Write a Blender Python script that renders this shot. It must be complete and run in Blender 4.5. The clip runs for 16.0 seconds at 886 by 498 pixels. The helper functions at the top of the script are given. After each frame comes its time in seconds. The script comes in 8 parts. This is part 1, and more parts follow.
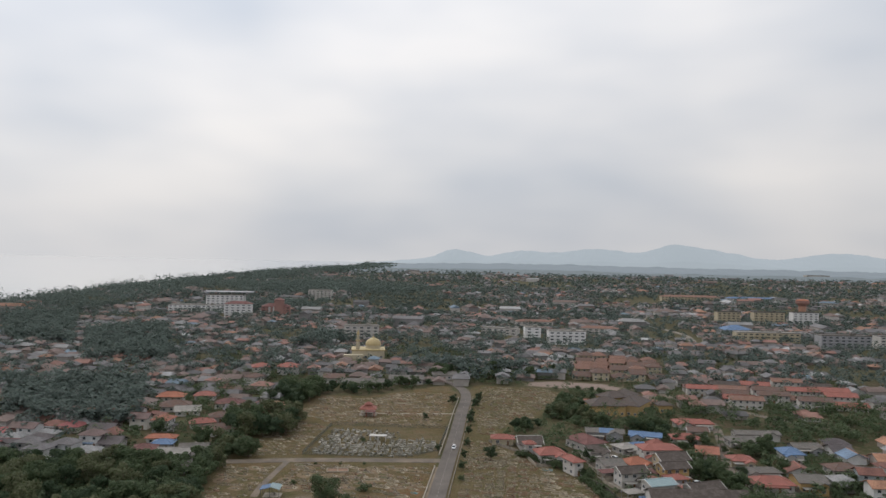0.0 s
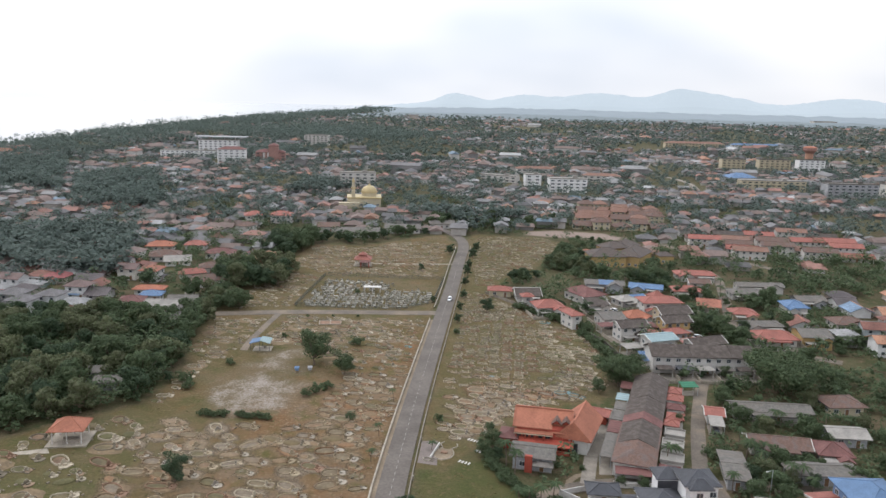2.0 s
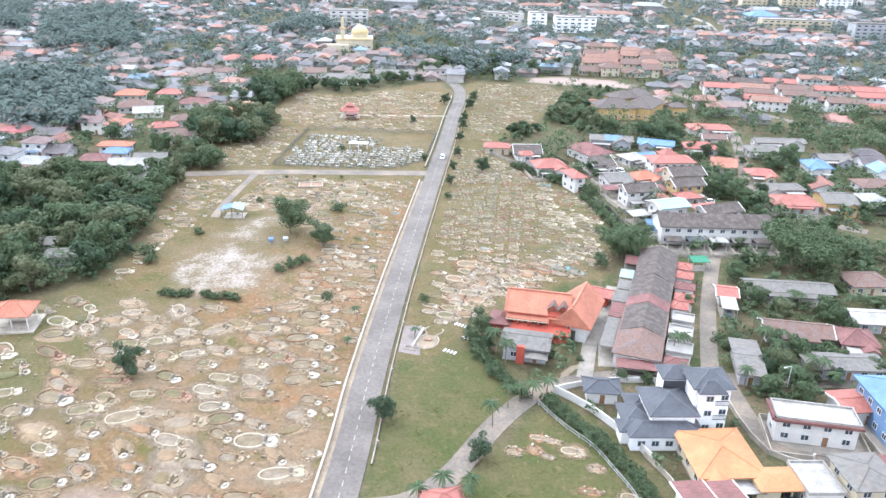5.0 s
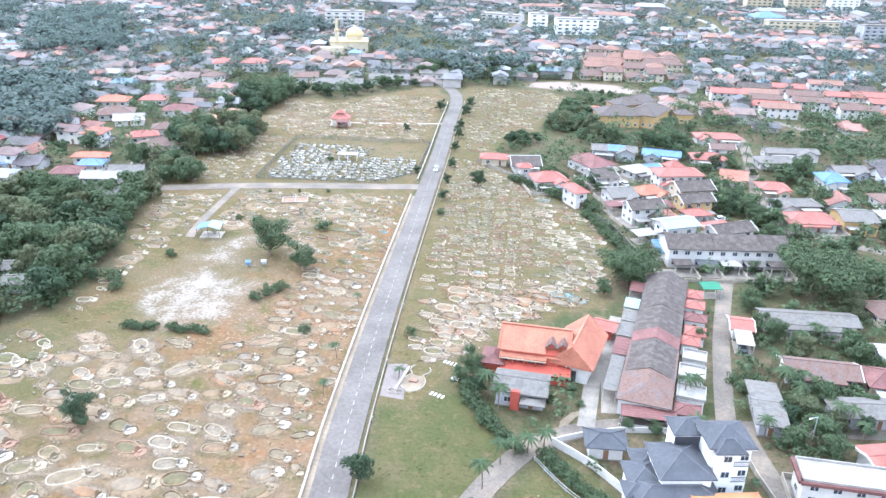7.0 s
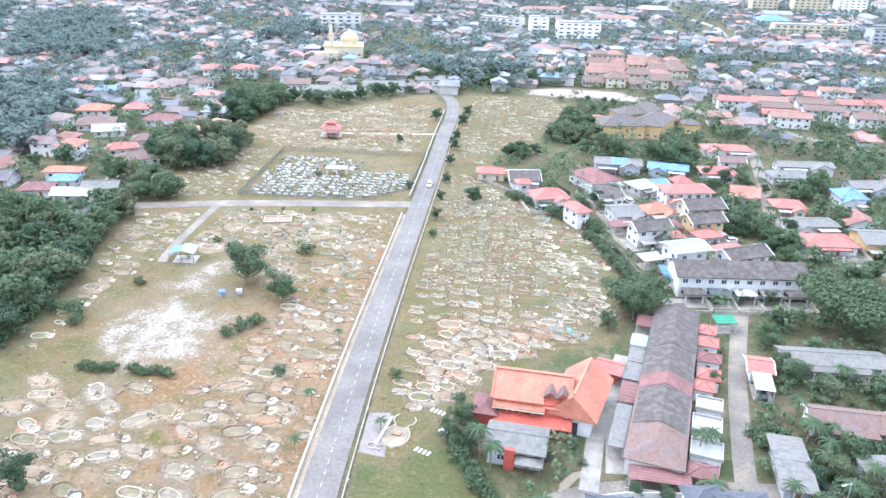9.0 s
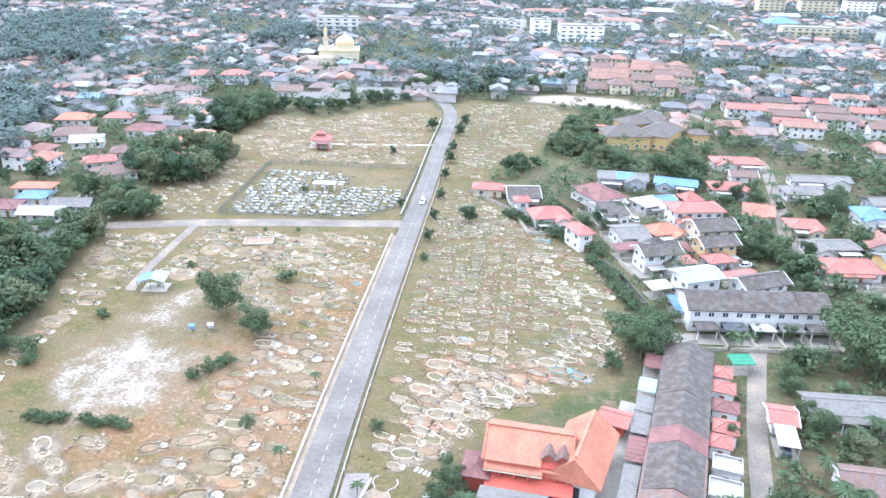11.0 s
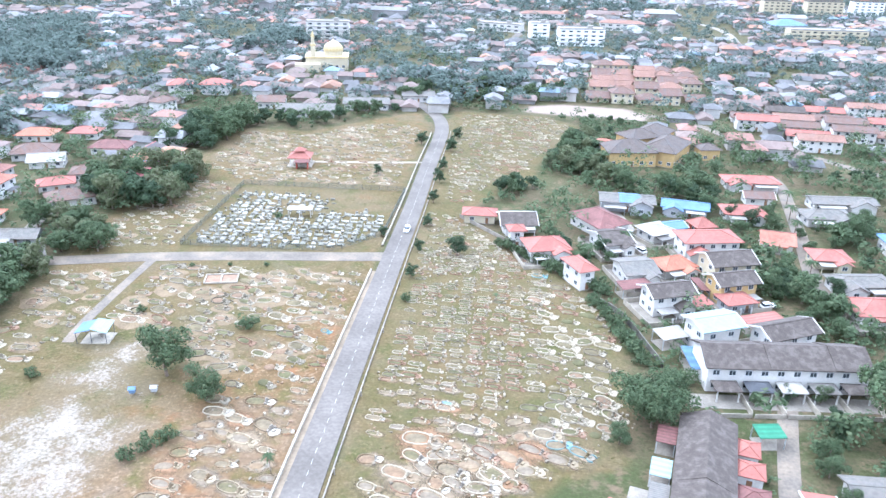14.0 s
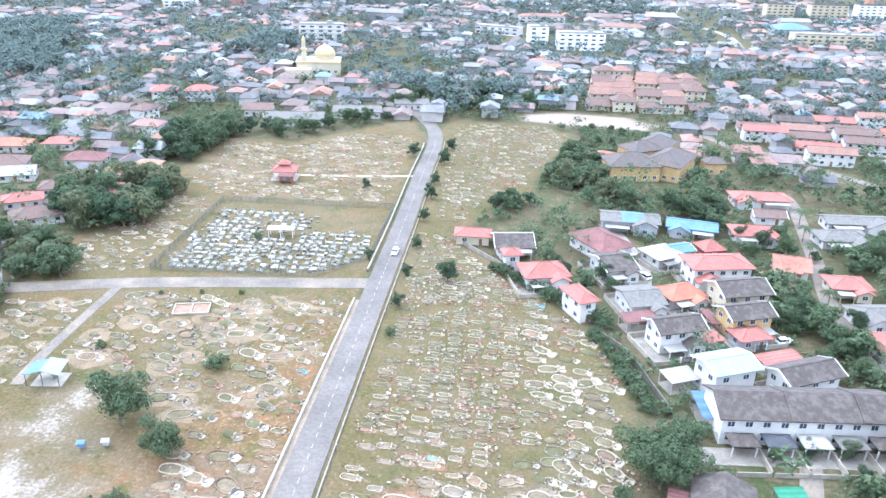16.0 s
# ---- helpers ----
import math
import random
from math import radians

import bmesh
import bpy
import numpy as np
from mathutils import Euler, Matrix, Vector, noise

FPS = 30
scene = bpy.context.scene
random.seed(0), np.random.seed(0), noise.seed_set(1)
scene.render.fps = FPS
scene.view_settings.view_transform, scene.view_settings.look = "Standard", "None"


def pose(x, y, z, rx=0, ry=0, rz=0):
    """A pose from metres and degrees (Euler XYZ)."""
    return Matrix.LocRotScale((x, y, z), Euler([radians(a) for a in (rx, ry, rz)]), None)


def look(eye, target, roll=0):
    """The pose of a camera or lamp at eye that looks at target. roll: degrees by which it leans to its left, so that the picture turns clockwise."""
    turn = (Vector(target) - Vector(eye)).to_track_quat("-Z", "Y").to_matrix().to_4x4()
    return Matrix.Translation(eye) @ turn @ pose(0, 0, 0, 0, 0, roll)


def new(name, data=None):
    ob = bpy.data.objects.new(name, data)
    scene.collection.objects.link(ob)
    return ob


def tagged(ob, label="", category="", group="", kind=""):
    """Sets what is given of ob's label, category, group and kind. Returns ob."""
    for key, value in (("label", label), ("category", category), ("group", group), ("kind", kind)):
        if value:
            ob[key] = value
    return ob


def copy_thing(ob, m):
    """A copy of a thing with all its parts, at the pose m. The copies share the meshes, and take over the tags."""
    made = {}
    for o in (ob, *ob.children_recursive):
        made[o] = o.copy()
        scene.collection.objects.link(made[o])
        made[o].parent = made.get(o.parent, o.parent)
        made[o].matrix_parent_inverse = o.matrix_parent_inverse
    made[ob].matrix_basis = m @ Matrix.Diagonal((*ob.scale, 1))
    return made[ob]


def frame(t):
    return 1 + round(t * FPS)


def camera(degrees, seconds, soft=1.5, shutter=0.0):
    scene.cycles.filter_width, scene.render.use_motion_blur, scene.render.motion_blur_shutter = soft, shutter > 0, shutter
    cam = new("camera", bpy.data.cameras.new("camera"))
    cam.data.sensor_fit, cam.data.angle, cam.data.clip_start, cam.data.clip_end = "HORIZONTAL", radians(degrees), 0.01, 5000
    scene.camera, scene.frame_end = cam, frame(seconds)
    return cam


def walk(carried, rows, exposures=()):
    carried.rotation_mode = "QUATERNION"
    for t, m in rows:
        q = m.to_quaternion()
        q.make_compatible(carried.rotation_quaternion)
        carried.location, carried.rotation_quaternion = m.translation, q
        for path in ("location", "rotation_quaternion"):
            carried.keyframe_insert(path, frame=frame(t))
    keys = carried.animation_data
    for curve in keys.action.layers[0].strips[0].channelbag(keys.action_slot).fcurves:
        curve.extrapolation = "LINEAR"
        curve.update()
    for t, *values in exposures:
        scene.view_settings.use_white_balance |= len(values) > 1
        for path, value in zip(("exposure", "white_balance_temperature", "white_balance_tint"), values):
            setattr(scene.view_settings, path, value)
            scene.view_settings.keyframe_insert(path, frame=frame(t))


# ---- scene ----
cam = camera(60.4, 16.0)
PATH = [
    (0, (15.437, -357.268, 89.914), (15.293, -355.273, 89.916), 1.2),
    (0.5, (15.302, -352.7, 89.865), (15.161, -350.706, 89.803), 1.2),
    (0.8, (15.246, -349.89, 89.84), (15.11, -347.899, 89.711), 1.1),
    (1, (15.32, -347.963, 89.818), (15.182, -345.975, 89.643), 1.3),
    (1.5, (15.614, -343.04, 89.724), (15.478, -341.065, 89.436), 1.4),
    (2, (15.804, -338.329, 89.681), (15.672, -336.374, 89.281), 1.4),
    (2.5, (16.04, -333.861, 89.662), (15.913, -331.932, 89.152), 1.5),
    (3, (16.512, -329.572, 89.633), (16.389, -327.674, 89.016), 1.5),
    (3.5, (16.958, -325.281, 89.645), (16.84, -323.419, 88.924), 1.5),
    (3.7, (17.106, -323.543, 89.648), (16.988, -321.696, 88.891), 1.5),
    (6, (18.843, -302.765, 89.349), (18.724, -300.935, 88.551), 1.6),
    (6.5, (19.297, -298.292, 89.323), (19.176, -296.462, 88.526), 1.6),
    (7, (19.659, -293.89, 89.293), (19.537, -292.06, 88.497), 1.6),
    (7.5, (20.059, -289.439, 89.286), (19.936, -287.608, 88.49), 1.6),
    (8, (20.455, -284.969, 89.315), (20.331, -283.139, 88.52), 1.6),
    (8.5, (20.782, -280.472, 89.31), (20.656, -278.641, 88.514), 1.7),
    (9, (21.085, -275.995, 89.275), (20.959, -274.164, 88.481), 1.6),
    (11.5, (22.94, -253.78, 89.48), (22.807, -251.949, 88.686), 1.6),
    (12, (23.221, -249.512, 89.452), (23.089, -247.681, 88.658), 1.6),
    (12.5, (23.643, -244.933, 89.414), (23.51, -243.102, 88.621), 1.5),
    (13, (24.113, -240.368, 89.36), (23.979, -238.537, 88.567), 1.4),
    (13.5, (24.486, -236.0, 89.318), (24.351, -234.169, 88.525), 1.5),
    (14, (24.751, -231.731, 89.338), (24.617, -229.9, 88.544), 1.4),
    (14.5, (24.923, -227.486, 89.327), (24.791, -225.655, 88.533), 1.5),
    (15, (25.178, -223.175, 89.342), (25.046, -221.344, 88.549), 1.6),
    (15.5, (25.488, -218.874, 89.425), (25.357, -217.043, 88.632), 1.6),
    (16, (25.807, -214.579, 89.553), (25.676, -212.748, 88.76), 1.6),
]
EXPOSURES = [(0, 0.06, 6500, 10), (1, 0.14, 6400, 10), (1.5, 0.4, 6350, 10), (2, 0.72, 6280, 10), (2.5, 1.0, 6180, 10), (3, 1.28, 6080, 10), (3.5, 1.6, 5980, 10), (6, 2.24, 5400, 9), (9, 2.38, 5220, 9), (16, 2.36, 5150, 9)]
walk(cam, [(t, look(eye, target, roll)) for t, eye, target, roll in PATH], EXPOSURES)

# ==== place ====
# world: a thin overcast over a hazy tropical sky
SUN_EL, SUN_AZ = radians(48), radians(-60)
world = bpy.data.worlds.new("sky")
scene.world = world
world.use_nodes = True
wn, wl = world.node_tree.nodes, world.node_tree.links
bg = wn["Background"]
sky = wn.new("ShaderNodeTexSky")
sky.sky_type, sky.sun_disc = "NISHITA", False
sky.sun_elevation, sky.sun_rotation = SUN_EL, SUN_AZ
sky.dust_density = 4.0
coord = wn.new("ShaderNodeTexCoord")
squash = wn.new("ShaderNodeMapping")
squash.inputs["Scale"].default_value = (1.0, 1.0, 2.6)
wl.new(coord.outputs["Generated"], squash.inputs["Vector"])
cloud = wn.new("ShaderNodeTexNoise")
cloud.inputs["Scale"].default_value, cloud.inputs["Detail"].default_value = 2.2, 3.0
cloud.inputs["Roughness"].default_value = 0.45
wl.new(squash.outputs["Vector"], cloud.inputs["Vector"])
deck = wn.new("ShaderNodeValToRGB")
deck.color_ramp.elements[0].position, deck.color_ramp.elements[0].color = 0.34, (6.0, 6.45, 7.1, 1)
deck.color_ramp.elements[1].position, deck.color_ramp.elements[1].color = 0.64, (8.9, 8.8, 8.75, 1)
wl.new(cloud.outputs["Fac"], deck.inputs["Fac"])
cover = wn.new("ShaderNodeMixRGB")
cover.inputs[0].default_value = 0.93
wl.new(sky.outputs["Color"], cover.inputs[1])
wl.new(deck.outputs["Color"], cover.inputs[2])
# an overcast sky is darker and warmer low down than overhead
height = wn.new("ShaderNodeSeparateXYZ")
wl.new(coord.outputs["Generated"], height.inputs["Vector"])
fade = wn.new("ShaderNodeValToRGB")
fade.color_ramp.elements[0].position, fade.color_ramp.elements[0].color = 0.0, (0.82, 0.8, 0.785, 1)
fade.color_ramp.elements[1].position, fade.color_ramp.elements[1].color = 1.0, (1.4, 1.42, 1.45, 1)
mid_sky = fade.color_ramp.elements.new(0.3)
mid_sky.color = (0.95, 0.95, 0.96, 1)
wl.new(height.outputs["Z"], fade.inputs["Fac"])
shading = wn.new("ShaderNodeMixRGB")
shading.blend_type = "MULTIPLY"
shading.inputs[0].default_value = 1.0
wl.new(cover.outputs["Color"], shading.inputs[1])
wl.new(fade.outputs["Color"], shading.inputs[2])
# and brighter on the side of the veiled sun
side = wn.new("ShaderNodeVectorMath")
side.operation = "DOT_PRODUCT"
side.inputs[1].default_value = (math.sin(SUN_AZ) * math.cos(SUN_EL), math.cos(SUN_AZ) * math.cos(SUN_EL), math.sin(SUN_EL))
wl.new(coord.outputs["Generated"], side.inputs[0])
veil = wn.new("ShaderNodeMapRange")
veil.inputs["From Min"].default_value, veil.inputs["From Max"].default_value = 0.0, 0.85
veil.inputs["To Min"].default_value, veil.inputs["To Max"].default_value = 0.9, 1.12
wl.new(side.outputs["Value"], veil.inputs["Value"])
glare = wn.new("ShaderNodeMixRGB")
glare.blend_type = "MULTIPLY"
glare.inputs[0].default_value = 1.0
wl.new(shading.outputs["Color"], glare.inputs[1])
wl.new(veil.outputs["Result"], glare.inputs[2])
wl.new(glare.outputs["Color"], bg.inputs["Color"])
bg.inputs["Strength"].default_value = 0.105

sun_data = bpy.data.lights.new("sun", "SUN")
sun_data.energy, sun_data.angle, sun_data.color = 0.5, radians(20), (1.0, 0.95, 0.88)
sun = new("sun", sun_data)
sun.matrix_world = look((math.sin(SUN_AZ) * math.cos(SUN_EL) * 400, math.cos(SUN_AZ) * math.cos(SUN_EL) * 400, math.sin(SUN_EL) * 400), (0, 0, 0))


# ---- materials ----
def surface(name, base, vary=0.25, coarse=0.25, fine=3.0, rough=0.85, bump=0.15, palette=None, metal=0.0, courses=0.0, other=None, island=False, spec=0.3):
    """A procedural surface: base colour with variation at two scales, optional palette by object, optional roof courses."""
    m = bpy.data.materials.new(name)
    m.use_nodes = True
    n, l = m.node_tree.nodes, m.node_tree.links
    p = n["Principled BSDF"]
    p.inputs["Roughness"].default_value, p.inputs["Metallic"].default_value = rough, metal
    p.inputs["Specular IOR Level"].default_value = spec
    tc = n.new("ShaderNodeTexCoord")
    big, small = n.new("ShaderNodeTexNoise"), n.new("ShaderNodeTexNoise")
    big.inputs["Scale"].default_value, big.inputs["Detail"].default_value = coarse, 4
    small.inputs["Scale"].default_value, small.inputs["Detail"].default_value = fine, 5
    if palette:
        info = n.new("ShaderNodeNewGeometry") if island else n.new("ShaderNodeObjectInfo")
        ramp = n.new("ShaderNodeValToRGB")
        ramp.color_ramp.interpolation = "CONSTANT"
        el = ramp.color_ramp.elements
        total, run = sum(k for k, c in palette), 0.0
        for i, (k, c) in enumerate(palette):
            e = el[i] if i < 2 else el.new(run / total)
            e.position, e.color = run / total, (*c, 1)
            run += k
        l.new(info.outputs["Random Per Island" if island else "Random"], ramp.inputs["Fac"])
        colour = ramp.outputs["Color"]
    else:
        rgb = n.new("ShaderNodeRGB")
        rgb.outputs[0].default_value = (*base, 1)
        colour = rgb.outputs[0]
    vec = tc.outputs["Object"]
    for tex in (big, small):
        l.new(vec, tex.inputs["Vector"])
    if other:
        patch = n.new("ShaderNodeMapRange")
        patch.inputs["From Min"].default_value, patch.inputs["From Max"].default_value = 0.48, 0.62
        l.new(big.outputs["Fac"], patch.inputs["Value"])
        mx = n.new("ShaderNodeMixRGB")
        mx.inputs[2].default_value = (*other, 1)
        l.new(patch.outputs["Result"], mx.inputs[0])
        l.new(colour, mx.inputs[1])
        colour = mx.outputs["Color"]
    for tex, amount in ((big, vary), (small, vary * 0.8)):
        rng = n.new("ShaderNodeMapRange")
        rng.inputs["From Min"].default_value, rng.inputs["From Max"].default_value = 0.3, 0.7
        rng.inputs["To Min"].default_value, rng.inputs["To Max"].default_value = 1 - amount, 1 + amount * 0.7
        l.new(tex.outputs["Fac"], rng.inputs["Value"])
        mul = n.new("ShaderNodeMixRGB")
        mul.blend_type = "MULTIPLY"
        mul.inputs[0].default_value = 1.0
        l.new(colour, mul.inputs[1])
        l.new(rng.outputs["Result"], mul.inputs[2])
        colour = mul.outputs["Color"]
    height = small.outputs["Fac"]
    if courses:
        wave = n.new("ShaderNodeTexWave")
        wave.bands_direction = "Z"
        wave.inputs["Scale"].default_value, wave.inputs["Distortion"].default_value = courses, 0.4
        l.new(vec, wave.inputs["Vector"])
        lay = n.new("ShaderNodeMapRange")
        lay.inputs["To Min"].default_value, lay.inputs["To Max"].default_value = 0.8, 1.1
        l.new(wave.outputs["Fac"], lay.inputs["Value"])
        mul = n.new("ShaderNodeMixRGB")
        mul.blend_type = "MULTIPLY"
        mul.inputs[0].default_value = 1.0
        l.new(colour, mul.inputs[1])
        l.new(lay.outputs["Result"], mul.inputs[2])
        colour = mul.outputs["Color"]
        height = wave.outputs["Fac"]
    l.new(colour, p.inputs["Base Color"])
    if bump:
        b = n.new("ShaderNodeBump")
        b.inputs["Strength"].default_value, b.inputs["Distance"].default_value = bump, 0.06
        l.new(height, b.inputs["Height"])
        l.new(b.outputs["Normal"], p.inputs["Normal"])
    return m


asphalt = surface("asphalt", (0.122, 0.104, 0.09), 0.24, 0.1, 1.4, 0.9)
lane_asphalt = surface("lane_asphalt", (0.145, 0.12, 0.097), 0.26, 0.15, 1.6, 0.9, other=(0.165, 0.13, 0.098))
concrete = surface("concrete", (0.215, 0.187, 0.154), 0.26, 0.4, 4, 0.85)
pale_concrete = surface("pale_concrete", (0.31, 0.272, 0.22), 0.24, 0.5, 5, 0.85)
bare_earth = surface("bare_earth", (0.2, 0.155, 0.108), 0.25, 0.15, 1.5, 0.95)
worn_line = surface("worn_road_line", (0.3, 0.285, 0.265), 0.25, 0.6, 5, 0.8)
white_paint = surface("white_paint", (0.5, 0.475, 0.445), 0.12, 0.3, 2.5, 0.7)
cream_paint = surface("cream_paint", (0.45, 0.39, 0.28), 0.12, 0.3, 2.5, 0.75)
yellow_paint = surface("yellow_paint", (0.42, 0.29, 0.13), 0.14, 0.3, 2.5, 0.75)
red_paint = surface("red_paint", (0.34, 0.07, 0.045), 0.18, 0.3, 2.5, 0.7)
grey_paint = surface("grey_paint", (0.33, 0.33, 0.34), 0.16, 0.3, 2.5, 0.75)
blue_paint = surface("blue_paint", (0.13, 0.2, 0.32), 0.16, 0.3, 2.5, 0.7)
green_paint = surface("green_paint", (0.05, 0.3, 0.2), 0.16, 0.3, 2.5, 0.7)
gold_paint = surface("gold_paint", (0.42, 0.33, 0.17), 0.14, 0.3, 2.0, 0.5)
dark_concrete = surface("dark_concrete", (0.13, 0.118, 0.1), 0.3, 0.4, 4, 0.9)
dark_metal = surface("dark_metal", (0.09, 0.09, 0.1), 0.2, 1.0, 6, 0.5, metal=0.5)
galvanised = surface("galvanised", (0.4, 0.42, 0.43), 0.18, 0.8, 5, 0.5, metal=0.4)
glass = surface("window_glass", (0.05, 0.06, 0.07), 0.3, 0.6, 2, 0.12, bump=0.0, spec=0.5)
frame_paint = surface("frame_paint", (0.5, 0.5, 0.5), 0.1, 0.5, 4, 0.6)
wood = surface("wood", (0.2, 0.11, 0.06), 0.3, 0.6, 5, 0.7)
ROOF = {
    "orange": surface("orange_tile", (0.32, 0.122, 0.074), 0.2, 0.25, 1.6, 0.75, courses=4.5),
    "bright_orange": surface("bright_orange_tile", (0.36, 0.16, 0.07), 0.16, 0.25, 1.6, 0.7, courses=4.5),
    "red": surface("red_tile", (0.27, 0.1, 0.077), 0.2, 0.25, 1.6, 0.7, courses=4.5),
    "maroon": surface("maroon_tile", (0.15, 0.068, 0.06), 0.25, 0.3, 1.6, 0.75, courses=4.5),
    "rust": surface("weathered_tile", (0.15, 0.092, 0.072), 0.24, 0.5, 2.0, 0.85, courses=5.5, other=(0.115, 0.085, 0.075)),
    "brown": surface("dark_brown_tile", (0.076, 0.06, 0.051), 0.2, 0.7, 2.4, 0.85, courses=5.5, other=(0.092, 0.076, 0.066)),
    "old": surface("old_school_tile", (0.11, 0.086, 0.074), 0.28, 0.3, 1.6, 0.85, courses=5.5, other=(0.085, 0.072, 0.066)),
    "slate": surface("slate_tile", (0.06, 0.061, 0.068), 0.2, 0.3, 1.6, 0.65, courses=4.5),
    "grey": surface("grey_sheet", (0.145, 0.132, 0.117), 0.26, 0.3, 1.2, 0.75, courses=9.0, other=(0.118, 0.102, 0.088)),
    "blue": surface("blue_sheet", (0.095, 0.16, 0.27), 0.16, 0.3, 1.4, 0.6, courses=3.0),
    "teal": surface("pale_teal_sheet", (0.22, 0.29, 0.3), 0.1, 0.3, 1.4, 0.6, courses=3.0),
    "green": surface("green_sheet", (0.035, 0.15, 0.085), 0.16, 0.3, 1.4, 0.65, courses=3.0),
    "pale": surface("pale_slab", (0.27, 0.25, 0.225), 0.22, 0.35, 2.5, 0.85),
    "estate": surface("estate_tile", (0.225, 0.125, 0.092), 0.25, 0.22, 1.4, 0.8, courses=4.5, other=(0.18, 0.11, 0.088)),
    "mixed": surface("town_roof_tile", (0.3, 0.15, 0.1), 0.3, 0.2, 1.4, 0.8, courses=4.5, palette=[
        (3, (0.19, 0.09, 0.07)), (2, (0.3, 0.125, 0.085)), (4, (0.1, 0.085, 0.085)), (3, (0.15, 0.14, 0.14)), (3, (0.24, 0.235, 0.23)),
        (2, (0.28, 0.1, 0.095)), (1, (0.16, 0.22, 0.3)), (1, (0.36, 0.19, 0.12)), (3, (0.16, 0.11, 0.1))]),
}
WALL = {
    "bright": surface("bright_white_paint", (0.68, 0.67, 0.66), 0.1, 0.1, 1.0, 0.7),
    "pink": surface("pink_paint", (0.3, 0.17, 0.145), 0.16, 0.1, 1.0, 0.8),
    "white": white_paint, "cream": cream_paint, "yellow": yellow_paint, "red": red_paint, "grey": grey_paint, "blue": blue_paint, "gold": gold_paint,
    "mixed": surface("town_wall_paint", (0.7, 0.68, 0.64), 0.14, 0.3, 2.0, 0.8, palette=[
        (4, (0.6, 0.59, 0.58)), (3, (0.52, 0.49, 0.44)), (3, (0.42, 0.4, 0.39)), (1, (0.42, 0.36, 0.32)), (1, (0.38, 0.42, 0.44))]),
}
far_roof = surface("far_roofs", (0.3, 0.2, 0.17), 0.25, 0.05, 0.6, 0.85, bump=0, island=True, palette=[
    (4, (0.155, 0.115, 0.1)), (2.5, (0.235, 0.13, 0.105)), (5, (0.11, 0.105, 0.105)), (4, (0.165, 0.158, 0.158)), (2, (0.225, 0.22, 0.215)),
    (0.5, (0.14, 0.185, 0.225)), (3, (0.17, 0.125, 0.11)), (1, (0.26, 0.145, 0.1)), (0.6, (0.33, 0.325, 0.32))])
far_wall = surface("far_walls", (0.66, 0.64, 0.62), 0.2, 0.02, 0.3, 0.85, bump=0, island=True, palette=[
    (3, (0.5, 0.48, 0.455)), (3, (0.38, 0.35, 0.32)), (4, (0.24, 0.23, 0.225)), (1, (0.3, 0.24, 0.21))])


def foliage(name, a, b, c):
    """Leaves: half of the light that they take goes through them."""
    m = surface(name, a, 0.22, 0.6, 2.5, 0.7, bump=0, island=True, palette=[(2, a), (2, b), (1, c)], spec=0.2)
    n, l = m.node_tree.nodes, m.node_tree.links
    p = n["Principled BSDF"]
    through_leaf, both = n.new("ShaderNodeBsdfTranslucent"), n.new("ShaderNodeMixShader")
    both.inputs["Fac"].default_value = 0.42
    l.new(p.inputs["Base Color"].links[0].from_socket, through_leaf.inputs["Color"])
    l.new(p.outputs["BSDF"], both.inputs[1])
    l.new(through_leaf.outputs["BSDF"], both.inputs[2])
    l.new(both.outputs["Shader"], n["Material Output"].inputs["Surface"])
    return m


leaf_dark = foliage("leaf_dark", (0.052, 0.08, 0.044), (0.064, 0.096, 0.051), (0.082, 0.112, 0.062))
leaf_mid = foliage("leaf_mid", (0.074, 0.104, 0.052), (0.092, 0.126, 0.063), (0.12, 0.148, 0.077))
leaf_olive = foliage("leaf_olive", (0.105, 0.122, 0.06), (0.13, 0.142, 0.075), (0.15, 0.155, 0.09))
leaf_palm = foliage("leaf_palm", (0.062, 0.094, 0.044), (0.08, 0.112, 0.054), (0.11, 0.125, 0.064))
# leaves of distant trees: aerial haze painted in as a paler, bluer colour
leaf_far_haze = foliage("leaf_far_haze", (0.105, 0.135, 0.118), (0.116, 0.148, 0.128), (0.13, 0.158, 0.136))
bark = surface("bark", (0.17, 0.13, 0.1), 0.3, 1.5, 8, 0.95)
soil_pad = surface("grave_soil", (0.3, 0.24, 0.17), 0.25, 0.5, 3, 0.95, palette=[
    (3, (0.185, 0.128, 0.076)), (1.4, (0.2, 0.12, 0.066)), (3, (0.18, 0.138, 0.094)), (3, (0.21, 0.153, 0.098)), (1, (0.135, 0.102, 0.055))])
apron_soil = surface("apron_soil", (0.2, 0.15, 0.1), 0.25, 0.5, 3, 0.95, palette=[
    (3, (0.178, 0.125, 0.074)), (1.6, (0.19, 0.112, 0.062)), (3, (0.175, 0.135, 0.094)), (2, (0.198, 0.148, 0.096)), (1, (0.135, 0.102, 0.055))])


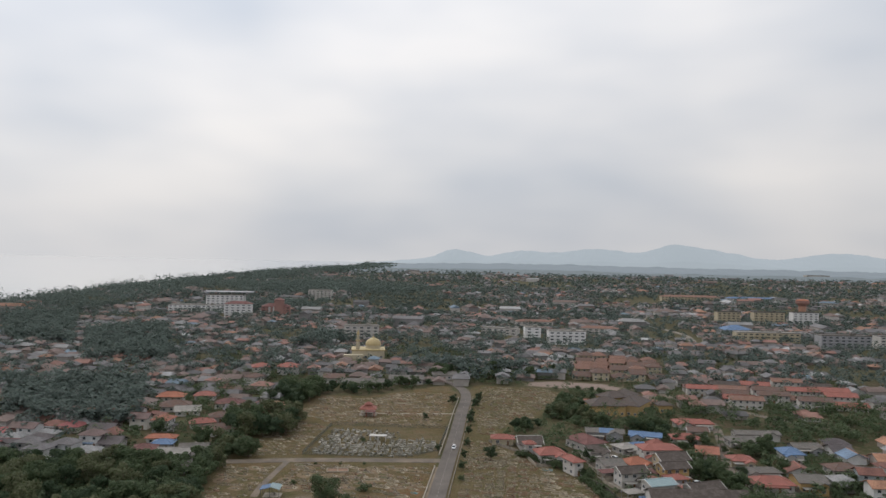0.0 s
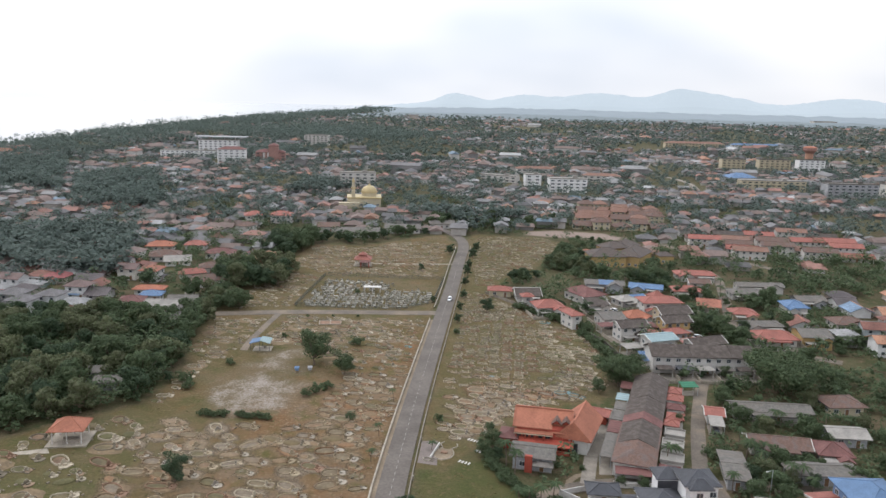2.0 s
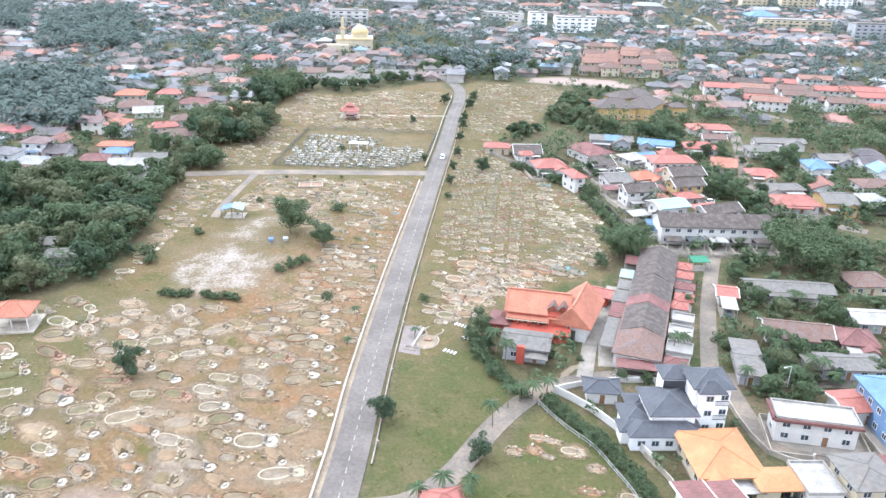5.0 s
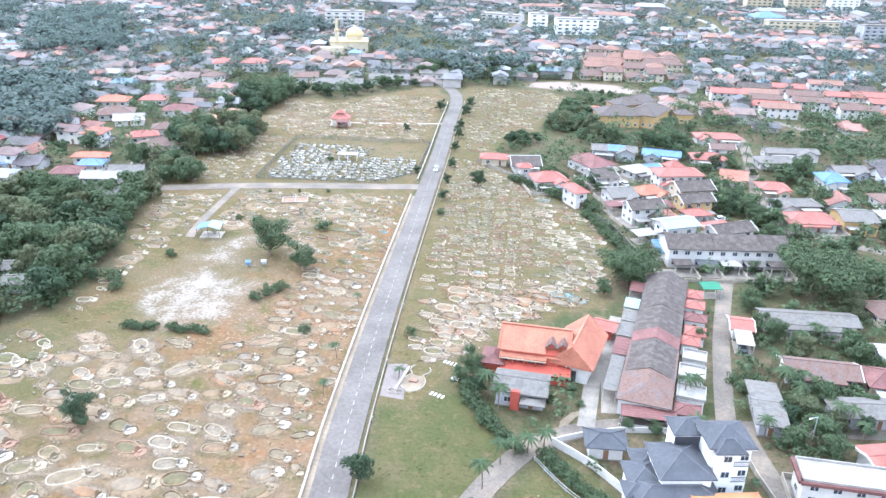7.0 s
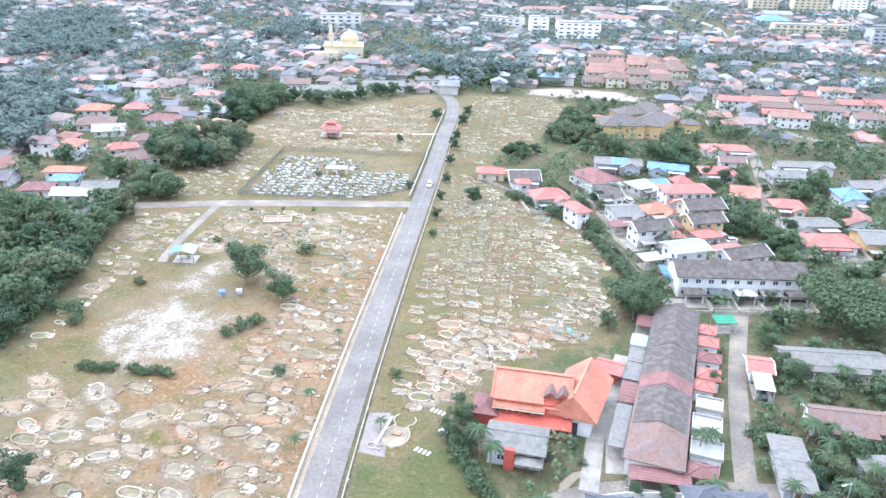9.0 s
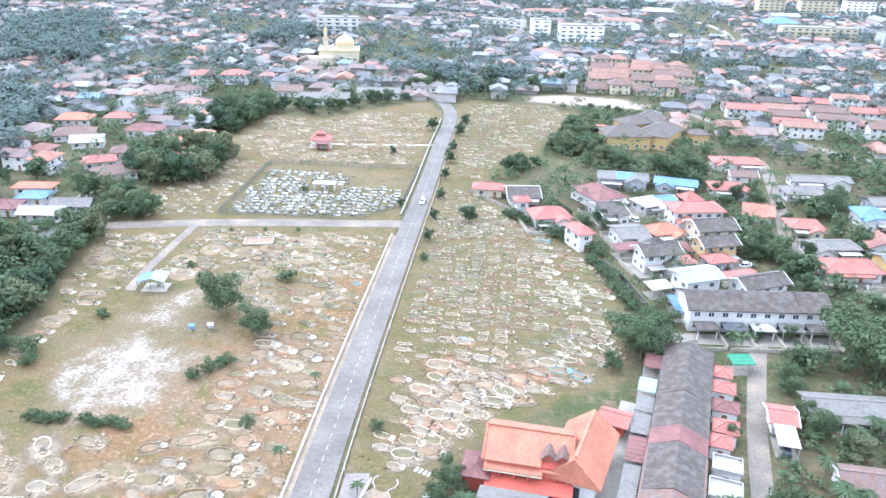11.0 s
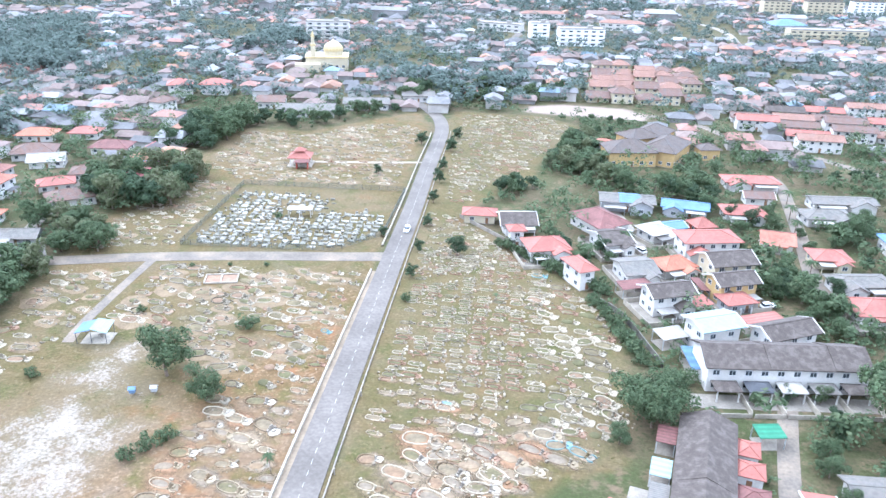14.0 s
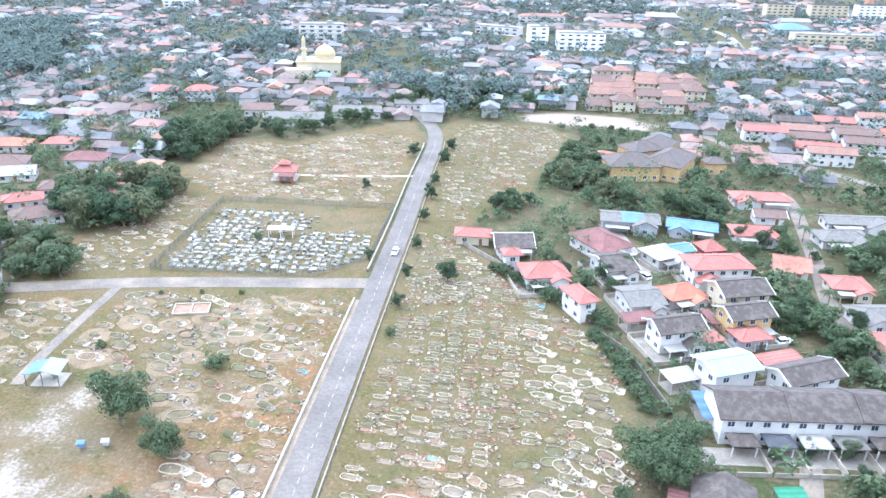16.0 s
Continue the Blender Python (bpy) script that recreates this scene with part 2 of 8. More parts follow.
def frayed(m):
    """Lets a patch of soil thin out into the ground towards its edge."""
    n, l = m.node_tree.nodes, m.node_tree.links
    at, tc, tex, add, rng_ = n.new("ShaderNodeAttribute"), n.new("ShaderNodeTexCoord"), n.new("ShaderNodeTexNoise"), n.new("ShaderNodeMath"), n.new("ShaderNodeMapRange")
    at.attribute_name = "cover"
    tex.inputs["Scale"].default_value, tex.inputs["Detail"].default_value, tex.inputs["Roughness"].default_value = 1.3, 5, 0.7
    l.new(tc.outputs["Object"], tex.inputs["Vector"])
    l.new(at.outputs["Fac"], add.inputs[0])
    l.new(tex.outputs["Fac"], add.inputs[1])
    rng_.inputs["From Min"].default_value, rng_.inputs["From Max"].default_value = 0.6, 1.22
    l.new(add.outputs[0], rng_.inputs["Value"])
    clear, both = n.new("ShaderNodeBsdfTransparent"), n.new("ShaderNodeMixShader")
    l.new(rng_.outputs["Result"], both.inputs["Fac"])
    l.new(clear.outputs["BSDF"], both.inputs[1])
    l.new(n["Principled BSDF"].outputs["BSDF"], both.inputs[2])
    l.new(both.outputs["Shader"], n["Material Output"].inputs["Surface"])


frayed(apron_soil)
rim_paint = surface("grave_rim_cement", (0.5, 0.48, 0.44), 0.22, 0.8, 5, 0.85, palette=[
    (4, (0.29, 0.234, 0.158)), (4, (0.235, 0.185, 0.12)), (3, (0.18, 0.14, 0.09)), (1.5, (0.235, 0.168, 0.105)), (1, (0.195, 0.165, 0.125))])
grave_fill = surface("grave_fill", (0.2, 0.19, 0.13), 0.3, 0.8, 4, 0.95, palette=[
    (3, (0.115, 0.096, 0.05)), (4, (0.152, 0.118, 0.074)), (3, (0.168, 0.134, 0.096)), (1, (0.175, 0.115, 0.07)), (0.08, (0.15, 0.2, 0.21))])
rim_white = surface("grave_rim_whitewash", (0.365, 0.312, 0.232), 0.18, 0.8, 5, 0.8)
rim_terracotta = surface("grave_terracotta", (0.228, 0.14, 0.093), 0.25, 0.8, 5, 0.85)
rim_cyan = surface("grave_rim_cyan", (0.15, 0.24, 0.25), 0.2, 0.8, 5, 0.7)


# ---- geometry helpers ----
def box(cx, cy, z0, sx, sy, sz):
    v = [(cx + i * sx / 2, cy + j * sy / 2, z0 + k * sz) for k in (0, 1) for i, j in ((-1, -1), (1, -1), (1, 1), (-1, 1))]
    return v, [(0, 3, 2, 1), (4, 5, 6, 7), (0, 1, 5, 4), (1, 2, 6, 5), (2, 3, 7, 6), (3, 0, 4, 7)]


def merge(*geos):
    v, f = [], []
    for gv, gf in geos:
        k = len(v)
        v += list(gv)
        f += [tuple(i + k for i in q) for q in gf]
    return v, f


def cyl(cx, cy, z0, r0, r1, h, n=10, dx=0.0, dy=0.0):
    v = []
    for z, r, ox, oy in ((z0, r0, 0, 0), (z0 + h, r1, dx, dy)):
        v += [(cx + ox + r * math.cos(a), cy + oy + r * math.sin(a), z) for a in (2 * math.pi * i / n for i in range(n))]
    f = [(i, (i + 1) % n, n + (i + 1) % n, n + i) for i in range(n)]
    return v, f + [tuple(range(n - 1, -1, -1)), tuple(range(n, 2 * n))]


def dome(cx, cy, z0, rx, ry, h, n=14, rings=5, point=0.0):
    v, f = [], []
    for j in range(rings):
        a = math.pi / 2 * j / rings
        for i in range(n):
            b = 2 * math.pi * i / n
            v.append((cx + rx * math.cos(a) * math.cos(b), cy + ry * math.cos(a) * math.sin(b), z0 + h * math.sin(a)))
    v.append((cx, cy, z0 + h + point))
    for j in range(rings - 1):
        f += [(j * n + i, j * n + (i + 1) % n, (j + 1) * n + (i + 1) % n, (j + 1) * n + i) for i in range(n)]
    f += [((rings - 1) * n + i, (rings - 1) * n + (i + 1) % n, rings * n) for i in range(n)]
    f.append(tuple(range(n - 1, -1, -1)))
    return v, f


def hip(w, d, z, h, over=0.6, t=0.18, cut=1.0):
    """A hipped roof over a w x d plan; cut < 1 shortens the hips towards gables."""
    W, D = w / 2 + over, d / 2 + over
    if w >= d:
        r = max(W - D * cut, 0.15)
        ridge = [(-r, 0), (r, 0)]
    else:
        r = max(D - W * cut, 0.15)
        ridge = [(0, -r), (0, r)]
    c = [(-W, -D), (W, -D), (W, D), (-W, D)]
    v = [(x, y, z) for x, y in c] + [(x, y, z + t) for x, y in c] + [(x, y, z + t + h) for x, y in ridge]
    f = [(0, 3, 2, 1), (0, 1, 5, 4), (1, 2, 6, 5), (2, 3, 7, 6), (3, 0, 4, 7)]
    if w >= d:
        f += [(4, 5, 9, 8), (5, 6, 9), (6, 7, 8, 9), (7, 4, 8)]
    else:
        f += [(4, 5, 8), (5, 6, 9, 8), (6, 7, 9), (7, 4, 8, 9)]
    return v, f


def hip_caps(w, d, z, h, over=0.6, t=0.18, cut=1.0, r=0.13):
    """Raised tile caps along the ridge and the four hips of hip()."""
    v, _ = hip(w, d, z, h, over, t, cut)
    lines = [(8, 9), (4, 8), (7, 8), (5, 9), (6, 9)] if w >= d else [(8, 9), (4, 8), (5, 8), (6, 9), (7, 9)]
    out = []
    for i, j in lines:
        p, q = Vector(v[i]), Vector(v[j])
        u = (q - p).normalized()
        side = u.cross(Vector((0, 0, 1))).normalized() * r
        up = side.cross(u).normalized() * r * 0.9
        ends = [tuple(c + k) for c in (p, q) for k in (side - up * 0.3, side * 0.4 + up, -side * 0.4 + up, -side - up * 0.3)]
        out.append((ends, [(0, 1, 5, 4), (1, 2, 6, 5), (2, 3, 7, 6), (0, 3, 2, 1), (4, 5, 6, 7)]))
    return merge(*out)


def gable(w, d, z, h, over=0.6, t=0.2):
    """A gabled roof of two thick slopes, its ridge along x."""
    W, D = w / 2 + over, d / 2 + over
    drop = h * over / (d / 2)
    prof = [(-D, z - drop), (0, z + h), (D, z - drop), (D, z - drop + t), (0, z + h + t * 1.2), (-D, z - drop + t)]
    v = [(s * W, y, zz) for s in (-1, 1) for y, zz in prof]
    f = [(0, 1, 7, 6), (1, 2, 8, 7), (2, 3, 9, 8), (3, 4, 10, 9), (4, 5, 11, 10), (5, 0, 6, 11),
         (0, 5, 4, 1), (1, 4, 3, 2), (6, 7, 10, 11), (7, 8, 9, 10)]
    return v, f


def barge(d, z, h, over, x, t=0.1):
    """A slim board along the two slopes of a gable end at x."""
    D, drop = d / 2 + over, h * over / (d / 2)
    prof = [(-D, z - drop - 0.08), (0, z + h - 0.08), (D, z - drop - 0.08), (D, z - drop + 0.26), (0, z + h + 0.3), (-D, z - drop + 0.26)]
    v = [(x + e * t, y, zz) for e in (-1, 1) for y, zz in prof]
    return v, [(0, 1, 7, 6), (1, 2, 8, 7), (2, 3, 9, 8), (3, 4, 10, 9), (4, 5, 11, 10), (5, 0, 6, 11), (0, 5, 4, 1), (1, 4, 3, 2), (6, 7, 10, 11), (7, 8, 9, 10)]


def gable_wall(w, d, z, h):
    v = [(s * w / 2, y, zz) for s in (-1, 1) for y, zz in ((-d / 2, z), (d / 2, z), (0, z + h - 0.02))]
    return v, [(0, 2, 1), (3, 4, 5), (0, 1, 4, 3), (1, 2, 5, 4), (2, 0, 3, 5)]


def moved(geo, x=0, y=0, z=0, rz=0, s=1.0):
    c, k = math.cos(radians(rz)) * s, math.sin(radians(rz)) * s
    return [(x + c * a - k * b, y + k * a + c * b, z + s * q) for a, b, q in geo[0]], geo[1]


def mesh_of(name, geo, material):
    me = bpy.data.meshes.new(name)
    me.from_pydata([tuple(p) for p in geo[0]], [], geo[1])
    me.materials.append(material)
    return me


def part(name, geo, material, parent, label=""):
    """One mesh object under a thing or a part; geo is (vertices, faces) or a ready mesh."""
    me = geo if isinstance(geo, bpy.types.Mesh) else mesh_of(name, geo, material)
    ob = new(name, me)
    ob.parent = parent
    if label:
        tagged(ob, label)
    return ob


def thing(name, x, y, z=0.0, rz=0.0, label="", category="", group=""):
    ob = new(name)
    ob.empty_display_size = 0.5
    ob.matrix_basis = pose(x, y, z, 0, 0, rz)
    return tagged(ob, label, category, group)


def setting(name, geo, material, label, category):
    return tagged(new(name, mesh_of(name, geo, material)), label, category, kind="structure")


def ribbon(left, right, z, t=0.25):
    """A slab between two edges given as equal lists of (x, y)."""
    n = len(left)
    v = [(x, y, z) for x, y in left] + [(x, y, z) for x, y in right] + [(x, y, z - t) for x, y in left] + [(x, y, z - t) for x, y in right]
    f = []
    for i in range(n - 1):
        f += [(i, n + i, n + i + 1, i + 1), (2 * n + i, i, i + 1, 2 * n + i + 1), (n + i, 3 * n + i, 3 * n + i + 1, n + i + 1)]
    return v, f


def smooth_line(pts, step=4.0):
    """Points along a rounded line through pts (Catmull-Rom)."""
    p = [np.array(q, float) for q in pts]
    p = [2 * p[0] - p[1]] + p + [2 * p[-1] - p[-2]]
    out = []
    for i in range(1, len(p) - 2):
        k = max(2, int(np.linalg.norm(p[i + 1] - p[i]) / step))
        for j in range(k):
            t = j / k
            out.append(0.5 * (2 * p[i] + (p[i + 1] - p[i - 1]) * t + (2 * p[i - 1] - 5 * p[i] + 4 * p[i + 1] - p[i + 2]) * t * t + (3 * p[i] - p[i - 1] - 3 * p[i + 1] + p[i + 2]) * t ** 3))
    return out + [p[-2]]


def offset(line, d):
    out = []
    for i, p in enumerate(line):
        a, b = line[max(i - 1, 0)], line[min(i + 1, len(line) - 1)]
        u = (b - a) / np.linalg.norm(b - a)
        out.append(p + d * np.array((u[1], -u[0])))
    return out


def band(line, d0, d1, z, t):
    """A long low wall or strip beside a line, from offset d0 to d1, its top at z."""
    return ribbon(offset(line, d0), offset(line, d1), z, t)


def distance(poly, x, y):
    """Signed distance of points to a polygon: negative inside."""
    poly = np.array(poly, float)
    x, y = np.asarray(x, float), np.asarray(y, float)
    best, inside = np.full(x.shape, 1e9), np.zeros(x.shape, bool)
    for (x0, y0), (x1, y1) in zip(poly, np.roll(poly, -1, 0)):
        t = np.clip(((x - x0) * (x1 - x0) + (y - y0) * (y1 - y0)) / ((x1 - x0) ** 2 + (y1 - y0) ** 2), 0, 1)
        best = np.minimum(best, np.hypot(x - x0 - t * (x1 - x0), y - y0 - t * (y1 - y0)))
        cross = ((y0 > y) != (y1 > y)) & (x < (x1 - x0) * (y - y0) / (y1 - y0 + 1e-12) + x0)
        inside ^= cross
    return np.where(inside, -best, best)


def inside(poly, x, y):
    return distance(poly, np.array([x]), np.array([y]))[0]


# ---- the plan ----
FIELD_WEST = [(-9, -250), (-9, 118), (-17, 146), (-37, 126), (-63, 99), (-93, 100), (-94, 42), (-98, -12), (-95, -46), (-91, -84), (-82, -112), (-83, -140), (-97, -152), (-112, -170), (-150, -250)]
FIELD_EAST = [(-1, -168), (-2, 118), (2, 150), (46, 148), (61, 128), (50, 98), (41, 68), (37, 40), (27, 30), (12, 4), (34, -27), (53, -53), (55, -86), (51, -118), (39, -125), (23, -140), (15, -152), (6, -168)]
LAWN = [(0, -216), (0, -168), (6, -168), (15, -152), (19, -168), (28, -179), (12, -209)]
LAWN_SOUTH = [(13, -212), (30, -183), (36, -181), (48, -197), (55, -215), (58, -260), (0, -260), (2, -222)]
SALT = [(-52, -89), (-58, -93), (-60, -102), (-56, -109), (-63, -117), (-66, -127), (-63, -139), (-57, -143), (-44, -141), (-37, -135), (-39, -125), (-48, -116), (-50, -108), (-50, -97)]
SALT_CORE = [(-54, -112), (-59, -115), (-63, -120), (-61, -126), (-55, -127.5), (-51, -122), (-50, -116)]
PLOT = [(-67, -33), (-66.5, 23), (-8, 24), (-9.5, -18), (-22, -31.5)]
TAN = [(37, 156), (57, 151.5), (81, 148), (95, 146), (100, 159), (88, 172), (59, 176), (40, 170)]
WOOD_WEST = [(-95, -46), (-91, -84), (-82, -112), (-83, -140), (-97, -152), (-114, -172), (-230, -170), (-220, -70), (-130, -72), (-112, -62)]
CLUSTER_WEST = [(-142, -70), (-98, -64), (-95, -46), (-98, -12), (-108, 20), (-150, 5), (-150, -50)]
NEAR_EAST = [(12, 4), (34, -27), (53, -53), (55, -86), (51, -118), (39, -125), (15, -152), (28, -178), (48, -195), (60, -260), (260, -260), (240, 40), (150, 40), (130, 100), (60, 100), (50, 30)]
GREEN_BELT = [(63, 127), (68, 104), (84, 108), (97, 140), (82, 146), (62, 147)]
BELT_WOOD = [(43, 62), (50, 52), (62, 52), (72, 84), (69, 102), (58, 112), (52, 98)]
COAST = [(-640, -400), (-665, 300), (-680, 700), (-680, 810), (-730, 1080), (-738, 1450), (-745, 2150), (-700, 2700), (-640, 3200), (-760, 4200), (-900, 4900), (-5000, 4900), (-5000, -400)]


def sand(x, y, ox=0.0, scale=0.1):
    return noise.noise((x * scale + ox, y * scale - ox, 0.3))


# ---- ground: one sheet to the horizon ----
xs = np.concatenate([-np.geomspace(5200, 190, 46), np.arange(-160, 160, 2.0), np.geomspace(165, 5200, 46)])
ys = np.concatenate([-np.geomspace(1500, 262, 12), np.arange(-250, 180, 2.0), np.geomspace(186, 5200, 60)])
gx, gy = np.meshgrid(xs, ys)
fx, fy = gx.ravel(), gy.ravel()
sea = distance(COAST, fx, fy)
gz = np.where(sea < 0, np.maximum(-5.0, sea * 0.08), 0.0)
nx, ny = len(xs), len(ys)
gverts = [(float(a), float(b), float(c)) for a, b, c in zip(fx, fy, gz)]
gfaces = [(j * nx + i, j * nx + i + 1, (j + 1) * nx + i + 1, (j + 1) * nx + i) for j in range(ny - 1) for i in range(nx - 1)]


def mask(polys, soft, wobble=2.0):
    out = np.zeros(fx.shape)
    jit = np.array([sand(a, b, 7.0, 0.09) + 0.6 * sand(a, b, 3.0, 0.3) if -170 < a < 170 and -270 < b < 190 else 0.0 for a, b in zip(fx, fy)]) * wobble
    for poly in polys:
        out = np.maximum(out, np.clip(0.5 - (distance(poly, fx, fy) + jit) / soft, 0, 1))
    return out


field = mask([FIELD_WEST, FIELD_EAST], 3.0, 1.0)
lawn = mask([LAWN, LAWN_SOUTH], 3.0, 1.0)
lawn = np.maximum(lawn, 0.62 * mask([FIELD_EAST], 4.0, 2.0))
lawn = np.maximum(lawn, mask([FIELD_WEST], 4.0, 2.0) * np.clip((-46 - fx) / 36 + 0.012 * (fy + 150) * (fy > -140), 0.0, np.interp(fy, (-165, -130, 10, 50), (0.78, 0.55, 0.55, 0.4))))
salt = np.maximum(0.7 * mask([SALT], 9.0, 8.0), 0.95 * mask([SALT_CORE], 14.0, 7.0))
TRACK = [(-59.7, -217.3), (-33.8, -214.1), (-8.7, -214.7), (-8.1, -217.4), (-32.3, -218.1), (-57.4, -221.3)]
tan = np.maximum(mask([TAN], 3.0, 1.0), 0.4 * mask([TRACK], 3.0, 1.5))
ground_me = bpy.data.meshes.new("ground")
ground_me.from_pydata(gverts, [], gfaces)
layer = ground_me.color_attributes.new("cover", "FLOAT_COLOR", "POINT")
layer.data.foreach_set("color", np.stack([field, lawn, salt, np.maximum(tan, 0)], 1).ravel())


def ground_material():
    m = bpy.data.materials.new("ground_cover")
    m.use_nodes = True
    n, l = m.node_tree.nodes, m.node_tree.links
    p = n["Principled BSDF"]
    p.inputs["Roughness"].default_value, p.inputs["Specular IOR Level"].default_value = 0.95, 0.15
    at = n.new("ShaderNodeAttribute")
    at.attribute_name = "cover"
    sep = n.new("ShaderNodeSeparateColor")
    l.new(at.outputs["Color"], sep.inputs["Color"])
    tc = n.new("ShaderNodeTexCoord")

    def noise_at(scale, lo, hi, detail=5.0, rough=0.55):
        t = n.new("ShaderNodeTexNoise")
        t.inputs["Scale"].default_value, t.inputs["Detail"].default_value, t.inputs["Roughness"].default_value = scale, detail, rough
        l.new(tc.outputs["Object"], t.inputs["Vector"])
        r = n.new("ShaderNodeMapRange")
        r.inputs["From Min"].default_value, r.inputs["From Max"].default_value = lo, hi
        l.new(t.outputs["Fac"], r.inputs["Value"])
        return r.outputs["Result"]

    def mix(fac, a, b, mode="MIX"):
        x = n.new("ShaderNodeMixRGB")
        x.blend_type = mode
        for i, v in enumerate((fac, a, b)):
            if isinstance(v, bpy.types.NodeSocket):
                l.new(v, x.inputs[i])
            elif isinstance(v, tuple):
                x.inputs[i].default_value = (*v, 1)
            else:
                x.inputs[i].default_value = v
        return x.outputs["Color"]

    def times(a, b):
        x = n.new("ShaderNodeMath")
        x.operation = "MULTIPLY"
        l.new(a, x.inputs[0])
        l.new(b, x.inputs[1])
        return x.outputs[0]

    town = mix(noise_at(0.06, 0.35, 0.65), (0.05, 0.058, 0.022), (0.095, 0.074, 0.043))
    town = mix(noise_at(0.3, 0.5, 0.66), town, (0.122, 0.09, 0.055))
    town = mix(noise_at(0.8, 0.52, 0.7), town, (0.045, 0.053, 0.02))
    dry_a = mix(noise_at(0.045, 0.36, 0.62), (0.1, 0.067, 0.03), (0.145, 0.081, 0.039))
    dry = mix(noise_at(0.35, 0.42, 0.66), dry_a, (0.158, 0.1, 0.051))
    dry = mix(noise_at(0.028, 0.46, 0.6, 3.0), dry, (0.16, 0.108, 0.065))
    dry = mix(noise_at(0.075, 0.5, 0.66, 3.0), dry, (0.145, 0.103, 0.067))
    dry = mix(noise_at(0.11, 0.58, 0.7, 4.0), dry, (0.176, 0.09, 0.042))
    dry = mix(noise_at(0.16, 0.5, 0.68), dry, (0.082, 0.071, 0.023))
    dry = mix(noise_at(0.7, 0.54, 0.68, 5.0, 0.7), dry, (0.195, 0.14, 0.09))
    green = mix(noise_at(0.12, 0.35, 0.65), (0.053, 0.061, 0.019), (0.081, 0.071, 0.029))
    green = mix(noise_at(0.5, 0.55, 0.72), green, (0.108, 0.084, 0.043))
    green = mix(noise_at(0.05, 0.5, 0.64, 4.0), green, (0.096, 0.079, 0.039))
    speck = mix(0.42, noise_at(1.3, 0.38, 0.6, 4.0, 0.8), noise_at(0.24, 0.38, 0.6, 5.0, 0.65))
    crust = n.new("ShaderNodeMath")
    l.new(sep.outputs[2], crust.inputs[0])
    l.new(speck, crust.inputs[1])
    edge = n.new("ShaderNodeMapRange")
    edge.inputs["From Min"].default_value, edge.inputs["From Max"].default_value = 1.0, 1.7
    l.new(crust.outputs[0], edge.inputs["Value"])
    c = mix(sep.outputs[0], town, dry)
    c = mix(sep.outputs[1], c, green)
    c = mix(sep.outputs[2], c, (0.15, 0.116, 0.08))
    c = mix(edge.outputs["Result"], c, (0.29, 0.253, 0.22))
    c = mix(at.outputs["Alpha"], c, (0.235, 0.18, 0.15))
    fine = noise_at(1.4, 0.32, 0.68, 7.0, 0.75)
    shade = mix(fine, (0.66, 0.66, 0.66), (1.24, 1.24, 1.24))
    c = mix(1.0, c, shade, "MULTIPLY")
    l.new(c, p.inputs["Base Color"])
    b = n.new("ShaderNodeBump")
    b.inputs["Strength"].default_value, b.inputs["Distance"].default_value = 0.5, 0.15
    l.new(fine, b.inputs["Height"])
    l.new(b.outputs["Normal"], p.inputs["Normal"])
    return m


ground_me.materials.append(ground_material())
tagged(new("ground", ground_me), "dry grass, bare sandy soil and town ground reaching the horizon", "ground", kind="structure")

sea_water = surface("sea_water", (0.4, 0.41, 0.41), 0.03, 0.01, 0.05, 0.06, bump=0.0, spec=0.8)
setting("water", ([(-5200, -1500, -1.2), (-500, -1500, -1.2), (-500, 5200, -1.2), (-5200, 5200, -1.2)], [(0, 1, 2, 3)]), sea_water, "calm pale sea fading into the haze", "sea")


# far hills, past the town; a blue-grey emission stands in for haze
def hills(name, y_at, scale, base, haze_glow, label, bumps, floor_h):
    m = bpy.data.materials.new(name)
    m.use_nodes = True
    p = m.node_tree.nodes["Principled BSDF"]
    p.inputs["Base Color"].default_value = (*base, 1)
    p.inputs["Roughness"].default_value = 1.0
    p.inputs["Emission Color"].default_value = (*haze_glow, 1)
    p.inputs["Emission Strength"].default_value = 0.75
    v, f = [], []
    n = 220
    for row in range(6):
        for i in range(n):
            x = -900 + 4600 * i / (n - 1)
            y = y_at + row * 60 - 0.05 * abs(x)
            top = floor_h + sum((h - 40) * math.exp(-((x - c) / w) ** 2) for c, w, h in bumps) * (0.35 + 0.65 * min(1, max(0, (x + 500) / 500)))
            top *= min(1.0, max(0.0, (x + 800) / 500))
            top += scale * (7 * noise.noise((x * 0.012, row, 0)) + 4 * noise.noise((x * 0.05, row, 4)))
            v.append((x, y, top * (row / 5) ** 0.7 - 1))
    f = [(r * n + i, r * n + i + 1, (r + 1) * n + i + 1, (r + 1) * n + i) for r in range(5) for i in range(n - 1)]
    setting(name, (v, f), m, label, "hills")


# the nearer the ridge, the dimmer its haze emission
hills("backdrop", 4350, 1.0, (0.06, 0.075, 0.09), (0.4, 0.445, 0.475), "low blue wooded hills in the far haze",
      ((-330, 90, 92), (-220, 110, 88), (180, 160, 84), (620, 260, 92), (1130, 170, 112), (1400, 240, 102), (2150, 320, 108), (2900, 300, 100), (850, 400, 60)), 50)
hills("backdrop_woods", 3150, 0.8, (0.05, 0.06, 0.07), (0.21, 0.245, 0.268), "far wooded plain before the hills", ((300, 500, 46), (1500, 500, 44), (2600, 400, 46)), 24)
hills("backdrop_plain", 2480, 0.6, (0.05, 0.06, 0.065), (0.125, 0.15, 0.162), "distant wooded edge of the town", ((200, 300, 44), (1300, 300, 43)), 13)


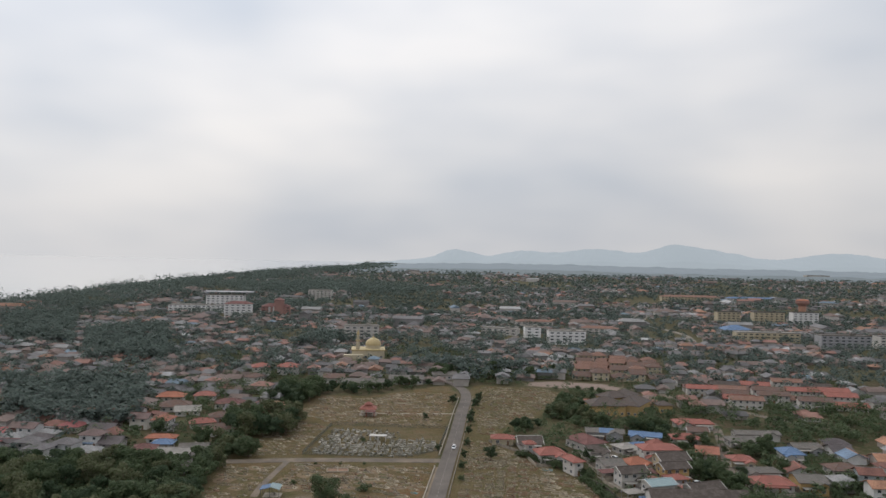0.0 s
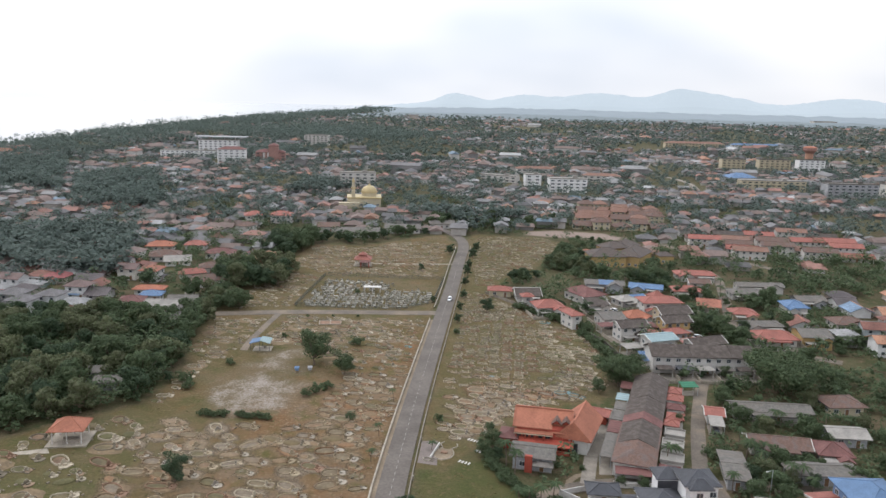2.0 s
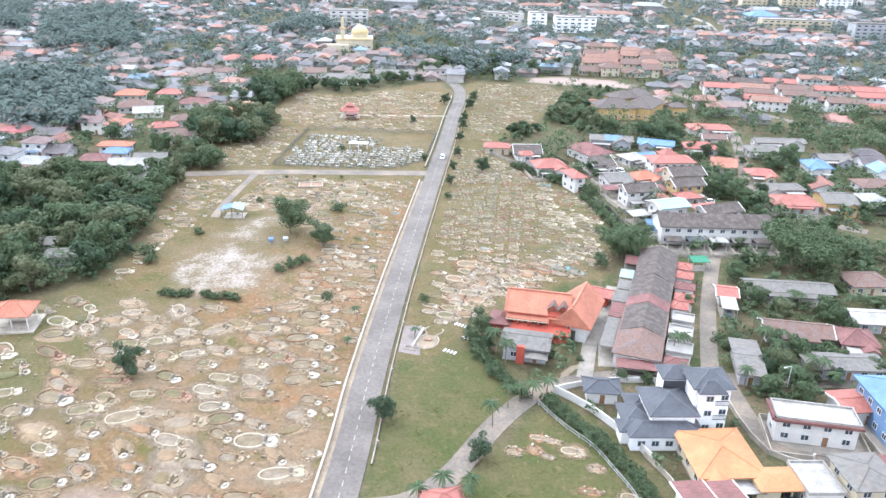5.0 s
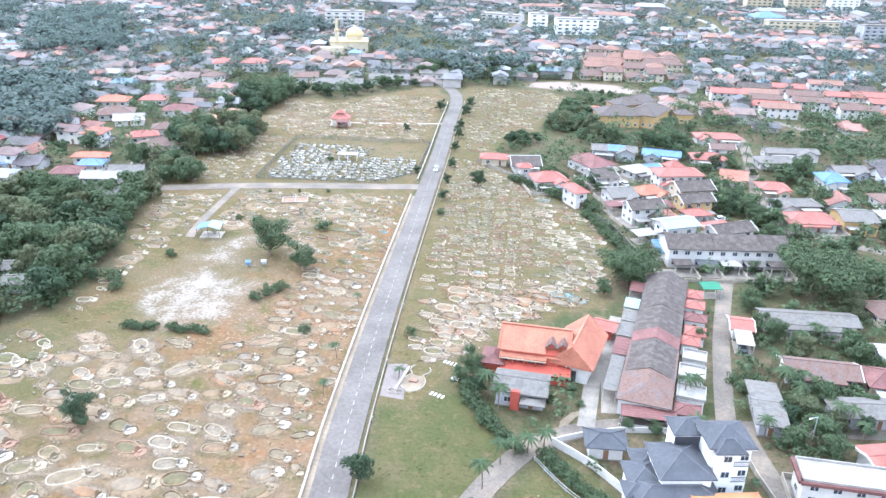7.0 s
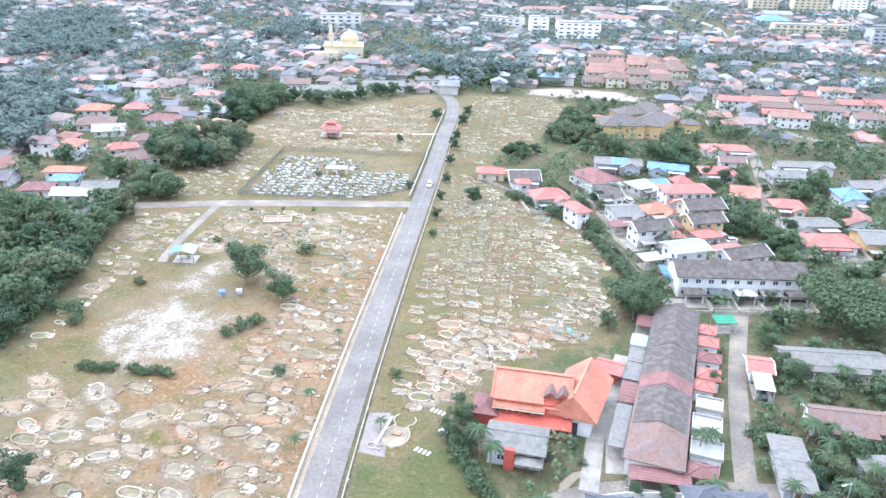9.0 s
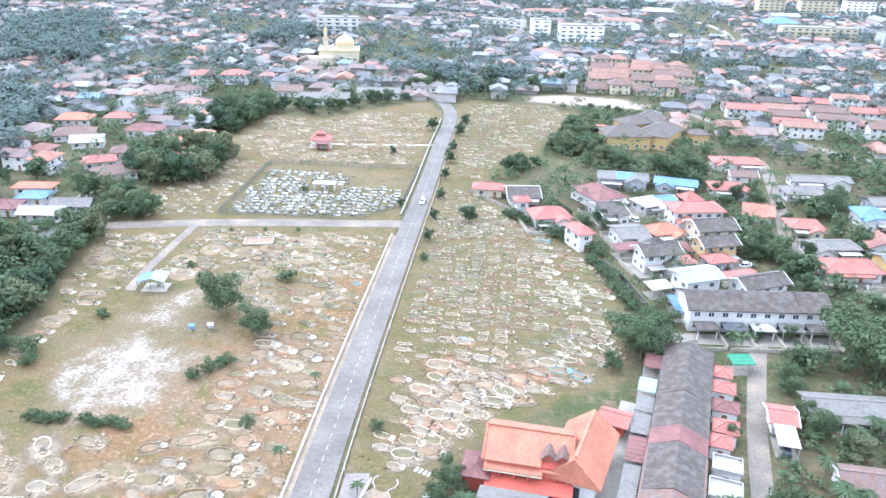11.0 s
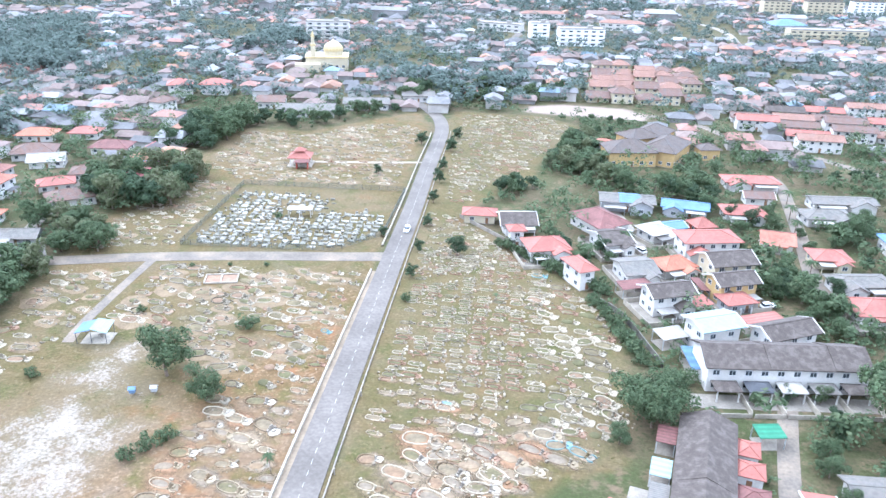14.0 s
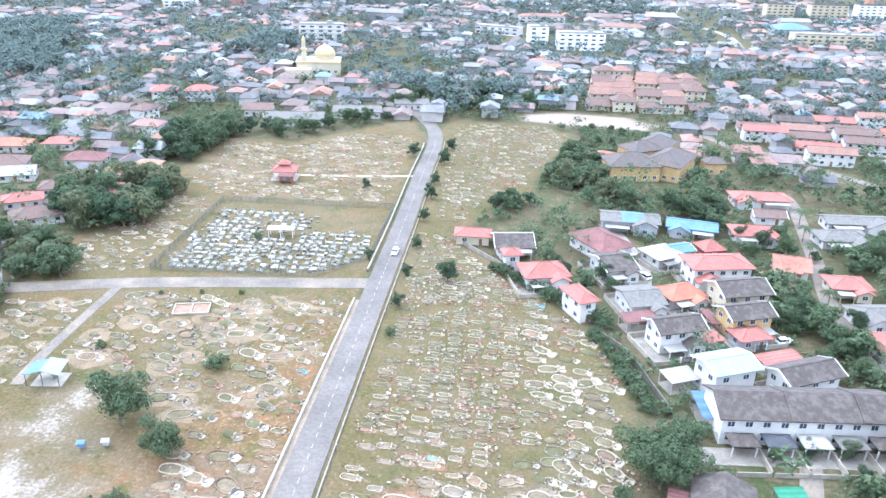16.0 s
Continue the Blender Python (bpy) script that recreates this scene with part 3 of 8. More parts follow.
# ---- roads ----
MAIN = smooth_line([(-5, -420), (-5.2, -260), (-5.1, -204), (-5.9, -174), (-5.8, -122), (-4.3, -37), (-3.4, 8), (-3.0, 60), (-2.2, 100), (-3.5, 122), (-8, 141), (-17, 160), (-30, 176), (-60, 205)])
ROAD_Z = 0.16
main_road = setting("road", ribbon(offset(MAIN, -3.0), offset(MAIN, 3.5), ROAD_Z), asphalt, "two-lane grey asphalt road with a dashed centre line", "road")
dash_me = mesh_of("lane_dash", box(0.25, 0, 0, 0.1, 1.4, 0.008), worn_line)
FINE = smooth_line([tuple(p) for p in MAIN[::6]], 3.0)
for i in range(len(FINE) - 1):
    mid = (FINE[i] + FINE[i + 1]) / 2
    if -235 < mid[1] < 110:
        u = FINE[i + 1] - FINE[i]
        ob = part("lane_dash", dash_me, None, main_road)
        ob.matrix_basis = pose(mid[0], mid[1], ROAD_Z + 0.002, 0, 0, math.degrees(math.atan2(-u[0], u[1])))
west_side = [p for p in MAIN if -260 < p[1] < -41]
setting("wall_west_road", band(west_side, -4.5, -4.1, 0.75, 0.9), pale_concrete, "low cream roadside wall beside the cemetery", "wall")
setting("wall_west_road_far", band([p for p in MAIN if -28 < p[1] < 108], -4.5, -4.15, 0.7, 0.8), pale_concrete, "low cream roadside wall beside the fenced plot", "wall")
setting("kerb_east", band([p for p in MAIN if -205 < p[1] < 112], 4.3, 4.55, 0.4, 0.55), concrete, "low grey concrete drain edge along the road", "kerb")
setting("verge_west", band(west_side, -4.1, -3.0, 0.12, 0.2), bare_earth, "bare sandy road verge", "verge")
for k, p in enumerate([q for q in MAIN if -200 < q[1] < 100]):
    if k % 6 == 0:
        lamp = thing("marker_post", p[0] + 4.9, p[1], 0, 0, "short grey concrete post beside the road", "post", "posts along the road")
        part("post", box(0, 0, 0, 0.22, 0.22, 1.3), concrete, lamp)
        part("cap", box(0, 0, 1.3, 0.3, 0.3, 0.08), pale_concrete, lamp)


LANES = [(MAIN, 9.0)]


def lane(name, pts, width, label, material=lane_asphalt, z=0.05):
    line = smooth_line(pts)
    LANES.append((line, width))
    z += 0.005 * len(LANES)
    return setting(name, ribbon(offset(line, -width / 2), offset(line, width / 2), z), material, label, "road")


lane("road_cross", [(-6, -33.5), (-22, -35.5), (-44, -38), (-70, -42), (-95, -48), (-110, -51.5), (-124, -58)], 6.0, "pale grey side road across the cemetery", lane_asphalt, 0.05)
lane("path_pavilion", [(-70.5, -43), (-71, -60), (-71, -80), (-70, -90)], 2.6, "narrow grey path to the pavilion", lane_asphalt)
lane("path_gazebo", [(-48, 54.5), (-25, 57), (-6, 60)], 1.8, "narrow concrete path to the red pavilion", pale_concrete)
lane("road_east", [(67.6, -168), (69, -160), (76, -130), (86, -97), (90, -93)], 3.9, "narrow asphalt lane between houses and gardens")
lane("road_east_far", [(131, 60), (130, 45), (121, 0), (113, -38), (117, -55), (126, -66), (140, -74)], 4.6, "narrow asphalt lane among gardens")
lane("road_drive", [(-2, -215), (6, -213), (13, -206), (21, -190), (29, -178.5), (37, -173), (48, -169.5), (70, -168), (105, -166)], 4.6, "narrow grey lane curving past the lawn")
lane("road_south", [(70, -168), (71, -180), (73, -191), (82, -194), (92, -192)], 4.2, "narrow back lane between garden walls")
lane("road_temple", [(40, -171), (42, -160), (44, -150), (48, -138), (52, -125)], 3.4, "bare concrete lane beside the long roofs", concrete)
lane("road_close", [(62, 20), (66, 2), (68, -15), (66, -28)], 5.0, "paved close between houses", concrete)
lane("road_terrace", [(66, -97), (85, -96), (104, -95)], 5.0, "concrete yard lane before the terrace", concrete)
lane("road_right", [(100, 158), (121, 141), (130, 122), (144, 114), (153, 100), (163, 86), (173, 73), (200, 50)], 5.0, "pale road among the houses", lane_asphalt)
lane("road_west", [(-128, 60), (-124, 30), (-122, 0), (-116, -30), (-112, -50)], 4.0, "pale lane between houses and trees", concrete)
lane("road_north", [(-30, 176), (0, 200), (5, 260), (20, 340), (40, 480)], 6.0, "town road leading north", asphalt)
lane("road_avenue", [(215, 420), (225, 520), (205, 640), (240, 800)], 7.0, "pale town avenue", concrete)


# ---- windows, doors and house parts ----
win_frame = mesh_of("window", merge(box(0, 0, 0, 1.5, 0.1, 0.1), box(0, 0, 1.2, 1.5, 0.1, 0.1), box(-0.7, 0, 0.1, 0.1, 0.1, 1.1), box(0.7, 0, 0.1, 0.1, 0.1, 1.1), box(0, 0, 0.1, 0.07, 0.08, 1.1)), frame_paint)
win_pane = mesh_of("pane", box(0, 0.02, 0.1, 1.3, 0.03, 1.1), glass)
door_me = mesh_of("door", merge(box(0, 0, 0, 1.0, 0.08, 2.05), box(0, -0.03, 0.25, 0.7, 0.06, 0.7), box(0, -0.03, 1.15, 0.7, 0.06, 0.7)), wood)
grille_me = mesh_of("door_frame", merge(box(-0.57, 0, 0, 0.12, 0.12, 2.15), box(0.57, 0, 0, 0.12, 0.12, 2.15), box(0, 0, 2.05, 1.02, 0.12, 0.12)), frame_paint)


def far_window():
    """A framed window in one piece: a raised frame round a recessed pane."""
    X, Z = (-0.75, -0.62, 0.62, 0.75), (0.0, 0.12, 1.18, 1.3)
    v = [(x, -0.06 if i in (0, 3) or j in (0, 3) else 0.0, z) for j, z in enumerate(Z) for i, x in enumerate(X)]
    v += [(-0.75, 0.06, 0.0), (0.75, 0.06, 0.0), (0.75, 0.06, 1.3), (-0.75, 0.06, 1.3)]
    f = [(4 * j + i, 4 * j + i + 1, 4 * j + i + 5, 4 * j + i + 4) for j in range(3) for i in range(3)]
    f += [(0, 16, 17, 3), (3, 17, 18, 15), (15, 18, 19, 12), (12, 19, 16, 0)]
    me = mesh_of("window", (v, f), frame_paint)
    me.materials.append(glass)
    me.polygons[4].material_index = 1
    return me


win_far = far_window()


def window(parent, x, y, z, rz, far=False):
    w = part("window", win_far if far else win_frame, None, parent)
    w.matrix_basis = pose(x, y, z, 0, 0, rz)
    if not far:
        part("pane", win_pane, None, w)


def openings(parent, w, d, storeys, sides="sew", floor=3.0, far=False):
    """Windows on the named sides, and a door on the south side."""
    for s in range(storeys):
        z = s * floor + 1.0
        for side in sides:
            span = w if side in "sn" else d
            n = max(1, int(span / 3.2))
            for i in range(n):
                o = -span / 2 + span * (i + 0.5) / n
                if side == "s" and s == 0 and i == n // 2:
                    dr = part("door", door_me, None, parent)
                    dr.matrix_basis = pose(o, -d / 2 - 0.04, 0.15)
                    if not far:
                        part("door_frame", grille_me, None, dr)
                    continue
                x, y, rz = {"s": (o, -d / 2 - 0.05, 0), "n": (o, d / 2 + 0.05, 180), "e": (w / 2 + 0.05, o, 90), "w": (-w / 2 - 0.05, o, -90)}[side]
                window(parent, x, y, z, rz, far)


def house(x, y, rz, w, d, storeys=1, roof="hip", tile="mixed", wall="mixed", label="", pitch=0.46, porch=0.0, sides="sew", ridge=None, group="", over=0.95, name="house", floor=2.75, far=False, wing=None):
    h = thing(name, x, y, 0, rz, label, name.replace("_", " "), group)
    if wing is None:
        wing = (1, -1, 0, 1)[int(abs(x * 3 + y * 5)) % 4] if group == "houses in the east neighbourhood" and name == "house" and min(w, d) > 6 and roof in ("hip", "gable") else 0
    top = storeys * floor + 0.3
    walls = box(0, 0, -0.2, w, d, top + 0.2)
    rise = min(w, d) / 2 * pitch
    if roof == "gable":
        walls = merge(walls, gable_wall(w, d, top, rise))
        cover = gable(w, d, top, rise, over)
    elif roof == "hip":
        cover = hip(w, d, top - 0.12, rise + 0.2, over)
    elif roof == "flat":
        cover = merge(box(0, 0, top, w + 0.5, d + 0.5, 0.22), box(0, -d / 2 - 0.15, top + 0.22, w + 0.5, 0.2, 0.45), box(0, d / 2 + 0.15, top + 0.22, w + 0.5, 0.2, 0.45),
                      box(-w / 2 - 0.15, 0, top + 0.22, 0.2, d + 0.1, 0.45), box(w / 2 + 0.15, 0, top + 0.22, 0.2, d + 0.1, 0.45))
    part("wall", walls, WALL[wall], h)
    if roof == "open":
        openings(h, w, d, storeys, sides, floor, far)
        return h
    r = part("roof", cover, ROOF[tile], h)
    if roof == "gable":
        if group == "houses in the east neighbourhood" and not far and wall in ("white", "cream", "yellow") and tile != "grey" and w < 16:
            for e in (-1, 1):
                part("barge_board", barge(d, top, rise, over, e * (w / 2 + over + 0.04)), white_paint, r)
        part("ridge_cap", box(0, 0, top + rise + 0.18, w + 2 * over, 0.4, 0.12), ridge or ROOF[tile], r)
    elif roof == "hip" and not (far and group == "town houses"):
        part("ridge_cap", hip_caps(w, d, top - 0.12, rise + 0.2, over), ridge or ROOF[tile], r)
    part("plinth", box(0, 0, -0.1, w + 0.3, d + 0.3, 0.25), concrete, h)
    openings(h, w, d, storeys, sides, floor, far)
    if wing:
        wx, ww = wing * w * 0.26, w * 0.4
        lift = top - 0.35 if storeys == 1 else 3.0
        part("wing_wall", merge(box(wx, -d / 2 - 1.2, -0.1, ww, 2.6, lift + 0.1), moved(gable_wall(2.6, ww, lift, ww * 0.24), wx, -d / 2 - 1.2, 0, 90)), WALL[wall], h)
        part("wing_roof", moved(gable(3.6, ww, lift, ww * 0.24, 0.55, 0.16), wx, -d / 2 - 0.9, 0, 90), ROOF[tile], h)
        window(h, wx, -d / 2 - 2.56, 0.95, 0, far)
        part("carport_slab", box(-wing * w * 0.24, -d / 2 - 1.75, 2.35, w * 0.44, 3.3, 0.14), ROOF["pale" if tile != "pale" else "grey"], h)
        for s in (-0.42, 0.42):
            part("carport_post", box(-wing * w * 0.24 + s * w * 0.44, -d / 2 - 3.2, -0.1, 0.18, 0.18, 2.46), WALL[wall], h)
    elif porch:
        pr = part("porch_roof", merge(box(0, -d / 2 - porch / 2 - 0.72, 2.7, w * 0.62, porch, 0.16), box(0, -d / 2 - porch - 0.68, 2.5, w * 0.62, 0.12, 0.3)), ROOF[tile], h)
        for s in (-1, 1):
            part("post", cyl(s * w * 0.27, -d / 2 - porch - 0.4, -0.1, 0.13, 0.13, 2.8, 8), WALL[wall], h)
        part("porch_floor", box(0, -d / 2 - porch / 2 - 0.3, -0.1, w * 0.6, porch, 0.2), concrete, h)
    return h


def awning(x, y, rz, w, d, tile, label, z=2.7, tilt=0.35, name="awning"):
    a = thing(name, x, y, 0, rz, label, name.replace("_", " "))
    v = [(-w / 2, -d / 2, z), (w / 2, -d / 2, z), (w / 2, d / 2, z + tilt), (-w / 2, d / 2, z + tilt)]
    geo = (v + [(p, q, r + 0.12) for p, q, r in v], [(3, 2, 1, 0), (4, 5, 6, 7), (0, 1, 5, 4), (1, 2, 6, 5), (2, 3, 7, 6), (3, 0, 4, 7)])
    part("roof", geo, ROOF[tile], a)
    for sx in (-1, 1):
        for sy in (-1, 1):
            part("post", box(sx * (w / 2 - 0.2), sy * (d / 2 - 0.2), -0.1, 0.14, 0.14, z + 0.15 + (tilt if sy > 0 else 0) * 0.9), galvanised, a)
    part("floor", box(0, 0, -0.1, w, d, 0.17), concrete, a)
    return a


# ---- houses east of the road ----
G = "houses in the east neighbourhood"
house(39.6, -26.9, 15, 11.0, 8.6, 1, "hip", "red", "white", "white bungalow with a bright red hipped roof", 0.5, 2.0, group=G, floor=3.6)
house(31.0, -20.5, 12, 3.8, 3.6, 2, "hip", "red", "white", "slim white two-storey annexe with a red hipped roof", 0.55, group=G)
house(47.7, -44.1, 27, 4.2, 8.6, 2, "hip", "red", "white", "white two-storey house with a red hipped roof", 0.6, group=G, sides="sewn")
house(31.5, -5.1, 8, 10.0, 10.0, 1, "gable", "brown", "white", "white bungalow with a dark brown gabled roof", 0.42, 1.6, ridge=white_paint, group=G)
house(19.5, -0.8, 0, 9.6, 5.6, 1, "hip", "red", "cream", "low bungalow with a faded red roof", 0.45, group=G)
house(57.5, -3.0, 32, 11.0, 15.0, 1, "hip", "maroon", "white", "large white house with a maroon hipped roof", 0.45, group=G, floor=3.6)
house(59.3, -17.8, 20, 8.0, 11.5, 1, "gable", "brown", "white", "white bungalow with a grey-brown gabled roof", 0.4, 1.5, group=G, floor=3.4)
shed = house(68.9, 17.9, -4, 17.0, 8.6, 1, "gable", "grey", "grey", "long workshop shed with a grey sheet roof and a blue bay", 0.22, group=G, floor=3.4)
part("roof_bay", moved(gable(5.6, 8.7, 3.75, 0.98, 0.74, 0.2), 0.8), ROOF["blue"], shed, "bright blue roof sheets")
house(88.2, 16.1, -12, 14.0, 7.4, 1, "gable", "blue", "grey", "low shed with a blue sheet roof", 0.28, group=G)
house(74.6, -8.0, 30, 8.6, 8.0, 1, "hip", "pale", "white", "white bungalow with a pale roof", 0.3, group=G)
house(80.0, -4.0, 25, 6.0, 5.0, 1, "gable", "blue", "white", "small annexe with a blue sheet roof", 0.3, group=G)
house(89.6, -1.8, 18, 5.4, 5.4, 1, "hip", "red", "red", "small red-roofed prayer house", 0.8, group=G)
house(87.0, -19.2, 10, 16.0, 8.8, 2, "hip", "red", "white", "wide two-storey white house with a salmon red roof", 0.36, 2.4, group=G)
house(74.6, -33.7, 24, 9.2, 7.0, 1, "hip", "orange", "white", "white bungalow with an orange hipped roof", 0.55, 1.8, group=G)
house(88.8, -34.5, 16, 12.0, 8.8, 2, "gable", "brown", "cream", "two-storey cream house with a dark gabled roof", 0.4, 2.0, group=G)
house(63.4, -38.9, 16, 8.4, 10.0, 1, "gable", "grey", "white", "white house with a grey gabled roof", 0.3, group=G, floor=3.5)
house(86.7, -47.7, 19, 10.4, 6.8, 2, "gable", "brown", "yellow", "two-storey yellow house with a dark gabled roof", 0.42, group=G)
house(86.4, -54.2, 19, 7.0, 5.0, 1, "hip", "red", "grey", "red hipped carport roof before a yellow house", 0.45, group=G, name="carport")
house(68.6, -56.4, 19, 10.6, 6.8, 2, "gable", "brown", "white", "two-storey white house with a dark gabled roof", 0.42, 1.8, group=G)
awning(62.0, -48.6, 20, 9.0, 4.6, "maroon", "maroon sheet awning beside a grey-roofed house")
awning(76.0, -56.5, 22, 7.0, 5.2, "red", "red sheet awning between two houses")
awning(79.2, -46.5, 100, 8.0, 2.6, "maroon", "narrow dull red sheet awning")
house(75.6, -73.8, 22, 9.6, 7.2, 2, "gable", "teal", "white", "two-storey white house with a pale teal sheet roof", 0.28, group=G, floor=3.2)
house(91.7, -73.8, 24, 12.6, 6.6, 2, "gable", "brown", "white", "two-storey white house with a dark roof and red side awning", 0.42, group=G)
awning(90.2, -64.6, 22, 10.4, 5.4, "red", "faded red sheet awning behind a white house")
awning(70.2, -84.5, 4, 5.0, 9.0, "blue", "bright blue sheet awning at the end of the terrace")
awning(66.5, -74.0, 22, 7.0, 5.0, "pale", "pale sheet awning over a yard")


def yard(x, y, rz, w, d, label, gate=3.0):
    """A paved yard inside a low plot wall, open at its gate."""
    t = thing("garden_wall", x, y, 0, rz, label, "garden wall", "plot walls in the east neighbourhood")
    part("paving", box(0, 0, -0.1, w - 0.1, d - 0.1, 0.14 + 0.004 * (int(abs(x * 7 + y * 3)) % 9)), concrete, t)
    for s in (-1, 1):
        part("side_wall", box(s * w / 2, 0, -0.1, 0.16, d, 1.45), pale_concrete, t)
        part("front_wall", box(s * (w / 4 + gate / 4), -d / 2, -0.1, w / 2 - gate / 2 - 0.2, 0.16, 1.25), pale_concrete, t)
        part("pier", box(s * gate / 2, -d / 2, -0.1, 0.35, 0.35, 1.75), white_paint, t)
    part("back_wall", box(0, d / 2, -0.1, w - 0.2, 0.16, 1.45), pale_concrete, t)
    part("gate", merge(*[box(-gate / 2 + 0.25 + (gate - 0.5) * i / 9, -d / 2, 0.15, 0.05, 0.05, 1.2) for i in range(10)], box(0, -d / 2, 0.15, gate - 0.4, 0.06, 0.08), box(0, -d / 2, 1.3, gate - 0.4, 0.06, 0.08)), dark_metal, t)


for yx, yy_, yr, yw, yd in ((88.6, -36.6, 16, 17, 14.5), (87.0, -21.4, 10, 20, 13.5), (86.6, -50.6, 19, 15, 12.5), (68.2, -58.0, 19, 16, 13), (74.4, -35.2, 22, 13, 12), (63.4, -40.6, 16, 12, 17), (91.6, -75.0, 24, 18, 12), (75.6, -75.4, 22, 15, 12),
                            (59.0, -19.4, 20, 13, 16), (74.8, -9.4, 30, 13, 13), (39.2, -28.4, 15, 16, 14), (122.0, -56.0, 4, 20, 16), (81.6, -188.6, -6, 18, 11.5), (99.0, -183.0, 4, 15, 18)):
    yard(yx, yy_, yr, yw, yd, "low pale plot wall round a paved house yard")


def terrace(x, y, rz, unit, n, d, tile, label, porches=()):
    """A row of joined two-storey houses: one long roof over its units."""
    w = unit * n
    t = thing("terrace_row", x, y, 0, rz, label, "terrace houses", "terraces east of the road")
    top = 6.0
    rise = d * 0.22
    part("wall", merge(box(0, 0, -0.2, w, d, top + 0.2), gable_wall(w, d, top, rise)), white_paint, t)
    r = part("roof", gable(w, d, top, rise, 0.6), ROOF[tile], t)
    for i in range(n + 1):
        if i % 2 == 0:
            part("parapet", moved(gable(0.3, d, top + 0.16, rise, 0.62, 0.2), -w / 2 + i * unit), ROOF[tile], r)
    openings(t, w, d, 2, "sn")
    for i in range(n):
        ux = -w / 2 + (i + 0.5) * unit
        pm = ROOF[porches[i % len(porches)]] if porches else ROOF["brown"]
        part("porch_roof", moved(hip(unit * 0.72, 3.6, 2.75, 0.9, 0.3), ux, -d / 2 - 2.4), pm, t)
        for s in (-1, 1):
            part("post", box(ux + s * unit * 0.33, -d / 2 - 3.9, -0.1, 0.25, 0.25, 2.9), white_paint, t)
        part("party_wall", box(-w / 2 + (i + 1) * unit - 0.1, -d / 2 - 4.6, -0.1, 0.15, 9.0, 1.5), pale_concrete, t)
        part("front_wall", box(ux, -d / 2 - 9.2, -0.1, unit * 0.9, 0.15, 1.1), pale_concrete, t)
    return t


terrace(86.6, -86.6, 4, 6.7, 5, 10.5, "brown", "terrace of two-storey white houses under a dark roof", ("brown", "slate", "pale", "grey", "brown"))
long_row = house(59.0, -138.0, -15, 9.6, 60.0, 1, "open", "pale", "white", "long terrace of single houses under weathered dark roofs", 0.4, group=G, floor=3.3, sides="wes", over=0.4)
part("roof_end", moved(hip(9.8, 22.0, 3.72, 1.9, 0.42, 0.2), 0, -19.2), ROOF["rust"], long_row, "weathered brown hipped end of the row")
for k, (y0, y1, tile) in enumerate(((-20, -7, "brown"), (-7, -2, "maroon"), (-2, 10, "brown"), (10, 20, "brown"), (20, 30.5, "brown"))):
    seg = moved(gable(y1 - y0, 10.4, 3.75, 2.04 + 0.14 * (k % 2), 0.0, 0.2), 0, (y0 + y1) / 2, 0, 90)
    part("roof_section", seg, ROOF[tile], long_row, "weathered tiles over one stretch of the row")
for k, (u, v, w, d, tile) in enumerate(((7.2, 25, 3.4, 4.2, "red"), (7.4, 19, 4.4, 4.0, "red"), (8.0, 12, 4.6, 3.8, "maroon"), (8.2, 5, 4.2, 4.0, "red"), (7.4, 0, 3.6, 3.6, "red"), (8.6, -7, 4.6, 4.0, "pale"),
                                        (8.4, -14, 5.0, 4.6, "pale"), (8.6, -22, 5.2, 4.6, "pale"), (8.2, -28, 4.4, 3.6, "maroon"))):
    a = radians(-15)
    px, py = 59 + u * math.cos(a) - v * math.sin(a), -138 + u * math.sin(a) + v * math.cos(a)
    house(px, py, -15, w, d, 1, "hip" if tile != "pale" else "flat", tile, "white", "small " + {"red": "red-roofed", "maroon": "dull red-roofed", "pale": "flat-roofed"}[tile] + " front porch room of a terrace house", 0.4, group="porch rooms along the terrace", name="porch_room", sides="s", over=0.4, floor=2.7)
for k, (u, v, w, d, tile) in enumerate(((-7.0, 24, 3.6, 5.0, "maroon"), (-7.2, 14, 3.6, 4.6, "teal"), (-7.0, 7, 3.4, 5.0, "grey"), (-7.0, 0, 3.4, 6.0, "grey"), (-7.0, -8, 3.4, 7.0, "maroon"), (-7.0, -16, 3.0, 6.0, "grey"), (-7.0, -23, 3.0, 7.0, "grey"))):
    a = radians(-15)
    awning(59 + u * math.cos(a) - v * math.sin(a), -138 + u * math.sin(a) + v * math.cos(a), -15, w, d, tile, "rear sheet lean-to of a terrace house", 2.7, 0.4, "lean_to")
awning(77.9, -109.8, 8, 5.2, 4.0, "green", "green net awning at the end of the terrace lane")
awning(52.0, -169.0, -6, 10.5, 3.4, "maroon", "dull red sheet awning over a terrace yard")

rail = thing("railing", 52.5, -171.2, 0, -4, "white steel railing on a low wall before the terrace yard", "railing")
part("low_wall", box(0, 0, -0.1, 13.0, 0.18, 0.5), white_paint, rail)
part("top_rail", box(0, 0, 1.25, 13.0, 0.08, 0.08), white_paint, rail)
for i in range(27):
    part("baluster", box(-6.4 + 12.8 * i / 26, 0, 0.4, 0.06, 0.06, 0.86), white_paint, rail)
setting("path_temple", ribbon([(34.5, -173.0), (35.2, -169.6), (37.6, -166.4), (40.2, -165.4)], [(36.2, -173.2), (36.8, -170.2), (38.4, -167.8), (40.4, -166.8)], 0.06), bare_earth, "worn sandy path through the temple garden", "path")

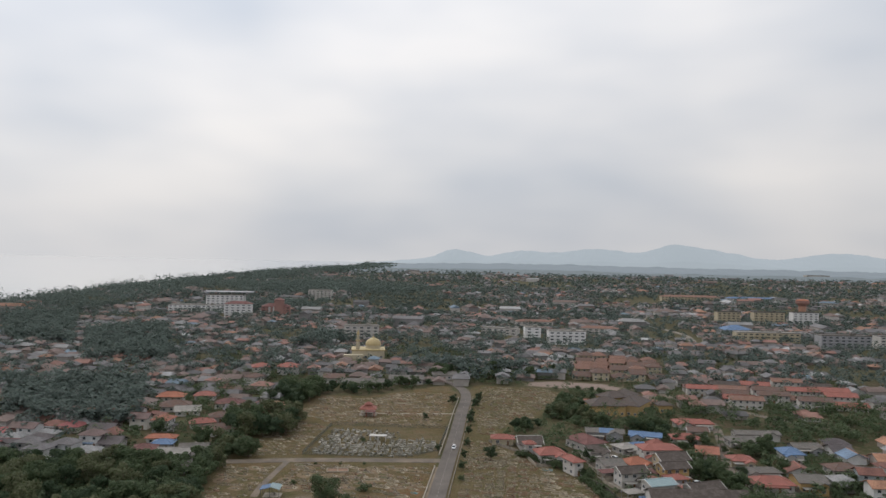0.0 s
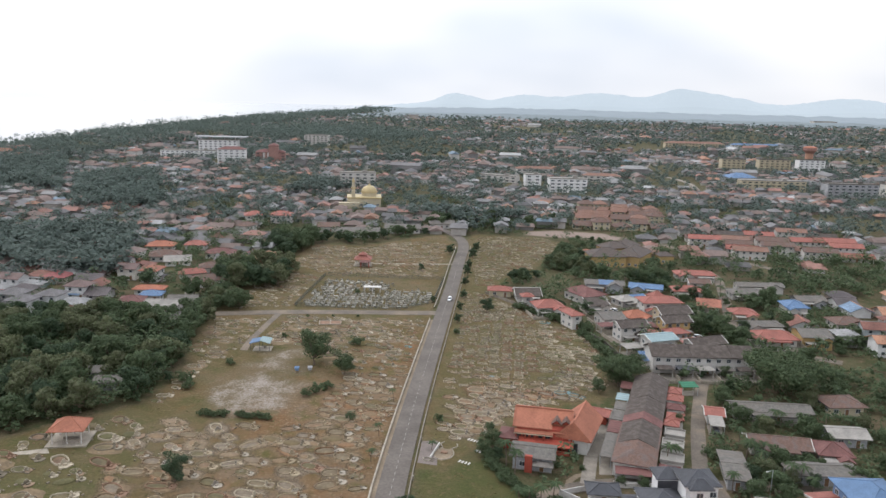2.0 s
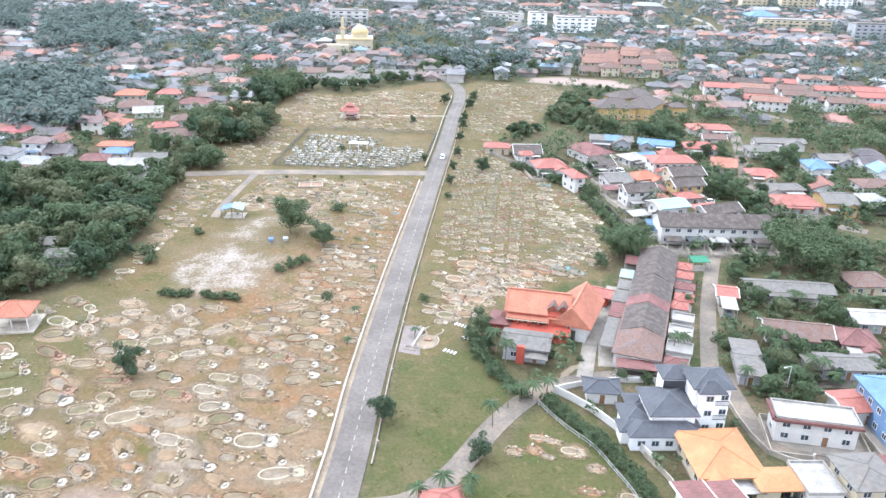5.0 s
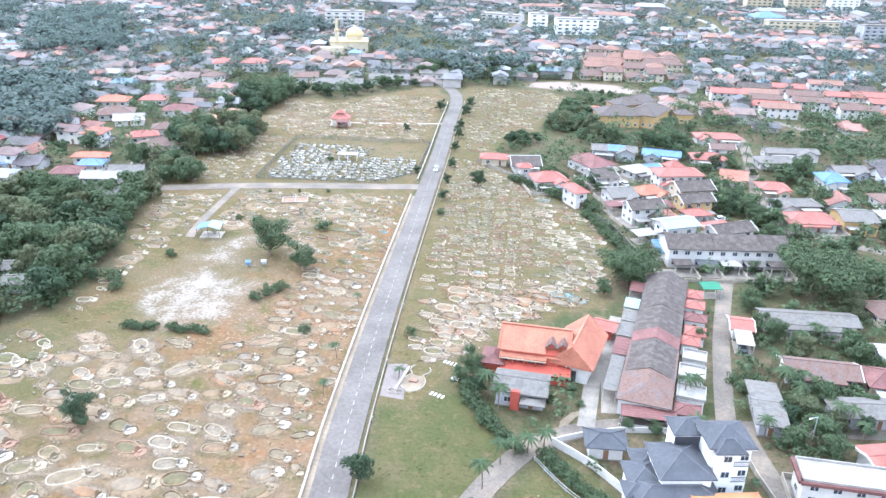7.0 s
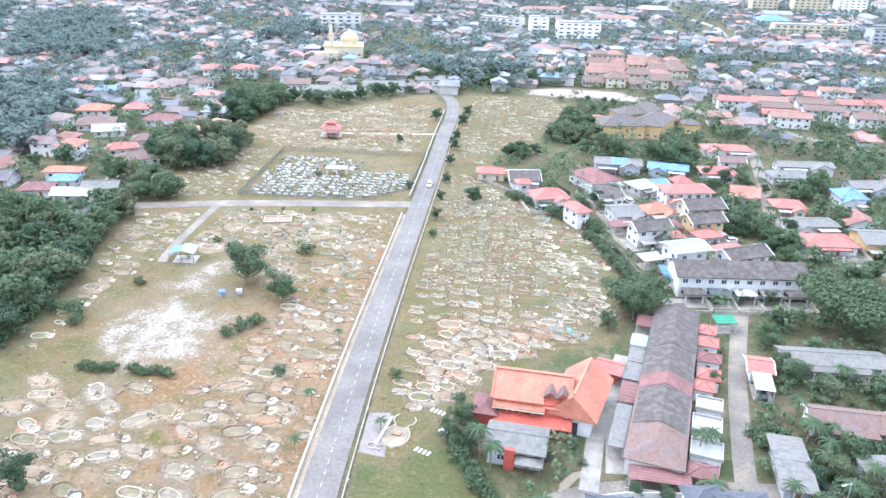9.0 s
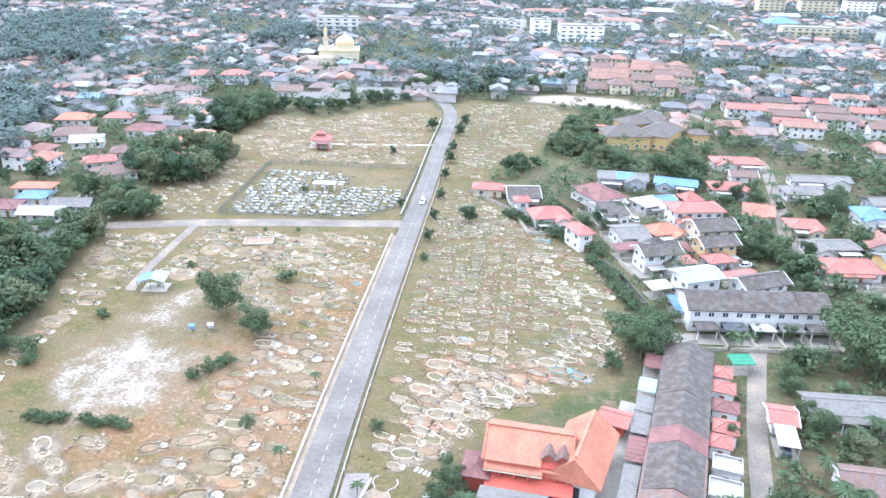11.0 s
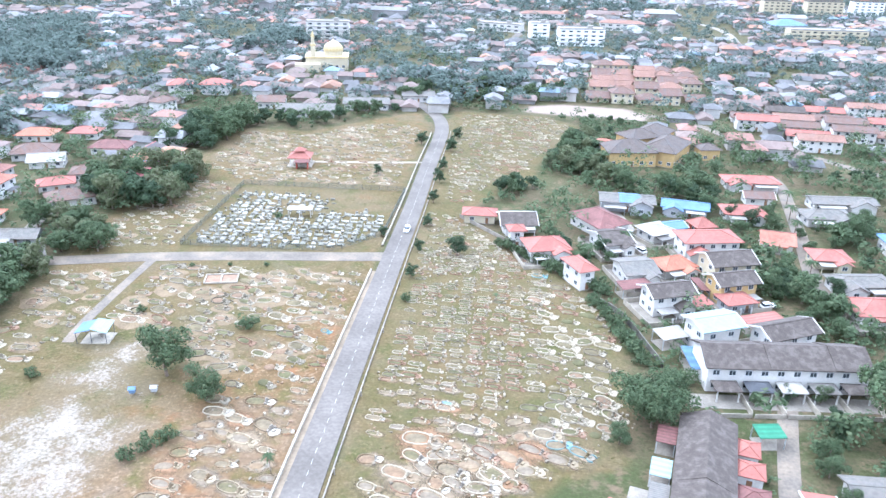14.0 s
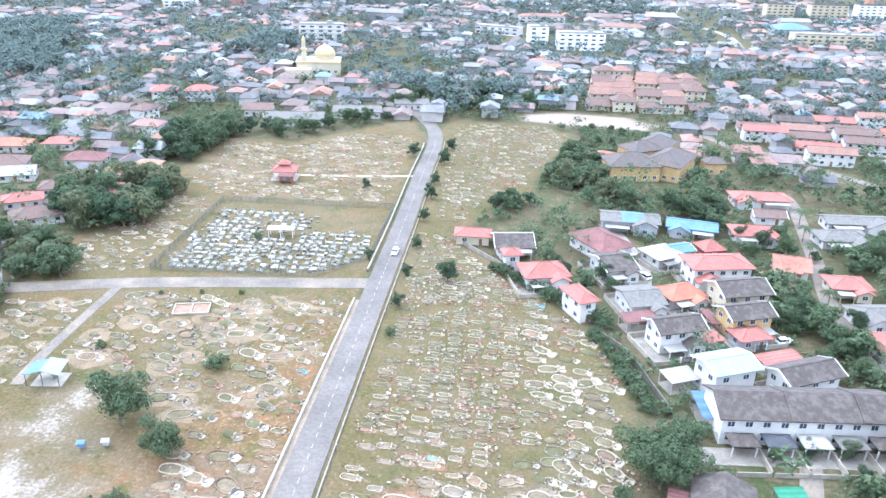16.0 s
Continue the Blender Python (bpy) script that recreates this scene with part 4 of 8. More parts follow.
# single houses and sheds in the gardens further east
house(97.3, -125.0, 0, 21.0, 6.0, 1, "gable", "grey", "white", "long low house with a grey sheet roof", 0.3, 2.6, group=G)
house(91.5, -148.2, -5, 14.0, 6.2, 1, "gable", "rust", "white", "low bungalow with a weathered brown roof", 0.42, 2.0, group=G)
house(104.0, -151.0, -5, 7.0, 7.0, 1, "hip", "maroon", "cream", "low bungalow wing with a dull red roof", 0.5, group=G)
house(75.9, -163.2, -8, 4.4, 14.0, 1, "gable", "grey", "grey", "narrow shed with rusty grey sheet roofing", 0.2, group=G, name="shed")
house(80.1, -130.0, -8, 3.8, 5.2, 1, "gable", "red", "white", "small kiosk house with a bright red roof", 0.4, group=G)
awning(79.0, -136.8, -8, 4.0, 6.4, "pale", "pale carport roof beside a small red-roofed house", name="carport")
house(96.9, -162.7, 3, 16.0, 5.6, 1, "hip", "grey", "grey", "long low shed with a dull grey roof", 0.3, group=G, name="shed")
house(122.2, -54.5, 4, 15.0, 9.0, 1, "hip", "red", "white", "white bungalow with a salmon red hipped roof", 0.45, 2.0, group=G)
house(122.9, -39.1, 7, 15.0, 6.8, 1, "hip", "grey", "white", "white bungalow with a pale grey roof", 0.32, group=G)
house(137.0, -52.6, 2, 10.0, 11.0, 1, "gable", "grey", "yellow", "yellow house with a grey sheet roof", 0.3, group=G, floor=4)
house(133.2, 13.0, 5, 15.0, 8.4, 1, "hip", "grey", "white", "white bungalow with a pale grey hipped roof", 0.35, group=G)
house(143.8, 28.2, 3, 21.0, 7.4, 1, "gable", "grey", "white", "long low house with a pale grey roof", 0.25, group=G)
house(121.0, -22.2, 0, 9.4, 7.4, 1, "hip", "red", "cream", "small bungalow with a red hipped roof", 0.4, group=G)
house(145.5, -11.9, 0, 8.4, 9.4, 1, "hip", "blue", "white", "white house with a blue-grey roof", 0.45, group=G, floor=4)
house(118.3, 47.7, 1, 18.6, 8.0, 1, "hip", "red", "white", "long white bungalow with a faded red roof", 0.35, group=G)
house(106.4, 13.1, 0, 12.4, 8.2, 1, "hip", "red", "white", "white bungalow with a faded red roof", 0.4, group=G)
house(116.0, 30.0, 0, 9.0, 6.0, 1, "gable", "rust", "white", "small bungalow with a weathered roof", 0.4, group=G)
house(160.0, -30.0, 8, 12.0, 9.0, 1, "hip", "rust", "white", "bungalow with a weathered red-brown roof", 0.4, group=G)
house(158.0, 5.0, 8, 12.0, 8.0, 1, "gable", "grey", "grey", "house with a grey sheet roof", 0.3, group=G)
house(112.0, -140.0, 0, 9.0, 6.5, 1, "gable", "pale", "grey", "low shed with a pale sheet roof", 0.3, group=G, name="shed")
house(120.0, -118.0, 8, 10.0, 8.0, 1, "hip", "rust", "cream", "bungalow with a weathered red-brown roof", 0.4, group=G)

# the walled white villa and its neighbours
slate_cap = surface("slate_cap", (0.1, 0.1, 0.11), 0.2, 0.3, 2, 0.8)
villa = thing("villa", 52, -184, 0, 6, "white three-storey villa with dark slate-coloured hipped roofs", "villa", G)


def villa_roof(name, size, x, y):
    """One hipped slate roof of the villa with its caps."""
    r = part(name, moved(hip(*size), x, y), ROOF["slate"], villa)
    part("ridge_cap", moved(hip_caps(*size), x, y), slate_cap, r)
    part("fascia", moved(box(0, 0, size[2] - 0.14, size[0] + 2 * size[4] - 0.1, size[1] + 2 * size[4] - 0.1, 0.16), x, y), WALL["bright"], r, "white eaves board")


part("tower_wall", moved(box(0, 0, -0.2, 6.8, 6.4, 10.4), 9.2, -1.4), WALL["bright"], villa)
villa_roof("tower_roof", (6.8, 6.4, 10.1, 1.9, 0.7), 9.2, -1.4)
part("tower_wing", moved(box(0, 0, -0.2, 5.4, 4.0, 9.2), 4.2, 2.6), WALL["bright"], villa)
villa_roof("tower_wing_roof", (5.0, 4.2, 8.95, 1.5, 0.6), 4.0, 2.6)
part("main_wall", moved(box(0, 0, -0.2, 8.2, 8.6, 6.2), 1.4, -3.0), WALL["bright"], villa)
villa_roof("main_roof", (8.2, 8.6, 5.9, 2.1, 0.7), 1.4, -3.0)
part("low_wall", moved(box(0, 0, -0.2, 13.0, 5.0, 3.6), -0.4, -7.6), WALL["bright"], villa)
villa_roof("low_roof", (13.0, 5.0, 3.3, 1.3, 0.7), -0.4, -7.6)
part("side_wall", moved(box(0, 0, -0.2, 5.0, 5.6, 3.7), -4.6, -3.4), WALL["bright"], villa)
villa_roof("side_roof", (5.0, 5.6, 3.4, 1.5, 0.7), -4.6, -3.4)
part("porch_wall", moved(box(0, 0, -0.2, 3.4, 3.0, 3.2), -6.6, -6.6), WALL["bright"], villa)
villa_roof("porch_roof", (3.4, 3.0, 2.95, 1.2, 0.6), -6.6, -6.6)
villa_roof("link_roof", (6.0, 5.0, 3.3, 0.9, 0.5), -2.2, 0.6)
part("link_wall", moved(box(0, 0, -0.2, 5.4, 4.4, 3.6), -2.2, 0.6), WALL["bright"], villa)
villa_roof("tower_bay_roof", (4.4, 3.0, 9.75, 1.7, 0.5), 8.6, -4.3)
part("tower_bay", moved(box(0, 0, -0.2, 4.2, 2.2, 10.0), 8.6, -4.0), WALL["bright"], villa)
for bz in (3.4, 6.6):
    part("balcony_rail", merge(box(11.0, -5.2, bz, 2.6, 0.08, 0.08), box(11.0, -5.2, bz + 0.9, 2.6, 0.08, 0.08), *[box(9.8 + 0.3 * i, -5.2, bz, 0.05, 0.05, 0.95) for i in range(9)]), dark_metal, villa)
part("screen", moved(box(0, 0, 6.3, 4.4, 0.16, 2.2), 3.6, 0.45), dark_metal, villa, "black terrace screen")
for wz in (1.0, 4.2, 7.4):
    window(villa, 8.6, -5.16, wz, 0)
    window(villa, 11.6, -4.66, wz, 0)
    window(villa, 12.66, -1.4, wz, 90)
for wx in (-5, -2.4, 0.2, 2.8):
    window(villa, wx, -10.16, 1.0, 0)
house(42.6, -178.2, 0, 6.0, 4.2, 1, "hip", "slate", "white", "white guest house with a slate-coloured hipped roof", 0.5, group=G)
setting("wall_villa", band(smooth_line([(33, -177), (40, -183), (46.5, -192), (50, -198)]), -0.12, 0.12, 1.7, 1.8), white_paint, "white garden wall of the villa", "wall")
setting("wall_villa_north", band(smooth_line([(33, -177), (38, -174.6), (46, -172), (58, -171)]), -0.1, 0.1, 1.3, 1.4), white_paint, "white garden wall with railings", "wall")
bung = house(60.8, -198.4, 8, 10.6, 12.0, 1, "hip", "bright_orange", "cream", "cream bungalow with a bright orange tiled roof", 0.32, group=G, floor=3.4)
part("wing_roof", moved(hip(7.6, 5.0, 3.3, 1.2, 0.6), 7.6, -7.0), ROOF["bright_orange"], bung)
part("wing_wall", moved(box(0, 0, -0.1, 4.2, 4.2, 3.5), 5.6, -6.6), cream_paint, bung)
for px in (9.4, 11.0):
    part("post", box(px, -9.0, -0.1, 0.25, 0.25, 3.5), cream_paint, bung)
row = house(81.4, -186.8, -6, 14.6, 5.6, 2, "flat", "pale", "white", "two-storey white house with a flat roof and dull red eaves", 0.3, group=G, floor=2.45)
part("eave_band", box(0, -3.05, 4.85, 15.8, 1.1, 0.6), ROOF["maroon"], row, "dull red tiled eaves")
part("eave_side", box(-7.8, 0, 4.85, 0.9, 6.4, 0.6), ROOF["maroon"], row, "dull red tiled eaves")
house(92.0, -179.0, 12, 6.6, 6.0, 1, "gable", "red", "white", "small annexe with a bright red sheet roof", 0.2, group=G, floor=3.4)
house(99.6, -182.0, 4, 10.5, 13.6, 2, "hip", "blue", "blue", "two-storey blue house with a blue sheet roof", 0.45, group=G, floor=3.4)
house(75.8, -203.6, 6, 6.0, 7.8, 1, "flat", "pale", "white", "small white house with a flat pale roof", 0.3, group=G, floor=3.2)
house(83.6, -203.6, 8, 7.2, 8.0, 2, "hip", "grey", "cream", "two-storey house with a grey roof and dull red eaves", 0.28, group=G, floor=2.7)
awning(84.2, -210.6, 8, 9.0, 5.6, "rust", "rusty sheet awning over a yard", 2.6)
awning(88.8, -196.8, 8, 7.0, 3.0, "maroon", "dull red sheet awning beside a house", 2.6)
house(53.4, -214.5, 10, 3.6, 9.0, 2, "gable", "maroon", "white", "narrow house with a dull red gabled roof", 0.4, group=G, floor=2.7)
house(58.4, -214.0, 10, 3.6, 9.0, 2, "gable", "maroon", "white", "narrow house with a dull red gabled roof", 0.4, group=G, floor=2.7)
setting("wall_garden_south", band(smooth_line([(48.5, -196), (52, -203), (53.5, -210)]), -0.1, 0.1, 1.2, 1.3), pale_concrete, "cream garden wall with piers", "wall")
setting("wall_garden_lane", band(smooth_line([(68.5, -174), (69, -183), (71.6, -193), (78, -196)]), -0.1, 0.1, 1.2, 1.3), pale_concrete, "cream garden wall along the back lane", "wall")

# a street lamp on the lane by the villa
lamp_post = thing("street_lamp", 81.6, -172.5, 0, 200, "slim grey street lamp on the lane verge", "street lamp")
part("pole", cyl(0, 0, -0.1, 0.11, 0.07, 7.0, 8), galvanised, lamp_post)
part("arm", box(0.75, 0, 6.85, 1.6, 0.08, 0.08), galvanised, lamp_post)
part("lamp_head", box(1.5, 0, 6.74, 0.7, 0.26, 0.12), white_paint, lamp_post)

# the orange-roofed temple hall
def limb_bar(r, h, lean):
    """A slim bar leaning sideways by so many degrees."""
    return cyl(0, 0, 0, r, r * 0.4, h, 6, h * math.sin(radians(lean)), 0.0)


temple = thing("temple_hall", 32.6, -149.6, 0, -7, "temple hall with wide orange tiled roofs and red walls", "temple")
def pitch(x0, x1, ya, za, yb, zb, t=0.24):
    """One thick roof slope between a high edge (ya, za) and a low edge (yb, zb)."""
    v = [(x0, ya, za), (x1, ya, za), (x1, yb, zb), (x0, yb, zb)]
    return v + [(p, q, r + t) for p, q, r in v], [(3, 2, 1, 0), (4, 5, 6, 7), (0, 1, 5, 4), (1, 2, 6, 5), (2, 3, 7, 6), (3, 0, 4, 7)]


part("hall_wall", merge(box(-1.8, 0.4, -0.2, 13.4, 10.6, 6.0), moved(gable_wall(13.4, 10.6, 5.8, 3.1), -1.8, 0.4)), red_paint, temple)
hall_roof = part("hall_roof", pitch(-9.3, 0.6, 0.4, 9.0, -5.2, 5.8), ROOF["orange"], temple)
part("porch_slope", pitch(0.6, 5.6, 0.4, 9.0, -3.9, 6.5), ROOF["orange"], temple)
part("back_slope", pitch(-9.3, 5.6, 0.4, 9.0, 7.0, 5.4), ROOF["orange"], temple)
part("ridge_cap", box(-1.85, 0.4, 9.16, 15.0, 0.5, 0.32), ROOF["orange"], hall_roof)
for gx_, yb_, zb_ in ((-9.4, -5.25, 5.8), (5.6, -3.95, 6.5)):
    part("barge_board", pitch(gx_ - 0.15, gx_ + 0.2, 0.4, 9.14, yb_, zb_ + 0.12, 0.3), ROOF["orange"], hall_roof)
part("eave_roof", pitch(-9.0, 0.9, -4.7, 5.1, -6.0, 4.55), ROOF["orange"], temple)
part("porch_skirt", pitch(0.4, 6.0, -3.5, 5.7, -5.3, 4.95), ROOF["orange"], temple)
part("fascia", box(-4.1, -6.02, 4.36, 9.9, 0.12, 0.22), cream_paint, temple, "pale eaves board")
part("lower_awning", pitch(-8.6, 6.2, -5.0, 3.1, -7.6, 2.3, 0.14), red_paint, temple, "bright red lower awning roof")
part("veranda_wall", box(-1.4, -6.9, -0.2, 14.6, 0.4, 1.2), red_paint, temple)
for ox_ in (1.6, 4.0):
    orn = part("roof_ornament", moved(gable(2.6, 1.9, 7.4, 0.9, 0.35, 0.16), ox_, -3.0, 0, 90), ROOF["rust"], temple, "small carved ridge gable with upturned ends")
    part("ornament_wall", moved(gable_wall(2.5, 1.8, 7.2, 0.95), ox_, -3.0, 0, 90), red_paint, orn)
    part("finial", merge(moved(limb_bar(0.09, 0.75, 35), ox_ - 0.9, -4.4, 7.5), moved(limb_bar(0.09, 0.75, -35), ox_ + 0.9, -4.4, 7.5), cyl(ox_, -4.4, 8.2, 0.1, 0.03, 0.8, 6)), ROOF["rust"], orn)
for px in (-8.6, -6.2, -3.8, -1.4, 0.8, 3.2, 5.6):
    part("column", cyl(px, -5.7 if px < 0.5 else -5.0, -0.1, 0.2, 0.2, 4.7 if px < 0.5 else 5.0, 8), red_paint, temple)
for i in range(5):
    part("window", box(-8.0 + 1.9 * i, -4.96, 3.3, 1.2, 0.1, 1.3), glass, temple)
part("wing_wall", moved(box(0, 0, -0.2, 14.4, 7.4, 4.4), 7.4, 2.4, 0, 79), white_paint, temple)
wing_ = part("wing_roof", moved(hip(14.8, 8.0, 4.0, 4.4, 0.9, 0.25, 0.1), 7.4, 2.4, 0, 79), ROOF["orange"], temple)
part("wing_ridge", moved(box(0, 0, 8.6, 14.2, 0.45, 0.22), 7.4, 2.4, 0, 79), ROOF["orange"], wing_)
part("wing_door", moved(box(0, 0, 0, 2.6, 0.1, 2.7), 6.0, -4.78, 0, -11), dark_metal, temple, "dark roller door in a pale surround")
part("side_room", moved(box(0, 0, -0.2, 4.0, 5.6, 3.2), -10.4, -3.4), red_paint, temple)
part("side_roof", moved(hip(4.2, 6.0, 3.0, 1.0, 0.5), -10.4, -3.4), ROOF["maroon"], temple)
porch_house = house(27.6, -162.6, -8, 9.4, 6.6, 1, "gable", "grey", "grey", "two-tier shrine house with a faded pinkish sheet roof", 0.25, group=G, floor=3.6)
part("shrine_front", moved(box(0, 0, -0.1, 1.8, 0.9, 4.4), -0.8, -4.0), red_paint, porch_house, "orange-red shrine front")
part("lower_roof", moved(hip(4.4, 2.6, 2.5, 0.5, 0.3), 2.8, -4.4), ROOF["grey"], porch_house)
house(47.6, -134.6, -20, 4.2, 3.8, 1, "gable", "red", "red", "small red outbuilding behind the temple", 0.4, group=G, name="outbuilding")
setting("pavement_temple", ribbon([(43.5, -166), (45.0, -152), (49.5, -138)], [(48.5, -166), (49.5, -152), (53.5, -138)], 0.09), concrete, "pale concrete forecourt beside the temple", "pavement")


# ---- pavilions in the cemetery ----
def pavilion(x, y, rz, w, d, tile, label, base_w, rail=True, posts=(3, 2), high=3.0, group=""):
    p = thing("pavilion", x, y, 0, rz, label, "pavilion", group)
    r = part("roof", hip(w, d, high, min(w, d) * 0.36, 0.7), ROOF[tile], p)
    part("ridge_cap", hip_caps(w, d, high, min(w, d) * 0.36, 0.7), ROOF[tile], r)
    part("base", box(0, 0, -0.2, base_w, d + (base_w - w), 0.55), pale_concrete, p)
    for i in range(posts[0]):
        for j in range(posts[1]):
            part("column", cyl(-w / 2 + 0.3 + (w - 0.6) * i / (posts[0] - 1), -d / 2 + 0.3 + (d - 0.6) * j / (posts[1] - 1), 0.3, 0.16, 0.16, high - 0.25, 10), white_paint, p)
    if rail:
        for s in (-1, 1):
            part("railing", merge(*[box(-w / 2 + w * i / 8, s * (d / 2 - 0.1), 0.35, 0.08, 0.08, 0.8) for i in range(9)], box(0, s * (d / 2 - 0.1), 1.1, w, 0.1, 0.09)), pale_concrete, p)
        part("bench", box(0, 0.3, 0.35, w * 0.5, 0.5, 0.45), concrete, p)
    return p


pavilion(-90.8, -163.3, 12, 7.6, 6.6, "orange", "open cemetery pavilion with an orange hipped roof and white posts", 10.0, high=3.9)
for sx_, sy_ in ((-106.5, -121.5), (-97.0, -128.5)):
    house(sx_, sy_, 12, 9, 5, 1, "gable", "grey", "grey", "low shed with a grey sheet roof hidden in the wood", 0.3, group="sheds in the wood", name="shed", sides="s", far=True)
setting("path_orange_pavilion", ribbon([(-112, -177), (-101, -171.5), (-94, -168.6)], [(-111, -178.6), (-100.4, -173), (-92, -171)], 0.07), pale_concrete, "concrete path to the orange pavilion", "path")
pavilion(13.0, -215.5, 15, 6.0, 5.4, "red", "open cemetery pavilion with a bright red hipped roof", 7.4)
red_pav = pavilion(-52.6, 50.5, 5, 7.6, 7.0, "red", "two-tier open pavilion with a red hipped roof", 9.4, high=3.4)
part("upper_roof", hip(3.4, 3.0, 5.6, 1.3, 0.5), ROOF["red"], red_pav)
part("upper_wall", box(0, 0, 4.6, 3.0, 2.6, 1.1), red_paint, red_pav)
part("annexe_roof", moved(hip(5.0, 3.0, 2.8, 0.8, 0.4), 1.4, -5.6), ROOF["maroon"], red_pav)
for px in (-0.7, 3.5):
    part("annexe_wall", box(px, -5.6, -0.1, 0.2, 2.6, 2.95), red_paint, red_pav)
blue_pav = thing("shelter", -64.5, -87.5, 0, 6, "open shelter with a pale teal and blue sheet roof on posts", "shelter")
for sx, tile in ((-1, "blue"), (1, "teal")):
    v = [(sx * 3.6, -2.6, 2.7), (sx * 0.0, -2.6, 3.5 + 0.3 * (sx > 0)), (sx * 0.0, 2.6, 3.5 + 0.3 * (sx > 0)), (sx * 3.6, 2.6, 2.7 + 0.5 * (sx > 0))]
    q = v + [(a, b, c + 0.12) for a, b, c in v]
    part("roof_slope", (q, [(3, 2, 1, 0), (4, 5, 6, 7), (0, 1, 5, 4), (1, 2, 6, 5), (2, 3, 7, 6), (3, 0, 4, 7)]), ROOF[tile], blue_pav)
for px in (-3.3, 0, 3.3):
    for py in (-2.4, 2.4):
        part("post", cyl(px, py, -0.1, 0.08, 0.08, 2.85 if px else 3.6, 8), dark_metal, blue_pav)
part("floor", box(0.6, 0, -0.1, 6.4, 5.0, 0.3), pale_concrete, blue_pav)
part("table", merge(box(1.2, 0.4, 0.85, 1.4, 0.8, 0.08), box(1.2, 0.4, 0.2, 0.5, 0.5, 0.65)), concrete, blue_pav)
for kx, ky, mat_ in ((-46.3, -107.9, blue_paint), (-42.2, -106.9, grey_paint)):
    k = thing("shrine_box", kx, ky, 0, 10, "small painted spirit-shrine box on a post", "shrine", "shrines under the trees")
    part("post", box(0, 0, -0.1, 0.3, 0.3, 0.7), concrete, k)
    part("box", box(0, 0, 0.6, 1.1, 0.9, 0.9), mat_, k)
    part("roof", moved(gable(1.2, 1.0, 1.5, 0.4, 0.15, 0.06)), mat_, k)

# the mosque
mosque = thing("mosque", -88.1, 256.6, 0, 10, "cream mosque with a golden dome and one slim minaret", "mosque")
mosque.matrix_basis = mosque.matrix_basis @ Matrix.Diagonal((1.3, 1.2, 1.25, 1))
part("hall", box(0, 0, -0.2, 20, 16, 6.4), cream_paint, mosque)
part("front_wing", box(-9, -10, -0.2, 12, 5, 4.2), cream_paint, mosque)
part("parapet", box(0, 0, 6.2, 20.8, 16.8, 0.7), gold_paint, mosque)
part("drum", cyl(3, 0, 6.9, 4.6, 4.6, 2.2, 16), cream_paint, mosque)
part("dome", dome(3, 0, 9.1, 4.9, 4.9, 4.6, 18, 6, 1.2), gold_paint, mosque)
part("finial", cyl(3, 0, 14.6, 0.15, 0.05, 1.8, 6), gold_paint, mosque)
minaret = part("minaret", merge(box(-6.5, -6, 0, 2.2, 2.2, 11), cyl(-6.5, -6, 11, 0.9, 0.8, 5.5, 10)), cream_paint, mosque)
part("gallery", cyl(-6.5, -6, 12.2, 1.5, 1.5, 0.8, 12), gold_paint, minaret)
part("spire", cyl(-6.5, -6, 16.4, 1.0, 0.05, 3.2, 10), gold_paint, minaret)
for i in range(6):
    window(mosque, -8 + 3.2 * i, -8.06, 1.6, 0)
    window(mosque, 10.06, -6.5 + 2.6 * i, 1.6, 90)


# ---- larger buildings of the town ----
def block(x, y, rz, w, d, storeys, wall, tile, label, name="apartment_block", pitched=False, bay=6.0, floor=3.2):
    b = thing(name, x, y, 0, rz, label, name.replace("_", " "), "large buildings of the town")
    top = storeys * floor
    part("wall", box(0, 0, -0.2, w, d, top + 0.2), WALL[wall], b)
    part("roof", hip(w, d, top, min(w, d) * 0.2, 0.5) if pitched else merge(box(0, 0, top, w + 0.6, d + 0.6, 0.3), box(0, -d / 2, top + 0.3, w, 0.3, 0.7), box(0, d / 2, top + 0.3, w, 0.3, 0.7), box(w * 0.2, 0, top + 0.3, 4, 3, 2.2)), ROOF[tile], b)
    n = int(w / bay)
    strip = mesh_of("window_band", merge(*[box(0, 0, 0, bay * 0.5, 0.12, 1.15)]), glass)
    for s in range(storeys):
        for i in range(n):
            o = part("window", strip, None, b)
            o.matrix_basis = pose(-w / 2 + w * (i + 0.5) / n, -d / 2 - 0.05, s * floor + 1.0)
        part("balcony", box(0, -d / 2 - 0.35, s * floor - 0.1 if s else 0, w, 0.7, 0.22), WALL[wall], b)
    return b


block(84, 398, 6, 36, 14, 4, "bright", "pale", "long white four-storey school block")
block(52, 428, 6, 16, 14, 4, "bright", "pale", "white four-storey wing of the school")
block(20, 470, -20, 40, 12, 2, "white", "pale", "long white hall with a pale roof")
block(318, 668, 4, 30, 12, 5, "cream", "grey", "cream apartment block of five storeys")
block(424, 690, 4, 34, 12, 5, "bright", "grey", "white apartment block of five storeys")
block(372, 676, 4, 40, 12, 5, "cream", "grey", "cream apartment block of five storeys")
block(300, 470, 2, 66, 14, 3, "cream", "pale", "long cream institutional block")
block(360, 428, 5, 50, 14, 4, "grey", "grey", "grey apartment block of four storeys")
block(420, 436, 5, 50, 14, 4, "white", "grey", "white apartment block of four storeys")
block(470, 470, 5, 50, 14, 4, "grey", "grey", "grey apartment block of four storeys")
tower_hotel = block(-352, 655, 8, 50, 16, 7, "bright", "pale", "white hotel tower under a thin wide blue-grey roof plate", "hotel")
